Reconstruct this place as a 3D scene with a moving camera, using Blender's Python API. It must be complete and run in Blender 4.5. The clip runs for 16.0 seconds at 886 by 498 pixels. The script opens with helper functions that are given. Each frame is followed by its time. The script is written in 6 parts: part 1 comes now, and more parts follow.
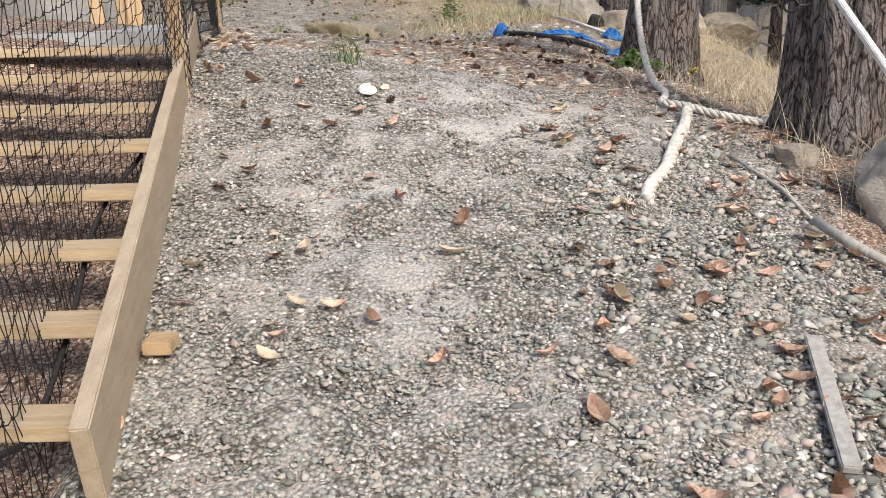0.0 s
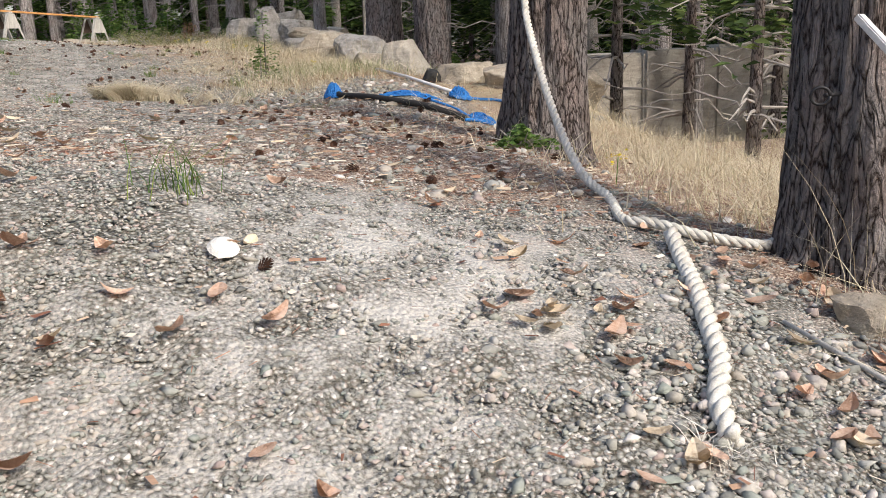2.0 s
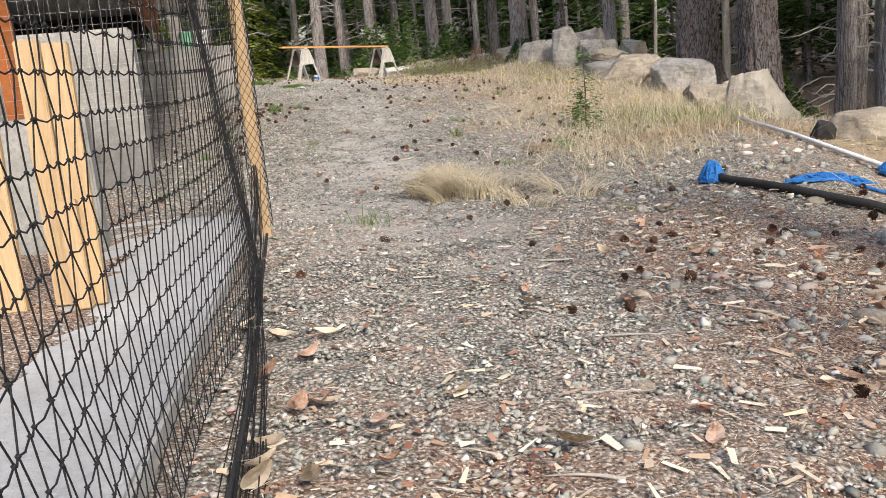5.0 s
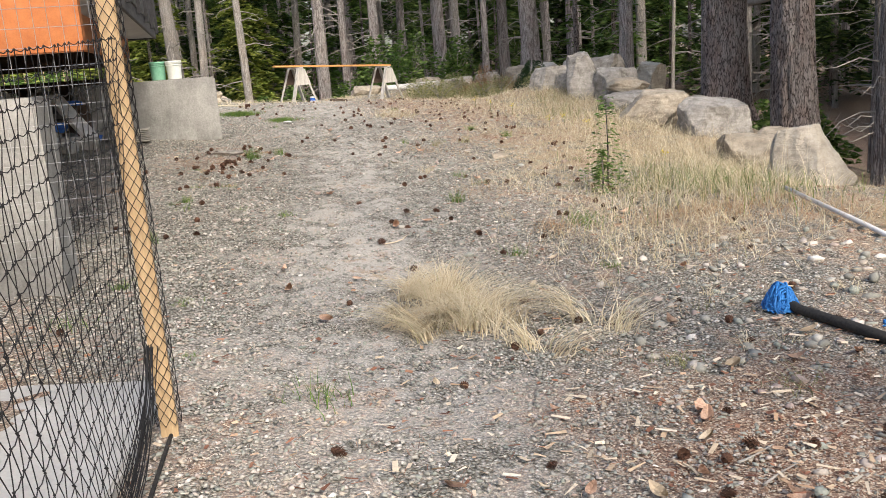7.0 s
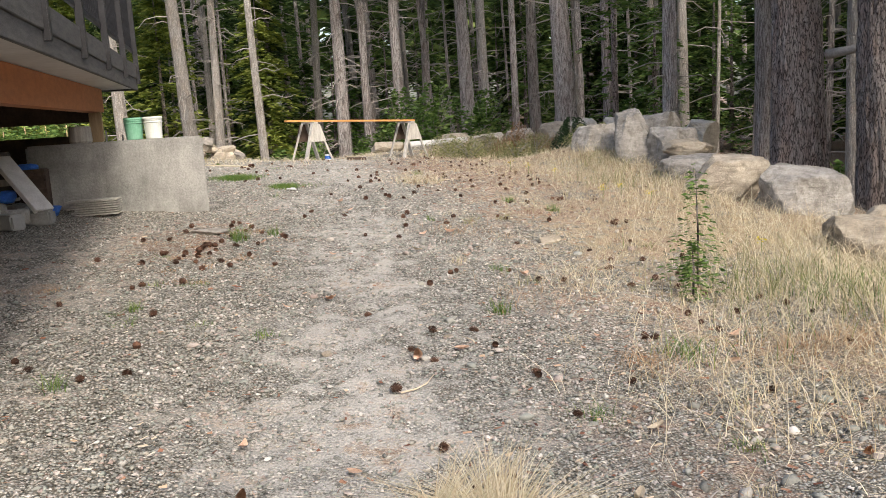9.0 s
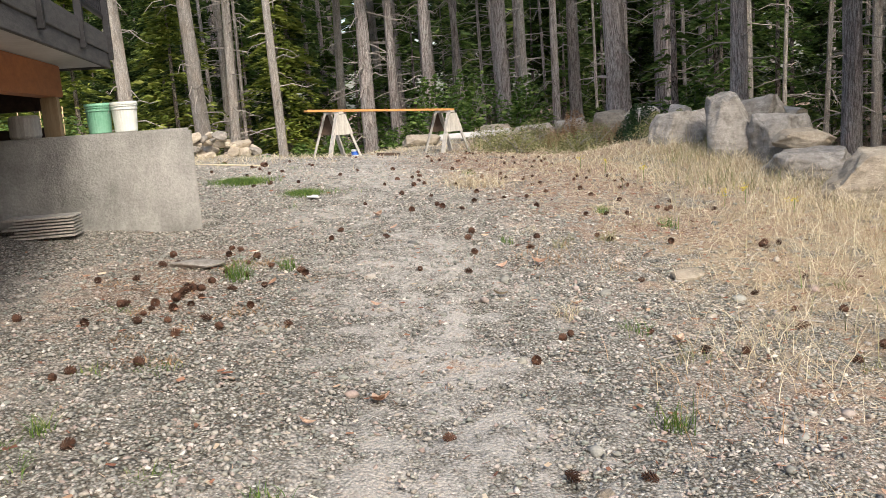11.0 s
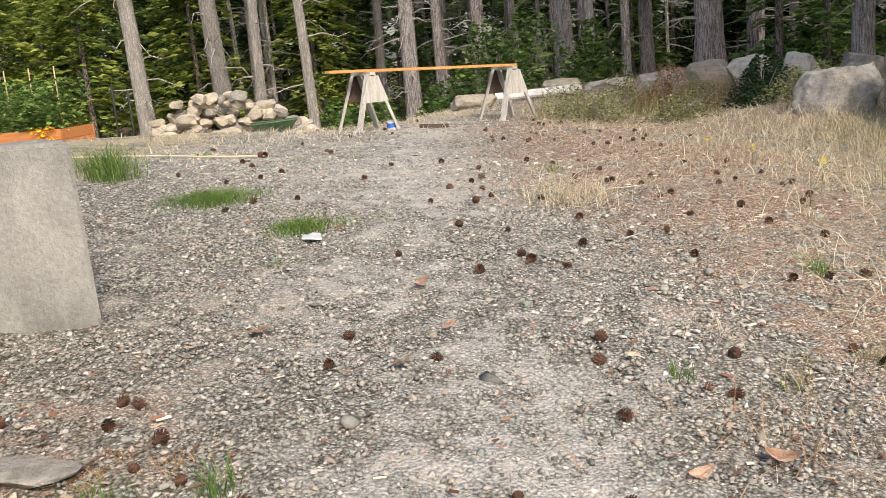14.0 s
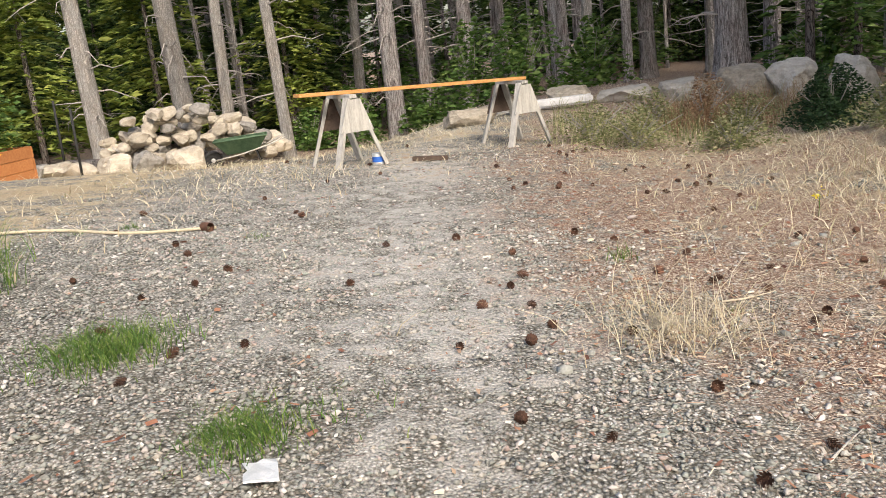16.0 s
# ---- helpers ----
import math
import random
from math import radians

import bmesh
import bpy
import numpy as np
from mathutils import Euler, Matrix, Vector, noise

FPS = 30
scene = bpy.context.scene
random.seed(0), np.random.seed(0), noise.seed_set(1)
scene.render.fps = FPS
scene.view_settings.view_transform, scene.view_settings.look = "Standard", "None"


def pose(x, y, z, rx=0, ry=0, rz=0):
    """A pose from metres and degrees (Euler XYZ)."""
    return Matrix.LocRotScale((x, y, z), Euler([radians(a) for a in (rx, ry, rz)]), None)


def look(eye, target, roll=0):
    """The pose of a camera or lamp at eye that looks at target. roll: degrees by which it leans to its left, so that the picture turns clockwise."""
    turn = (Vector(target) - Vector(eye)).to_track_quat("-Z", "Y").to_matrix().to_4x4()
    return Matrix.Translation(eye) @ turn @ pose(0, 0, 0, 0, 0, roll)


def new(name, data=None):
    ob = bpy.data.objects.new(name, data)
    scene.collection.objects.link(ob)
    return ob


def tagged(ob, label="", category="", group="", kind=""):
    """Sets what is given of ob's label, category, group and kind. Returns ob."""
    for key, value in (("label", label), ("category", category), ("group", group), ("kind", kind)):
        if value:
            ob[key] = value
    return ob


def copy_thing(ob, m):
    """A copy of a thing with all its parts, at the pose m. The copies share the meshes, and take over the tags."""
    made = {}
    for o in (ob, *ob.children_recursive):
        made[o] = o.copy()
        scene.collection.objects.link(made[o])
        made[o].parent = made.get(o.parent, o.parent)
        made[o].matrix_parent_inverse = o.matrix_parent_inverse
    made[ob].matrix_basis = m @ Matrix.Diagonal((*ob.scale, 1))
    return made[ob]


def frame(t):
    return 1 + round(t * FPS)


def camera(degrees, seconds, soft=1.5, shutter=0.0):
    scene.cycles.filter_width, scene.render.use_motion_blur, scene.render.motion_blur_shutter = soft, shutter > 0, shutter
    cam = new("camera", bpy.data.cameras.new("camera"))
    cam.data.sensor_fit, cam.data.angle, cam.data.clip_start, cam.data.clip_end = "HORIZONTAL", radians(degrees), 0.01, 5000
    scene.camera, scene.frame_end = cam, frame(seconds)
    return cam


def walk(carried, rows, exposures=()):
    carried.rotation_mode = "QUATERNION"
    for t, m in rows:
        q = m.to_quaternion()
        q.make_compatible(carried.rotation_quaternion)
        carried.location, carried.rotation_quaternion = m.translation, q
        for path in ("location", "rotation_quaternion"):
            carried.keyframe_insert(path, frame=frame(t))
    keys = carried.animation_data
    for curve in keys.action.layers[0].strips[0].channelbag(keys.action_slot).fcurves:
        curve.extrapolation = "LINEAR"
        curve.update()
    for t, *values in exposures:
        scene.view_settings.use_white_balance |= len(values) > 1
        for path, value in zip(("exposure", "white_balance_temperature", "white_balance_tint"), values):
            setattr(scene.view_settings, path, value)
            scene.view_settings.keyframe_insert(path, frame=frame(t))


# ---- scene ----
cam = camera(54.2, 16.0, 0.65)
PATH = [
    (0, (0.04, 0.025, 1.576), (0.009, 1.952, 1.04), -1.7),
    (0.5, (-0.203, 0.472, 1.646), (-0.145, 2.41, 1.153), -2.2),
    (1, (-0.214, 0.79, 1.665), (0.101, 2.702, 1.169), -1.0),
    (1.5, (-0.193, 1.242, 1.756), (0.239, 3.14, 1.296), -0.2),
    (1.9, (-0.277, 1.614, 1.754), (0.169, 3.503, 1.272), -1.1),
    (2, (-0.274, 1.693, 1.768), (0.149, 3.591, 1.3), -1.9),
    (2.5, (-0.267, 2.017, 1.895), (0.185, 3.896, 1.381), -0.7),
    (3, (-0.274, 2.488, 1.999), (0.029, 4.407, 1.524), -2.1),
    (3.3, (-0.388, 2.763, 2.029), (-0.231, 4.697, 1.544), -3.5),
    (3.5, (-0.473, 2.959, 2.061), (-0.401, 4.908, 1.616), -4.3),
    (4, (-0.563, 3.366, 2.183), (-0.568, 5.322, 1.765), -3.7),
    (4.5, (-0.652, 3.808, 2.254), (-0.722, 5.763, 1.836), -3.9),
    (5, (-0.849, 4.127, 2.332), (-1.02, 6.071, 1.896), -5.2),
    (5.2, (-0.875, 4.245, 2.386), (-1.042, 6.19, 1.949), -5.1),
    (7.3, (-0.811, 5.982, 2.858), (-1.002, 7.926, 2.426), -3.9),
    (7.5, (-0.802, 6.156, 2.882), (-0.983, 8.108, 2.489), -3.2),
    (8, (-0.871, 6.718, 2.875), (-1.084, 8.668, 2.486), -3.4),
    (8.5, (-1.015, 7.292, 2.925), (-1.246, 9.242, 2.544), -3.5),
    (9, (-1.125, 7.935, 2.876), (-1.354, 9.897, 2.559), -3.6),
    (9.2, (-1.199, 8.179, 2.906), (-1.443, 10.139, 2.591), -3.6),
    (11.3, (-1.913, 10.779, 2.797), (-2.191, 12.731, 2.457), -4.1),
    (11.5, (-1.935, 10.963, 2.832), (-2.118, 12.919, 2.461), -3.8),
    (12, (-2.071, 11.699, 2.774), (-2.23, 13.658, 2.4), -4.2),
    (12.5, (-2.179, 12.169, 2.83), (-2.38, 14.118, 2.429), -4.5),
    (13, (-2.307, 12.784, 2.94), (-2.536, 14.731, 2.545), -4.5),
    (13.5, (-2.317, 13.367, 2.9), (-2.514, 15.315, 2.492), -4.1),
    (14, (-2.527, 13.867, 2.993), (-2.913, 15.778, 2.548), -5.2),
    (14.5, (-2.724, 14.41, 3.096), (-3.136, 16.314, 2.642), -5.2),
    (15, (-2.884, 15.023, 3.076), (-3.24, 16.935, 2.609), -5.6),
    (15.5, (-3.013, 15.552, 3.173), (-3.357, 17.46, 2.681), -5.9),
    (16, (-3.159, 16.178, 3.269), (-3.5, 18.092, 2.801), -6.2),
]
walk(cam, [(t, look(eye, target, roll)) for t, eye, target, roll in PATH], [(0.0, 0.64, 6650, 10), (3.0, 0.74, 6700, 10), (7.5, 0.95, 6900, 10), (16.0, 0.92, 6980, 10)])

# ---- light ----
world = bpy.data.worlds.new("World")
scene.world = world
world.use_nodes = True
wn = world.node_tree
sky = wn.nodes.new("ShaderNodeTexSky")
sky.sky_type = 'NISHITA'
sky.sun_disc = False
SUN_EL, SUN_AZ = 41.0, 149.0          # degrees; azimuth clockwise from +y
sky.sun_elevation, sky.sun_rotation = radians(SUN_EL), radians(SUN_AZ)
sky.air_density, sky.dust_density, sky.ozone_density = 1.0, 3.0, 1.0
wn.links.new(sky.outputs[0], wn.nodes["Background"].inputs[0])
wn.nodes["Background"].inputs[1].default_value = 0.15
sun = new("sun", bpy.data.lights.new("sun", 'SUN'))
sun.data.energy, sun.data.angle, sun.data.color = 1.9, radians(12), (1.0, 0.95, 0.88)
sd = Vector((math.sin(radians(SUN_AZ)) * math.cos(radians(SUN_EL)), math.cos(radians(SUN_AZ)) * math.cos(radians(SUN_EL)), math.sin(radians(SUN_EL))))
sun.matrix_world = look(sd * 50, (0, 0, 0))

# ---- materials ----


def nodes_of(name, rough=0.8, metal=0.0, spec=0.3):
    m = bpy.data.materials.new(name)
    m.use_nodes = True
    nt = m.node_tree
    b = nt.nodes["Principled BSDF"]
    b.inputs["Roughness"].default_value = rough
    b.inputs["Metallic"].default_value = metal
    b.inputs["Specular IOR Level"].default_value = spec
    return m, nt, b


def ramp(nt, stops, mode='LINEAR'):
    r = nt.nodes.new("ShaderNodeValToRGB")
    r.color_ramp.interpolation = mode
    el = r.color_ramp.elements
    while len(el) < len(stops):
        el.new(0.5)
    for e, (p, c) in zip(el, stops):
        e.position, e.color = p, (*c, 1)
    return r


def coords(nt, stretch=(1, 1, 1), world_space=False):
    mp = nt.nodes.new("ShaderNodeMapping")
    mp.inputs["Scale"].default_value = stretch
    if world_space:
        g = nt.nodes.new("ShaderNodeNewGeometry")
        nt.links.new(g.outputs["Position"], mp.inputs["Vector"])
    else:
        tc = nt.nodes.new("ShaderNodeTexCoord")
        nt.links.new(tc.outputs["Object"], mp.inputs["Vector"])
    return mp.outputs[0]


def noise_tex(nt, vec, scale, detail=5.0, rough=0.6):
    n = nt.nodes.new("ShaderNodeTexNoise")
    n.inputs["Scale"].default_value, n.inputs["Detail"].default_value, n.inputs["Roughness"].default_value = scale, detail, rough
    nt.links.new(vec, n.inputs["Vector"])
    return n.outputs["Fac"]


def mixc(nt, fac, a, b, kind='MIX'):
    m = nt.nodes.new("ShaderNodeMix")
    m.data_type, m.blend_type = 'RGBA', kind
    for sock, v in ((m.inputs[0], fac), (m.inputs[6], a), (m.inputs[7], b)):
        if hasattr(v, "is_linked"):
            nt.links.new(v, sock)
        else:
            sock.default_value = v if isinstance(v, float) else (*v, 1)
    return m.outputs[2]


def mathn(nt, op, a, b=0.0):
    n = nt.nodes.new("ShaderNodeMath")
    n.operation = op
    for sock, v in zip(n.inputs, (a, b)):
        if hasattr(v, "is_linked"):
            nt.links.new(v, sock)
        else:
            sock.default_value = v
    return n.outputs[0]


def bump(nt, b, height, strength=0.5, dist=0.02):
    n = nt.nodes.new("ShaderNodeBump")
    n.inputs["Strength"].default_value, n.inputs["Distance"].default_value = strength, dist
    nt.links.new(height, n.inputs["Height"])
    nt.links.new(n.outputs[0], b.inputs["Normal"])


def plain(name, c1, c2, scale=6.0, rough=0.8, metal=0.0, stretch=(1, 1, 1), bumpy=0.4, dist=0.01, vary=0.0, fine=8.0, spec=0.3, world_space=False):
    """Two tones at two scales, with relief; vary: how far each object's brightness differs."""
    m, nt, b = nodes_of(name, rough, metal, spec)
    v = coords(nt, stretch, world_space)
    n1, n2 = noise_tex(nt, v, scale), noise_tex(nt, v, scale * fine, 4.0, 0.7)
    f = mathn(nt, 'ADD', mathn(nt, 'MULTIPLY', n1, 0.6), mathn(nt, 'MULTIPLY', n2, 0.4))
    r = ramp(nt, [(0.34, c1), (0.64, c2)])
    nt.links.new(f, r.inputs[0])
    col = r.outputs[0]
    if vary:
        oi = nt.nodes.new("ShaderNodeObjectInfo")
        hv = nt.nodes.new("ShaderNodeHueSaturation")
        nt.links.new(mathn(nt, 'ADD', mathn(nt, 'MULTIPLY', oi.outputs["Random"], 2 * vary), 1 - vary), hv.inputs["Value"])
        nt.links.new(col, hv.inputs["Color"])
        col = hv.outputs[0]
    nt.links.new(col, b.inputs["Base Color"])
    bump(nt, b, f, bumpy, dist)
    return m


def island(name, stops, rough=0.85, bumpy=0.3, scale=60.0, trans=0.0):
    """Each loose piece of the mesh takes its own colour from the ramp."""
    m, nt, b = nodes_of(name, rough, 0.0, 0.25)
    g = nt.nodes.new("ShaderNodeNewGeometry")
    r = ramp(nt, stops)
    nt.links.new(g.outputs["Random Per Island"], r.inputs[0])
    n = noise_tex(nt, coords(nt), scale, 3.0)
    col = mixc(nt, 1.0, r.outputs[0], mixc(nt, n, (0.62, 0.62, 0.62), (1.25, 1.25, 1.25)), 'MULTIPLY')
    nt.links.new(col, b.inputs["Base Color"])
    if bumpy:
        bump(nt, b, n, bumpy, 0.004)
    if trans:
        t = nt.nodes.new("ShaderNodeBsdfTranslucent")
        nt.links.new(col, t.inputs[0])
        mx = nt.nodes.new("ShaderNodeMixShader")
        mx.inputs[0].default_value = trans
        nt.links.new(b.outputs[0], mx.inputs[1])
        nt.links.new(t.outputs[0], mx.inputs[2])
        nt.links.new(mx.outputs[0], nt.nodes["Material Output"].inputs[0])
    return m


def ground_material():
    """Crushed gravel over pale dust, with needle litter and dead grass where the cover layer says."""
    m, nt, b = nodes_of("gravel_ground", 0.92, 0.0, 0.2)
    v = coords(nt, (1, 1, 1), True)
    big, mid = noise_tex(nt, v, 0.7, 4.0), noise_tex(nt, v, 5.0, 5.0)
    fine = noise_tex(nt, v, 90.0, 4.0, 0.7)

    def cells(scale):
        vo = nt.nodes.new("ShaderNodeTexVoronoi")
        vo.inputs["Scale"].default_value = scale
        nt.links.new(v, vo.inputs["Vector"])
        sx = nt.nodes.new("ShaderNodeSeparateColor")
        nt.links.new(vo.outputs["Color"], sx.inputs[0])
        return vo.outputs["Distance"], sx.outputs[0]
    d1, c1 = cells(66.0)
    d2, c2 = cells(120.0)
    stone = ramp(nt, [(0.12, (0.11, 0.108, 0.10)), (0.30, (0.25, 0.25, 0.225)), (0.48, (0.40, 0.39, 0.35)), (0.58, (0.30, 0.315, 0.28)), (0.66, (0.37, 0.305, 0.26)), (0.76, (0.54, 0.52, 0.475)), (0.9, (0.72, 0.70, 0.655))])
    nt.links.new(mathn(nt, 'ADD', mathn(nt, 'MULTIPLY', c1, 0.65), mathn(nt, 'MULTIPLY', c2, 0.35)), stone.inputs[0])
    # Shade between the stones is multiplied into the colour, towards cell edges.
    gap_shade = ramp(nt, [(0.28, (1.0, 1.0, 1.0)), (0.64, (0.36, 0.34, 0.31))])
    nt.links.new(d1, gap_shade.inputs[0])
    gravel = mixc(nt, 1.0, stone.outputs[0], gap_shade.outputs[0], 'MULTIPLY')
    dust = mixc(nt, fine, (0.38, 0.365, 0.335), (0.62, 0.60, 0.56))
    litter = ramp(nt, [(0.3, (0.085, 0.05, 0.037)), (0.48, (0.24, 0.155, 0.115)), (0.6, (0.36, 0.27, 0.20)), (0.72, (0.58, 0.51, 0.42))])
    nt.links.new(mathn(nt, 'ADD', mathn(nt, 'MULTIPLY', fine, 0.6), mathn(nt, 'MULTIPLY', c2, 0.4)), litter.inputs[0])
    straw = ramp(nt, [(0.3, (0.17, 0.12, 0.07)), (0.5, (0.42, 0.33, 0.20)), (0.7, (0.66, 0.57, 0.40))])
    nt.links.new(mathn(nt, 'ADD', mathn(nt, 'MULTIPLY', fine, 0.6), mathn(nt, 'MULTIPLY', mid, 0.4)), straw.inputs[0])
    at = nt.nodes.new("ShaderNodeAttribute")
    at.attribute_name = "cover"
    sp = nt.nodes.new("ShaderNodeSeparateColor")
    nt.links.new(at.outputs["Color"], sp.inputs[0])

    def mask(weight, soft_noise, lo=0.32, hi=0.80):
        s = mathn(nt, 'ADD', weight, mathn(nt, 'MULTIPLY', mathn(nt, 'SUBTRACT', soft_noise, 0.5), 4.4))
        r = nt.nodes.new("ShaderNodeMapRange")
        r.inputs[1].default_value, r.inputs[2].default_value = lo, hi
        nt.links.new(s, r.inputs[0])
        return r.outputs[0]
    mixn = mathn(nt, 'ADD', mathn(nt, 'MULTIPLY', big, 0.35), mathn(nt, 'ADD', mathn(nt, 'MULTIPLY', mid, 0.4), mathn(nt, 'MULTIPLY', fine, 0.25)))
    col = mixc(nt, mask(sp.outputs[2], mixn, 0.35, 0.85), gravel, dust)
    col = mixc(nt, mask(sp.outputs[1], mixn), col, straw.outputs[0])
    col = mixc(nt, mask(sp.outputs[0], mixn), col, litter.outputs[0])
    nt.links.new(col, b.inputs["Base Color"])
    h = mathn(nt, 'ADD', mathn(nt, 'MULTIPLY', mathn(nt, 'SUBTRACT', 0.6, d1), 0.9), mathn(nt, 'MULTIPLY', fine, 0.5))
    bump(nt, b, h, 0.9, 0.012)
    return m


def bark_material(name, dark, lit, warm, scale=1.0, cracks=1.0, tall=0.20):
    """Furrowed bark: tall broken plates with dark cracks between, flaking at their edges."""
    m, nt, b = nodes_of(name, 0.95, 0.0, 0.15)
    v = coords(nt, (scale, scale, tall * scale))
    wav = nt.nodes.new("ShaderNodeTexNoise")
    wav.inputs["Scale"].default_value, wav.inputs["Detail"].default_value = 9.0, 3.0
    nt.links.new(v, wav.inputs["Vector"])
    warp = nt.nodes.new("ShaderNodeMix")
    warp.data_type = 'VECTOR'
    warp.inputs[0].default_value = 0.16
    nt.links.new(v, warp.inputs[4])
    nt.links.new(wav.outputs["Color"], warp.inputs[5])

    def plates(sc):
        vo = nt.nodes.new("ShaderNodeTexVoronoi")
        vo.feature = 'DISTANCE_TO_EDGE'
        vo.inputs["Scale"].default_value = sc
        nt.links.new(warp.outputs[1], vo.inputs["Vector"])
        return vo.outputs["Distance"]
    flakes = noise_tex(nt, coords(nt, (scale, scale, 0.5 * scale)), 60.0, 5.0, 0.7)
    patch = noise_tex(nt, coords(nt, (1, 1, 0.4)), 5.0, 4.0)
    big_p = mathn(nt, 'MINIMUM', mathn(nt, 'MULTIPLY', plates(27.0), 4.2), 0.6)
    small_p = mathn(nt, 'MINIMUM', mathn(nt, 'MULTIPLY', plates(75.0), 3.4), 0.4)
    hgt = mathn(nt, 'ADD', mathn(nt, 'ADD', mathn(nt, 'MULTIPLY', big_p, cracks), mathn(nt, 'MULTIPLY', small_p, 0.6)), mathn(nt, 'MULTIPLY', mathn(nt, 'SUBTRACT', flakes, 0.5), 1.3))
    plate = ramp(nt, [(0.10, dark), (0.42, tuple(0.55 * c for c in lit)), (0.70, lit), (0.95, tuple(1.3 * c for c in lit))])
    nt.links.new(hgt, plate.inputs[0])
    f = ramp(nt, [(0.42, (0, 0, 0)), (0.62, (0.75, 0.75, 0.75))])
    nt.links.new(patch, f.inputs[0])
    col = mixc(nt, f.outputs[0], plate.outputs[0], mixc(nt, 1.0, plate.outputs[0], tuple(2.2 * c for c in warm), 'MULTIPLY'))
    oi = nt.nodes.new("ShaderNodeObjectInfo")
    hv = nt.nodes.new("ShaderNodeHueSaturation")
    nt.links.new(mathn(nt, 'ADD', mathn(nt, 'MULTIPLY', oi.outputs["Random"], 0.5), 0.75), hv.inputs["Value"])
    nt.links.new(col, hv.inputs["Color"])
    nt.links.new(hv.outputs[0], b.inputs["Base Color"])
    bump(nt, b, hgt, 1.0, 0.035)
    return m


def rock_material(name, dark, mid, pale, mossy=0.5):
    """Split sandstone: pale weathered skin, bedding streaks, dark lichen in blotches and pits."""
    m, nt, b = nodes_of(name, 0.93, 0.0, 0.2)
    v = coords(nt)
    blot, grain = noise_tex(nt, v, 2.6, 6.0, 0.62), noise_tex(nt, v, 70.0, 4.0, 0.75)
    beds = noise_tex(nt, coords(nt, (1.2, 1.2, 6.0)), 3.0, 5.0, 0.65)
    pits = noise_tex(nt, v, 16.0, 4.0, 0.7)
    f = mathn(nt, 'ADD', mathn(nt, 'MULTIPLY', blot, 0.5), mathn(nt, 'ADD', mathn(nt, 'MULTIPLY', beds, 0.3), mathn(nt, 'MULTIPLY', grain, 0.2)))
    r = ramp(nt, [(0.36, tuple(0.6 * c for c in mid)), (0.47, mid), (0.60, pale)])
    nt.links.new(f, r.inputs[0])
    lich = ramp(nt, [(0.46, (0, 0, 0)), (0.62, (mossy, mossy, mossy))])
    nt.links.new(mathn(nt, 'ADD', mathn(nt, 'MULTIPLY', noise_tex(nt, coords(nt, (1.3, 1.3, 0.9)), 3.7, 6.0, 0.7), 0.65), mathn(nt, 'MULTIPLY', pits, 0.35)), lich.inputs[0])
    col = mixc(nt, lich.outputs[0], r.outputs[0], dark)
    oi = nt.nodes.new("ShaderNodeObjectInfo")
    hv = nt.nodes.new("ShaderNodeHueSaturation")
    nt.links.new(mathn(nt, 'ADD', mathn(nt, 'MULTIPLY', oi.outputs["Random"], 0.3), 0.85), hv.inputs["Value"])
    nt.links.new(col, hv.inputs["Color"])
    nt.links.new(hv.outputs[0], b.inputs["Base Color"])
    bump(nt, b, mathn(nt, 'ADD', mathn(nt, 'MULTIPLY', pits, 0.7), mathn(nt, 'ADD', mathn(nt, 'MULTIPLY', beds, 0.6), mathn(nt, 'MULTIPLY', grain, 0.3))), 0.9, 0.035)
    return m


def concrete_material(name, lo, hi):
    m, nt, b = nodes_of(name, 0.9, 0.0, 0.25)
    v = coords(nt)
    big, fine = noise_tex(nt, v, 1.6, 6.0, 0.65), noise_tex(nt, v, 45.0, 4.0, 0.7)
    runs = noise_tex(nt, coords(nt, (7.0, 7.0, 0.7)), 2.0, 4.0)
    f = mathn(nt, 'ADD', mathn(nt, 'MULTIPLY', big, 0.62), mathn(nt, 'ADD', mathn(nt, 'MULTIPLY', runs, 0.14), mathn(nt, 'MULTIPLY', fine, 0.24)))
    r = ramp(nt, [(0.34, lo), (0.5, tuple((a + c) / 2 for a, c in zip(lo, hi))), (0.64, hi)])
    nt.links.new(f, r.inputs[0])
    nt.links.new(r.outputs[0], b.inputs["Base Color"])
    bump(nt, b, mathn(nt, 'ADD', fine, mathn(nt, 'MULTIPLY', big, 0.8)), 0.9, 0.012)
    return m


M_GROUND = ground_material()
M_PEBBLE = island("pebbles", [(0.0, (0.15, 0.15, 0.14)), (0.15, (0.26, 0.262, 0.235)), (0.35, (0.38, 0.378, 0.345)), (0.5, (0.28, 0.31, 0.275)), (0.6, (0.44, 0.39, 0.33)), (0.75, (0.48, 0.465, 0.425)), (0.86, (0.38, 0.295, 0.26)), (1.0, (0.72, 0.70, 0.66))], 0.85, 0.4, 90.0)
M_LITTER = island("needle_litter", [(0.0, (0.11, 0.05, 0.035)), (0.35, (0.30, 0.14, 0.09)), (0.6, (0.40, 0.23, 0.15)), (0.8, (0.62, 0.50, 0.36)), (1.0, (0.80, 0.73, 0.61))], 0.85, 0.0)
M_CHIP = island("wood_chips", [(0.0, (0.42, 0.27, 0.17)), (0.4, (0.60, 0.48, 0.34)), (1.0, (0.80, 0.73, 0.60))], 0.85, 0.0)
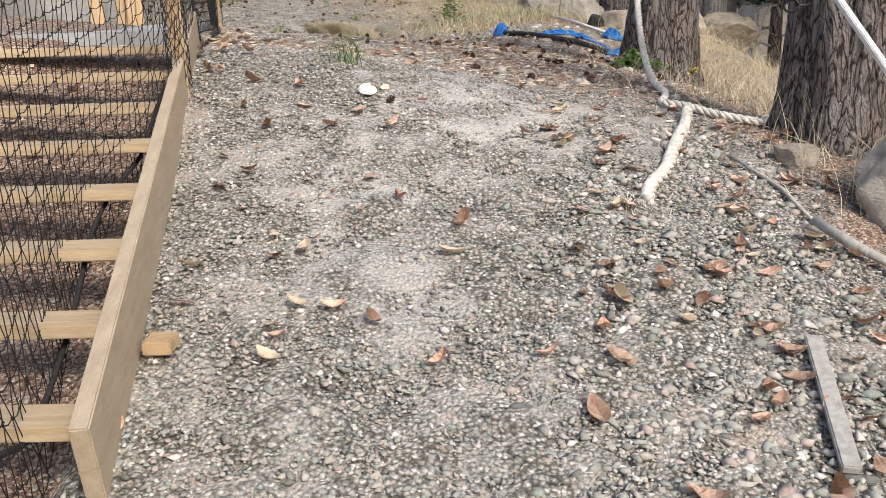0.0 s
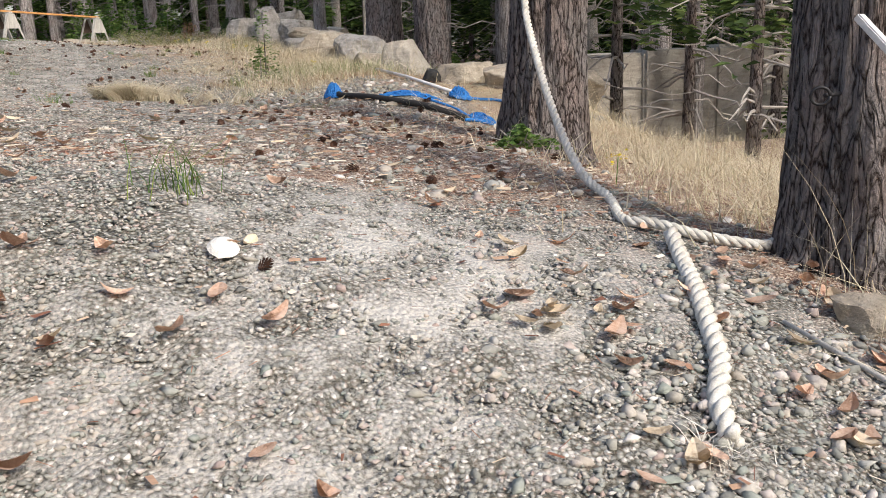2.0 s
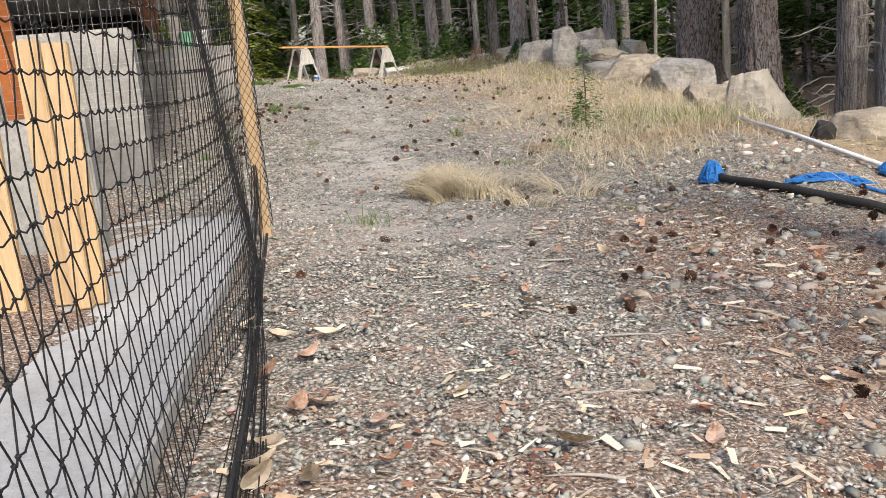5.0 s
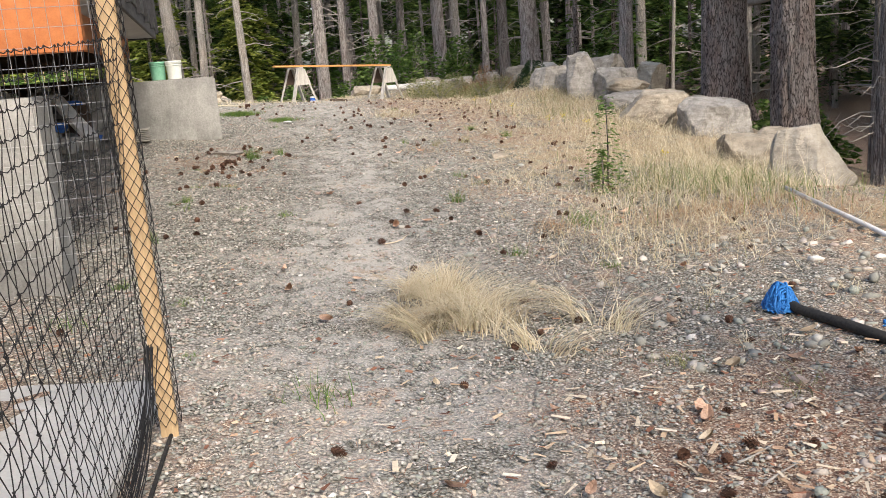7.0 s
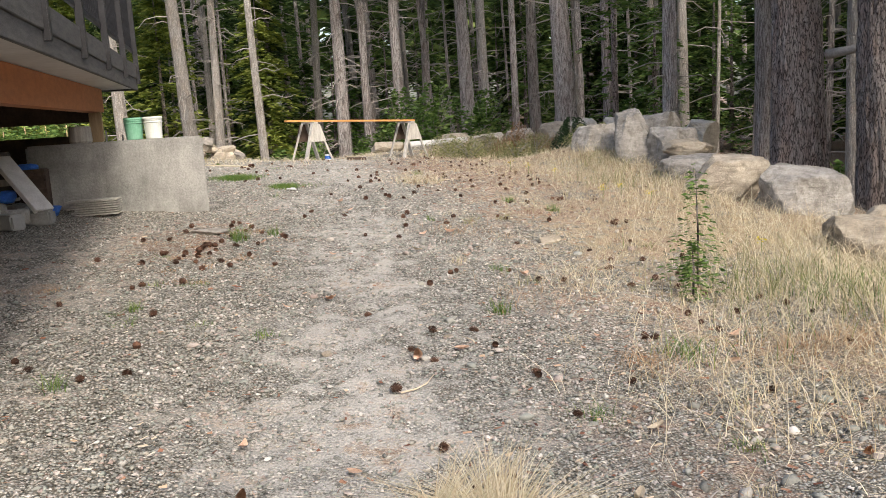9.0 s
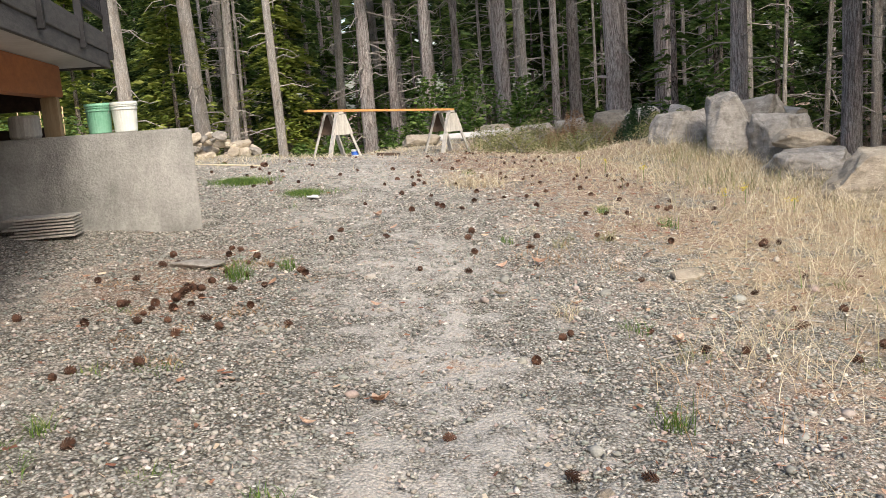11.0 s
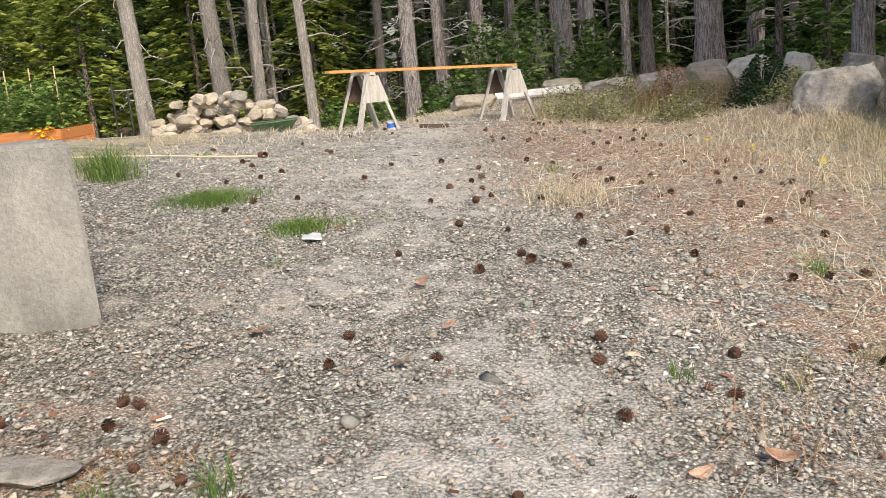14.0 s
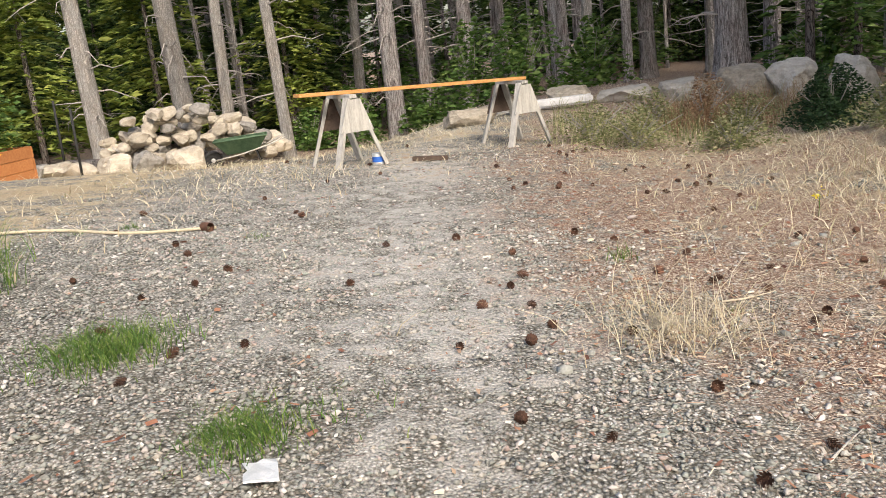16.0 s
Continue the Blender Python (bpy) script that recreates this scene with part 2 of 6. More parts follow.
M_RUSTGRASS = island("rusty_grass", [(0.0, (0.30, 0.17, 0.09)), (0.6, (0.48, 0.31, 0.18)), (1.0, (0.62, 0.46, 0.30))], 0.8, 0.0, 60.0, 0.2)
M_STRAW = island("dry_grass", [(0.0, (0.48, 0.38, 0.24)), (0.5, (0.68, 0.59, 0.42)), (0.88, (0.82, 0.75, 0.58)), (1.0, (0.44, 0.42, 0.22))], 0.7, 0.0, 60.0, 0.25)
M_GREENGRASS = island("green_grass", [(0.0, (0.06, 0.13, 0.025)), (0.6, (0.13, 0.24, 0.05)), (1.0, (0.28, 0.34, 0.09))], 0.6, 0.0, 60.0, 0.3)
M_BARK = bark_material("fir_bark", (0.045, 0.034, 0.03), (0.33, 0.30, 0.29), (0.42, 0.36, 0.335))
M_BARK_FAR = bark_material("grey_bark", (0.16, 0.135, 0.125), (0.56, 0.53, 0.52), (0.42, 0.38, 0.37), 0.8, 0.7, 0.07)
M_BARK_PALE = bark_material("pale_bark", (0.26, 0.24, 0.22), (0.66, 0.63, 0.60), (0.45, 0.42, 0.39), 1.0, 0.5, 0.07)
M_TWIG = plain("dead_twig", (0.24, 0.22, 0.20), (0.42, 0.39, 0.36), 12.0, 0.9)
M_FOLIAGE = island("conifer_foliage", [(0.0, (0.03, 0.055, 0.02)), (0.45, (0.065, 0.11, 0.035)), (0.8, (0.12, 0.19, 0.055)), (1.0, (0.26, 0.32, 0.10))], 0.75, 0.0, 30.0, 0.45)
M_LEAFY = island("shrub_leaves", [(0.0, (0.06, 0.12, 0.03)), (0.6, (0.14, 0.25, 0.06)), (1.0, (0.28, 0.38, 0.12))], 0.55, 0.0, 30.0, 0.4)
M_CEDAR = island("cedar_foliage", [(0.0, (0.11, 0.16, 0.03)), (0.6, (0.26, 0.33, 0.07)), (1.0, (0.42, 0.46, 0.12))], 0.6, 0.0, 30.0, 0.4)
M_DARKSHRUB = island("dark_shrub", [(0.0, (0.018, 0.045, 0.018)), (0.7, (0.045, 0.09, 0.035)), (1.0, (0.09, 0.14, 0.06))], 0.6, 0.0, 30.0, 0.2)
M_RUSTBUSH = island("dead_bush", [(0.0, (0.22, 0.12, 0.07)), (0.6, (0.36, 0.22, 0.13)), (1.0, (0.46, 0.33, 0.2))], 0.8, 0.0, 30.0, 0.2)
M_BROOM = island("olive_weeds", [(0.0, (0.14, 0.17, 0.06)), (0.5, (0.26, 0.28, 0.12)), (1.0, (0.52, 0.46, 0.28))], 0.7, 0.0, 30.0, 0.3)
M_ROCK = rock_material("sandstone", (0.10, 0.085, 0.06), (0.36, 0.31, 0.245), (0.52, 0.46, 0.37))
M_ROCKGREY = rock_material("grey_rock", (0.10, 0.09, 0.07), (0.31, 0.29, 0.265), (0.45, 0.43, 0.40), 0.65)
M_ROCKPALE = rock_material("pale_rock", (0.20, 0.17, 0.13), (0.46, 0.42, 0.36), (0.60, 0.56, 0.49), 0.4)
M_PILE = rock_material("pale_fieldstone", (0.20, 0.17, 0.13), (0.46, 0.40, 0.32), (0.66, 0.60, 0.50), 0.35)
M_CONC = concrete_material("cast_concrete", (0.15, 0.15, 0.14), (0.46, 0.455, 0.435))
M_SLAB = concrete_material("slab_concrete", (0.33, 0.33, 0.32), (0.53, 0.53, 0.52))
M_WOOD = plain("new_lumber", (0.38, 0.26, 0.145), (0.54, 0.40, 0.24), 3.0, 0.7, 0.0, (14, 14, 1.0), 0.25, 0.004, 0.08)
M_WOODX = plain("tread_lumber", (0.38, 0.28, 0.17), (0.56, 0.44, 0.29), 3.0, 0.7, 0.0, (1.0, 14, 14), 0.25, 0.004, 0.08)
M_STRINGER = plain("painted_stringer", (0.34, 0.27, 0.19), (0.46, 0.38, 0.28), 3.0, 0.65, 0.0, (10, 1, 10), 0.2, 0.004)
M_GREYWOOD = plain("weathered_wood", (0.28, 0.265, 0.24), (0.52, 0.50, 0.46), 3.0, 0.85, 0.0, (12, 12, 1.2), 0.4, 0.006, 0.1)
M_BEAM = plain("stained_beam", (0.36, 0.11, 0.035), (0.52, 0.19, 0.065), 2.0, 0.5, 0.0, (10, 1, 10), 0.2, 0.004, 0.08)
M_PLANK = plain("orange_plank", (0.48, 0.22, 0.07), (0.66, 0.36, 0.14), 2.0, 0.55, 0.0, (1, 12, 12), 0.2, 0.004)
M_SOFFIT = plain("soffit", (0.42, 0.41, 0.39), (0.55, 0.54, 0.52), 1.5, 0.8)
M_FASCIA = plain("dark_fascia", (0.055, 0.055, 0.055), (0.13, 0.125, 0.12), 5.0, 0.75, 0.0, (1, 1, 6), 0.3, 0.006, 0.1)
M_RAIL = plain("black_metal", (0.02, 0.02, 0.022), (0.045, 0.045, 0.05), 8.0, 0.45, 0.4, (1, 1, 1), 0.1)
M_DARK = plain("dark_timber", (0.05, 0.035, 0.028), (0.12, 0.085, 0.065), 4.0, 0.9)
M_NET = plain("black_netting", (0.008, 0.008, 0.009), (0.02, 0.02, 0.022), 20.0, 0.7, 0.0, (1, 1, 1), 0.1)
M_HOSE = plain("black_rope", (0.012, 0.012, 0.013), (0.04, 0.038, 0.036), 60.0, 0.8)
M_ROPE = plain("white_rope", (0.42, 0.39, 0.33), (0.74, 0.72, 0.66), 25.0, 0.9, 0.0, (1, 1, 1), 0.6, 0.004)
M_BLUE = plain("blue_rope", (0.012, 0.10, 0.32), (0.03, 0.22, 0.58), 30.0, 0.6)
M_BLUECLOTH = plain("blue_bag", (0.02, 0.08, 0.35), (0.05, 0.18, 0.6), 10.0, 0.6, vary=0.2)
M_WHITEPIPE = plain("white_pipe", (0.55, 0.54, 0.53), (0.78, 0.77, 0.76), 8.0, 0.5, vary=0.08)
M_CONE = plain("pine_cone", (0.03, 0.016, 0.011), (0.14, 0.07, 0.045), 40.0, 0.85, vary=0.4)
M_LEAF = plain("dry_leaf", (0.46, 0.28, 0.19), (0.70, 0.52, 0.40), 25.0, 0.75, vary=0.3)
M_LEAFPALE = plain("pale_leaf", (0.52, 0.42, 0.30), (0.72, 0.62, 0.48), 25.0, 0.75, vary=0.15)
M_SHELL = plain("white_shell", (0.66, 0.64, 0.58), (0.86, 0.84, 0.80), 25.0, 0.45)
M_BUCKETG = plain("green_pail", (0.13, 0.36, 0.24), (0.24, 0.48, 0.35), 6.0, 0.45)
M_BUCKETW = plain("white_pail", (0.62, 0.66, 0.62), (0.78, 0.80, 0.77), 6.0, 0.45)
M_BARROW = plain("green_steel_tub", (0.06, 0.12, 0.07), (0.14, 0.22, 0.13), 9.0, 0.6, 0.2)
M_RUBBER = plain("rubber", (0.015, 0.015, 0.015), (0.04, 0.04, 0.04), 20.0, 0.8)
M_PLANTER = plain("cedar_planter", (0.38, 0.14, 0.05), (0.52, 0.23, 0.09), 3.0, 0.65, 0.0, (1, 8, 8), 0.3, 0.005, 0.1)
M_FLOWER = island("orange_flowers", [(0.0, (0.75, 0.22, 0.02)), (0.6, (0.85, 0.45, 0.03)), (1.0, (0.85, 0.65, 0.05))], 0.6, 0.0)
M_YELLOW = island("yellow_flowers", [(0.0, (0.75, 0.55, 0.02)), (1.0, (0.85, 0.72, 0.06))], 0.6, 0.0)
M_CAN = plain("white_can", (0.6, 0.62, 0.62), (0.8, 0.8, 0.8), 20.0, 0.4, 0.3)
M_WIRE = plain("galvanised_wire", (0.42, 0.42, 0.42), (0.6, 0.6, 0.6), 20.0, 0.45, 0.7)

# ---- geometry helpers ----


def link(name, verts, faces, material, parent=None, label="", m=None, smooth=False):
    me = bpy.data.meshes.new(name)
    me.from_pydata([tuple(v) for v in verts], [], [tuple(f) for f in faces])
    me.materials.append(material)
    if smooth:
        me.shade_smooth()
    ob = new(name, me)
    if parent is not None:
        ob.parent = parent
    if m is not None:
        ob.matrix_basis = m
    if label:
        ob["label"] = label
    return ob


def part(name, bm, material, parent=None, label="", m=None, smooth=False):
    """One bmesh as one mesh object under a thing."""
    me = bpy.data.meshes.new(name)
    bm.to_mesh(me)
    bm.free()
    me.materials.append(material)
    if smooth:
        me.shade_smooth()
    ob = new(name, me)
    if parent is not None:
        ob.parent = parent
    if m is not None:
        ob.matrix_basis = m
    if label:
        ob["label"] = label
    return ob


def thing(name, m, label, category, group="", kind=""):
    e = new(name)
    e.empty_display_size = 0.1
    e.matrix_basis = m
    return tagged(e, label, category, group, kind)


def box(sx, sy, sz, bevel=0.006, centre=(0, 0, 0), rough=0.0, seed=0):
    """A bevelled block, its middle at centre."""
    bm = bmesh.new()
    bmesh.ops.create_cube(bm, size=1.0)
    bmesh.ops.scale(bm, vec=(sx, sy, sz), verts=bm.verts)
    if bevel:
        bmesh.ops.bevel(bm, geom=bm.edges[:], offset=min(bevel, 0.45 * min(sx, sy, sz)), segments=2, affect='EDGES')
    if rough:
        for v in bm.verts:
            v.co += rough * Vector(noise.noise_vector(v.co * 3 + Vector((seed, 0, 0))))
    bmesh.ops.translate(bm, vec=centre, verts=bm.verts)
    return bm


def bar(a, b, w, h, bevel=0.004):
    """A straight board from a to b, w wide and h high across."""
    a, b = Vector(a), Vector(b)
    d = b - a
    bm = box(w, h, d.length, bevel)
    bm.transform(Matrix.Translation((a + b) / 2) @ d.to_track_quat('Z', 'Y').to_matrix().to_4x4())
    return bm


def tube_data(points, radii, sides=8, caps=True):
    """Vertices and faces of a tube along points."""
    pts = [Vector(p) for p in points]
    vs, fs = [], []
    up = Vector((0.3, 0.2, 0.9)).normalized()
    for i, p in enumerate(pts):
        d = (pts[min(i + 1, len(pts) - 1)] - pts[max(i - 1, 0)]).normalized()
        u = d.cross(up)
        if u.length < 1e-3:
            u = d.orthogonal()
        u.normalize()
        up = u.cross(d).normalized()
        r = radii[i] if hasattr(radii, "__len__") else radii
        for k in range(sides):
            a = 2 * math.pi * k / sides
            vs.append(p + r * (math.cos(a) * u + math.sin(a) * up))
        if i:
            o = (i - 1) * sides
            for k in range(sides):
                fs.append((o + k, o + (k + 1) % sides, o + sides + (k + 1) % sides, o + sides + k))
    if caps:
        fs.append(tuple(reversed(range(sides))))
        fs.append(tuple(range(len(vs) - sides, len(vs))))
    return vs, fs


def tubes(name, runs, material, parent=None, label="", m=None, sides=8, smooth=True):
    vs, fs = [], []
    for pts, r in runs:
        v, f = tube_data(pts, r, sides)
        o = len(vs)
        vs += v
        fs += [tuple(i + o for i in q) for q in f]
    return link(name, vs, fs, material, parent, label, m, smooth)


def lathe(profile, sides=24, wob=0.0):
    """A surface of revolution from (radius, height) pairs."""
    bm = bmesh.new()
    rings = []
    for r, z in profile:
        rings.append([bm.verts.new((r * math.cos(2 * math.pi * k / sides), r * math.sin(2 * math.pi * k / sides), z)) for k in range(sides)])
    for a, b in zip(rings, rings[1:]):
        for k in range(sides):
            bm.faces.new((a[k], a[(k + 1) % sides], b[(k + 1) % sides], b[k]))
    bm.faces.new(list(reversed(rings[0])))
    bm.faces.new(rings[-1])
    return bm


def smoothed(points, n=8):
    """A Catmull-Rom run through the points."""
    p = [Vector(q) for q in points]
    p = [2 * p[0] - p[1]] + p + [2 * p[-1] - p[-2]]
    out = []
    for i in range(1, len(p) - 2):
        for k in range(n):
            t = k / n
            a, b, c, d = p[i - 1:i + 3]
            out.append(0.5 * ((2 * b) + (c - a) * t + (2 * a - 5 * b + 4 * c - d) * t * t + (3 * b - a - 3 * c + d) * t ** 3))
    out.append(p[-2])
    return out


def rock_mesh(sx, sy, sz, seed, detail=3, crest=0.62):
    """An angular boulder: a ball cut by random planes, then worn."""
    rnd = random.Random(seed)
    bm = bmesh.new()
    bmesh.ops.create_icosphere(bm, subdivisions=detail, radius=1.0)
    planes = []
    for _ in range(11):
        n = Vector((rnd.gauss(0, 1), rnd.gauss(0, 1), rnd.gauss(0, 0.8))).normalized()
        planes.append((n, rnd.uniform(0.48, 0.82)))
    planes.append((Vector((0.05, 0.1, 1)).normalized(), crest))
    off = Vector((seed * 3.1, seed * 1.7, 0))
    for v in bm.verts:
        for n, d in planes:
            e = v.co.dot(n) - d
            if e > 0:
                v.co -= n * e * 0.9
        v.co += 0.09 * Vector(noise.noise_vector(v.co * 1.8 + off)) + 0.045 * Vector(noise.noise_vector(v.co * 4.5 + off)) + 0.02 * Vector(noise.noise_vector(v.co * 11 + off))
        if crest > 0.8:
            v.co.x *= 1 - 0.35 * v.co.z
            v.co.y *= 1 - 0.3 * v.co.z
        v.co = Vector((v.co.x * sx, v.co.y * sy, v.co.z * sz))
    return bm


# ---- the lie of the land ----
GY = [-6, -3, 0, 1.5, 2.7, 3.4, 4.2, 5.2, 6.7, 9, 11, 13, 15, 17, 19, 21, 24, 28, 34, 42, 60]
GZ = [-.95, -.5, .05, .38, .68, .86, 1.12, 1.20, 1.23, 1.22, 1.18, 1.24, 1.32, 1.49, 1.62, 1.66, 1.68, 1.68, 1.70, 1.50, 1.6]
GS = [-.1, -.1, -.1, -.1, -.1, -.1, -.14, -.14, -.11, -.09, -.1, -.1, -.1, -.1, -.095, -.085, -.065, -.045, -.02, .0, .0]


def sstep(v, a, b):
    t = np.clip((np.asarray(v, float) - a) / (b - a), 0, 1)
    return t * t * (3 - 2 * t)


def gz(x, y):
    """Height of the ground."""
    x, y = np.asarray(x, float), np.asarray(y, float)

    def at(yy):
        return np.interp(yy, GY, GZ), np.interp(yy, GY, GS)
    w = 0.35 + 0.02 * np.abs(y)
    z = s = 0.0
    for o, k in ((-1, 0.25), (0, 0.5), (1, 0.25)):
        a, b = at(y + o * w)
        z, s = z + k * a, s + k * b
    xc = np.clip(x, -9, 2.2)
    out = z + s * xc
    # falls away to the woods on one side, and to the far garden on the other
    out = out - 0.19 * np.clip(x - 1.35, 0, 5) * sstep(y, 4.2, 6.0) * (1 - sstep(y, 9.5, 12) * (1 - sstep(x, 3.0, 4.5))) - 0.22 * np.clip(x - 2.0, 0, 6) * sstep(y, 13, 17) * (1 - sstep(y, 30, 40))
    out = out - 1.0 * sstep(-x, 4.8, 8.3) * np.clip((y - 25.3) / 10.5, 0, 1)
    out = out + 0.25 * sstep(y, 27, 32) * np.exp(-((x + 0.6) / 3.5) ** 2) * (1 - sstep(y, 36, 42))
    out = out + 0.25 * sstep(x, -0.1, 1.6) * (1 - 0.6 * sstep(x, 3, 5)) * sstep(y, 8.6, 11.0) * (1 - sstep(y, 13.8, 16.0))
    out = out + 0.08 * np.exp(-((x + 0.5) / 0.8) ** 2 - ((y - 4.7) / 1.0) ** 2) - 0.07 * np.exp(-((x + 2.0) / 1.2) ** 2 - ((y - 11.7) / 1.0) ** 2)
    out = out + 0.42 * np.exp(-((x - 0.2) / 1.3) ** 2 - ((y - 24.6) / 1.7) ** 2) - 0.09 * np.exp(-((x + 5.0) / 0.8) ** 2 - ((y - 16.9) / 0.9) ** 2)
    side = np.interp(y, [1.72, 4.74], [-0.78, -1.32])           # hollow under the steps
    out = out - 0.15 * sstep(side - x, 0.05, 0.16) * sstep(x - side, -1.12, -0.98) * sstep(y, 1.5, 1.9) * (1 - sstep(y, 4.3, 4.7))
    out = out + 0.012 * np.sin(2.1 * x + 0.7 * y) * np.cos(1.3 * y - 0.6 * x) + 0.006 * np.sin(6.3 * x + 1) * np.sin(5.1 * y)
    return out


def gzf(x, y):
    return float(gz(x, y))


def path_x(y):
    return np.interp(y, [-2, 0, 3, 6, 8, 11, 14, 18, 22, 27], [0.15, 0.1, -0.1, -0.75, -1.05, -1.9, -2.35, -3.4, -4.6, -5.2])


def cover(x, y):
    """How much litter, dead grass and dust lies at a place, 0 to 1 each."""
    x, y = np.asarray(x, float), np.asarray(y, float)
    off = x - path_x(y)
    edge = np.abs(off)
    litter = 0.12 + 0.60 * np.exp(-((y - 8.0) / 2.4) ** 2) * sstep(off, 0.3, 1.4) + 0.35 * np.exp(-((y - 5.6) / 0.7) ** 2)
    litter = litter + 0.45 * sstep(-off, 1.2, 1.8) * sstep(y, 5, 7) * (1 - sstep(y, 9, 11)) + 0.40 * sstep(y, 16, 20) * sstep(off, 0.0, 1.6) * (1 - 0.6 * sstep(off, 2.5, 4)) + 0.22 * sstep(off, 0.6, 1.6) * sstep(y, 9, 12)
    litter = litter + 0.85 * sstep(np.interp(y, [1.7, 4.7], [-0.86, -1.40]) - x, 0.0, 0.12) * (y < 4.8) + 0.26 * sstep(y, 4.8, 5.6) * (1 - sstep(y, 8.0, 10.5)) + 0.5 * np.exp(-((x + 4.3) / 0.55) ** 2 - ((y - 15.6) / 1.1) ** 2)
    litter = litter + 0.6 * sstep(x, 1.3, 1.8) * (1 - sstep(y, 5, 9)) + 0.7 * sstep(y, 33, 38) + 0.6 * sstep(x, 4, 6)
    grass = 0.34 * sstep(off, 1.0, 2.6) * sstep(y, 9, 13) + 0.28 * sstep(off, 0.6, 2.2) * sstep(y, 13, 18) + 0.45 * sstep(y, 23, 29)
    grass = grass + 0.62 * sstep(x, 1.7, 2.3) * sstep(y, 4.8, 6) * (1 - sstep(y, 12, 14)) + 0.5 * sstep(-off, 1.8, 3.0) * sstep(y, 17, 20)
    dust = 0.26 + 0.31 * np.exp(-(edge / 0.75) ** 2) * sstep(y, 6.0, 9) + 0.5 * np.exp(-((x - 0.2) / 0.8) ** 2 - ((y - 4.4) / 0.9) ** 2) + 0.28 * np.exp(-((x + 0.15) / 0.6) ** 2 - ((y - 3.0) / 1.1) ** 2)
    return np.stack([np.clip(litter, 0, 1), np.clip(grass, 0, 1), np.clip(dust, 0, 1)], -1)


def axis(dense, far):
    """Grid lines: fine near the walk, wider towards the horizon."""
    a, b, step = dense
    mid = np.arange(a, b + step / 2, step)
    out, s, v = [], step, b
    while v < far:
        s *= 1.22
        v += s
        out.append(v)
    low, s, v = [], step, a
    while v > -far:
        s *= 1.22
        v -= s
        low.append(v)
    return np.array(low[::-1] + list(mid) + out)


def build_ground():
    xs, ys = axis((-7, 4.5, 0.09), 420), axis((-1, 31, 0.09), 420)
    X, Y = np.meshgrid(xs, ys)
    Z = gz(X, Y)
    near = np.exp(-((X + 1) / 8) ** 2) * (Y > -4) * (Y < 40)
    Z = Z + near * 0.010 * np.random.RandomState(3).randn(*Z.shape) * (np.abs(X) < 8)
    nx, ny = len(xs), len(ys)
    idx = np.arange(nx * ny).reshape(ny, nx)
    f = np.stack([idx[:-1, :-1], idx[:-1, 1:], idx[1:, 1:], idx[1:, :-1]], -1).reshape(-1, 4)
    v = np.stack([X, Y, Z], -1).reshape(-1, 3)
    me = bpy.data.meshes.new("ground")
    me.vertices.add(len(v))
    me.vertices.foreach_set("co", v.ravel())
    me.loops.add(f.size)
    me.loops.foreach_set("vertex_index", f.ravel())
    me.polygons.add(len(f))
    me.polygons.foreach_set("loop_start", np.arange(0, f.size, 4))
    me.update(calc_edges=True)
    me.shade_smooth()
    c = cover(X, Y).reshape(-1, 3)
    att = me.color_attributes.new("cover", 'FLOAT_COLOR', 'POINT')
    att.data.foreach_set("color", np.concatenate([c, np.ones((len(c), 1))], 1).ravel())
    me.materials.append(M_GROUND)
    tagged(new("ground", me), "grey crushed gravel drive with needle litter", "ground", "", "structure")


build_ground()


def soup(name, verts, faces, material, label, category, kind="stuff"):
    """One mesh from arrays: verts (n, k, 3) of pieces and the faces of one piece."""
    n, k, _ = verts.shape
    f = (np.asarray(faces)[None] + (np.arange(n) * k)[:, None, None]).reshape(-1, len(faces[0]))
    me = bpy.data.meshes.new(name)
    me.vertices.add(n * k)
    me.vertices.foreach_set("co", verts.reshape(-1))
    me.loops.add(f.size)
    me.loops.foreach_set("vertex_index", f.ravel().astype(np.int32))
    me.polygons.add(len(f))
    me.polygons.foreach_set("loop_start", np.arange(0, f.size, f.shape[1]))
    me.update(calc_edges=True)
    me.materials.append(material)
    ob = new(name, me)
    return tagged(ob, label, category, "", kind) if category else ob


def rot_z(a):
    c, s, o, i = np.cos(a), np.sin(a), np.zeros_like(a), np.ones_like(a)
    return np.stack([np.stack([c, -s, o], -1), np.stack([s, c, o], -1), np.stack([o, o, i], -1)], -2)


def rot_x(a):
    c, s, o, i = np.cos(a), np.sin(a), np.zeros_like(a), np.ones_like(a)
    return np.stack([np.stack([i, o, o], -1), np.stack([o, c, -s], -1), np.stack([o, s, c], -1)], -2)


SLAB = [(-1.5, 4.82), (-2.42, 9.22), (-8.5, 9.22), (-8.5, 4.82)]


def off_slab(x, y):
    edge = np.interp(y, [4.82, 9.22], [-1.5, -2.42])
    wall = (np.abs((y - 17.26) * 0.938 - (x + 4.84) * 0.347 - 0.15) < 0.22) & (x < -4.7)
    return ~((y > 4.78) & (y < 9.26) & (x < edge + 0.03)) & ~wall


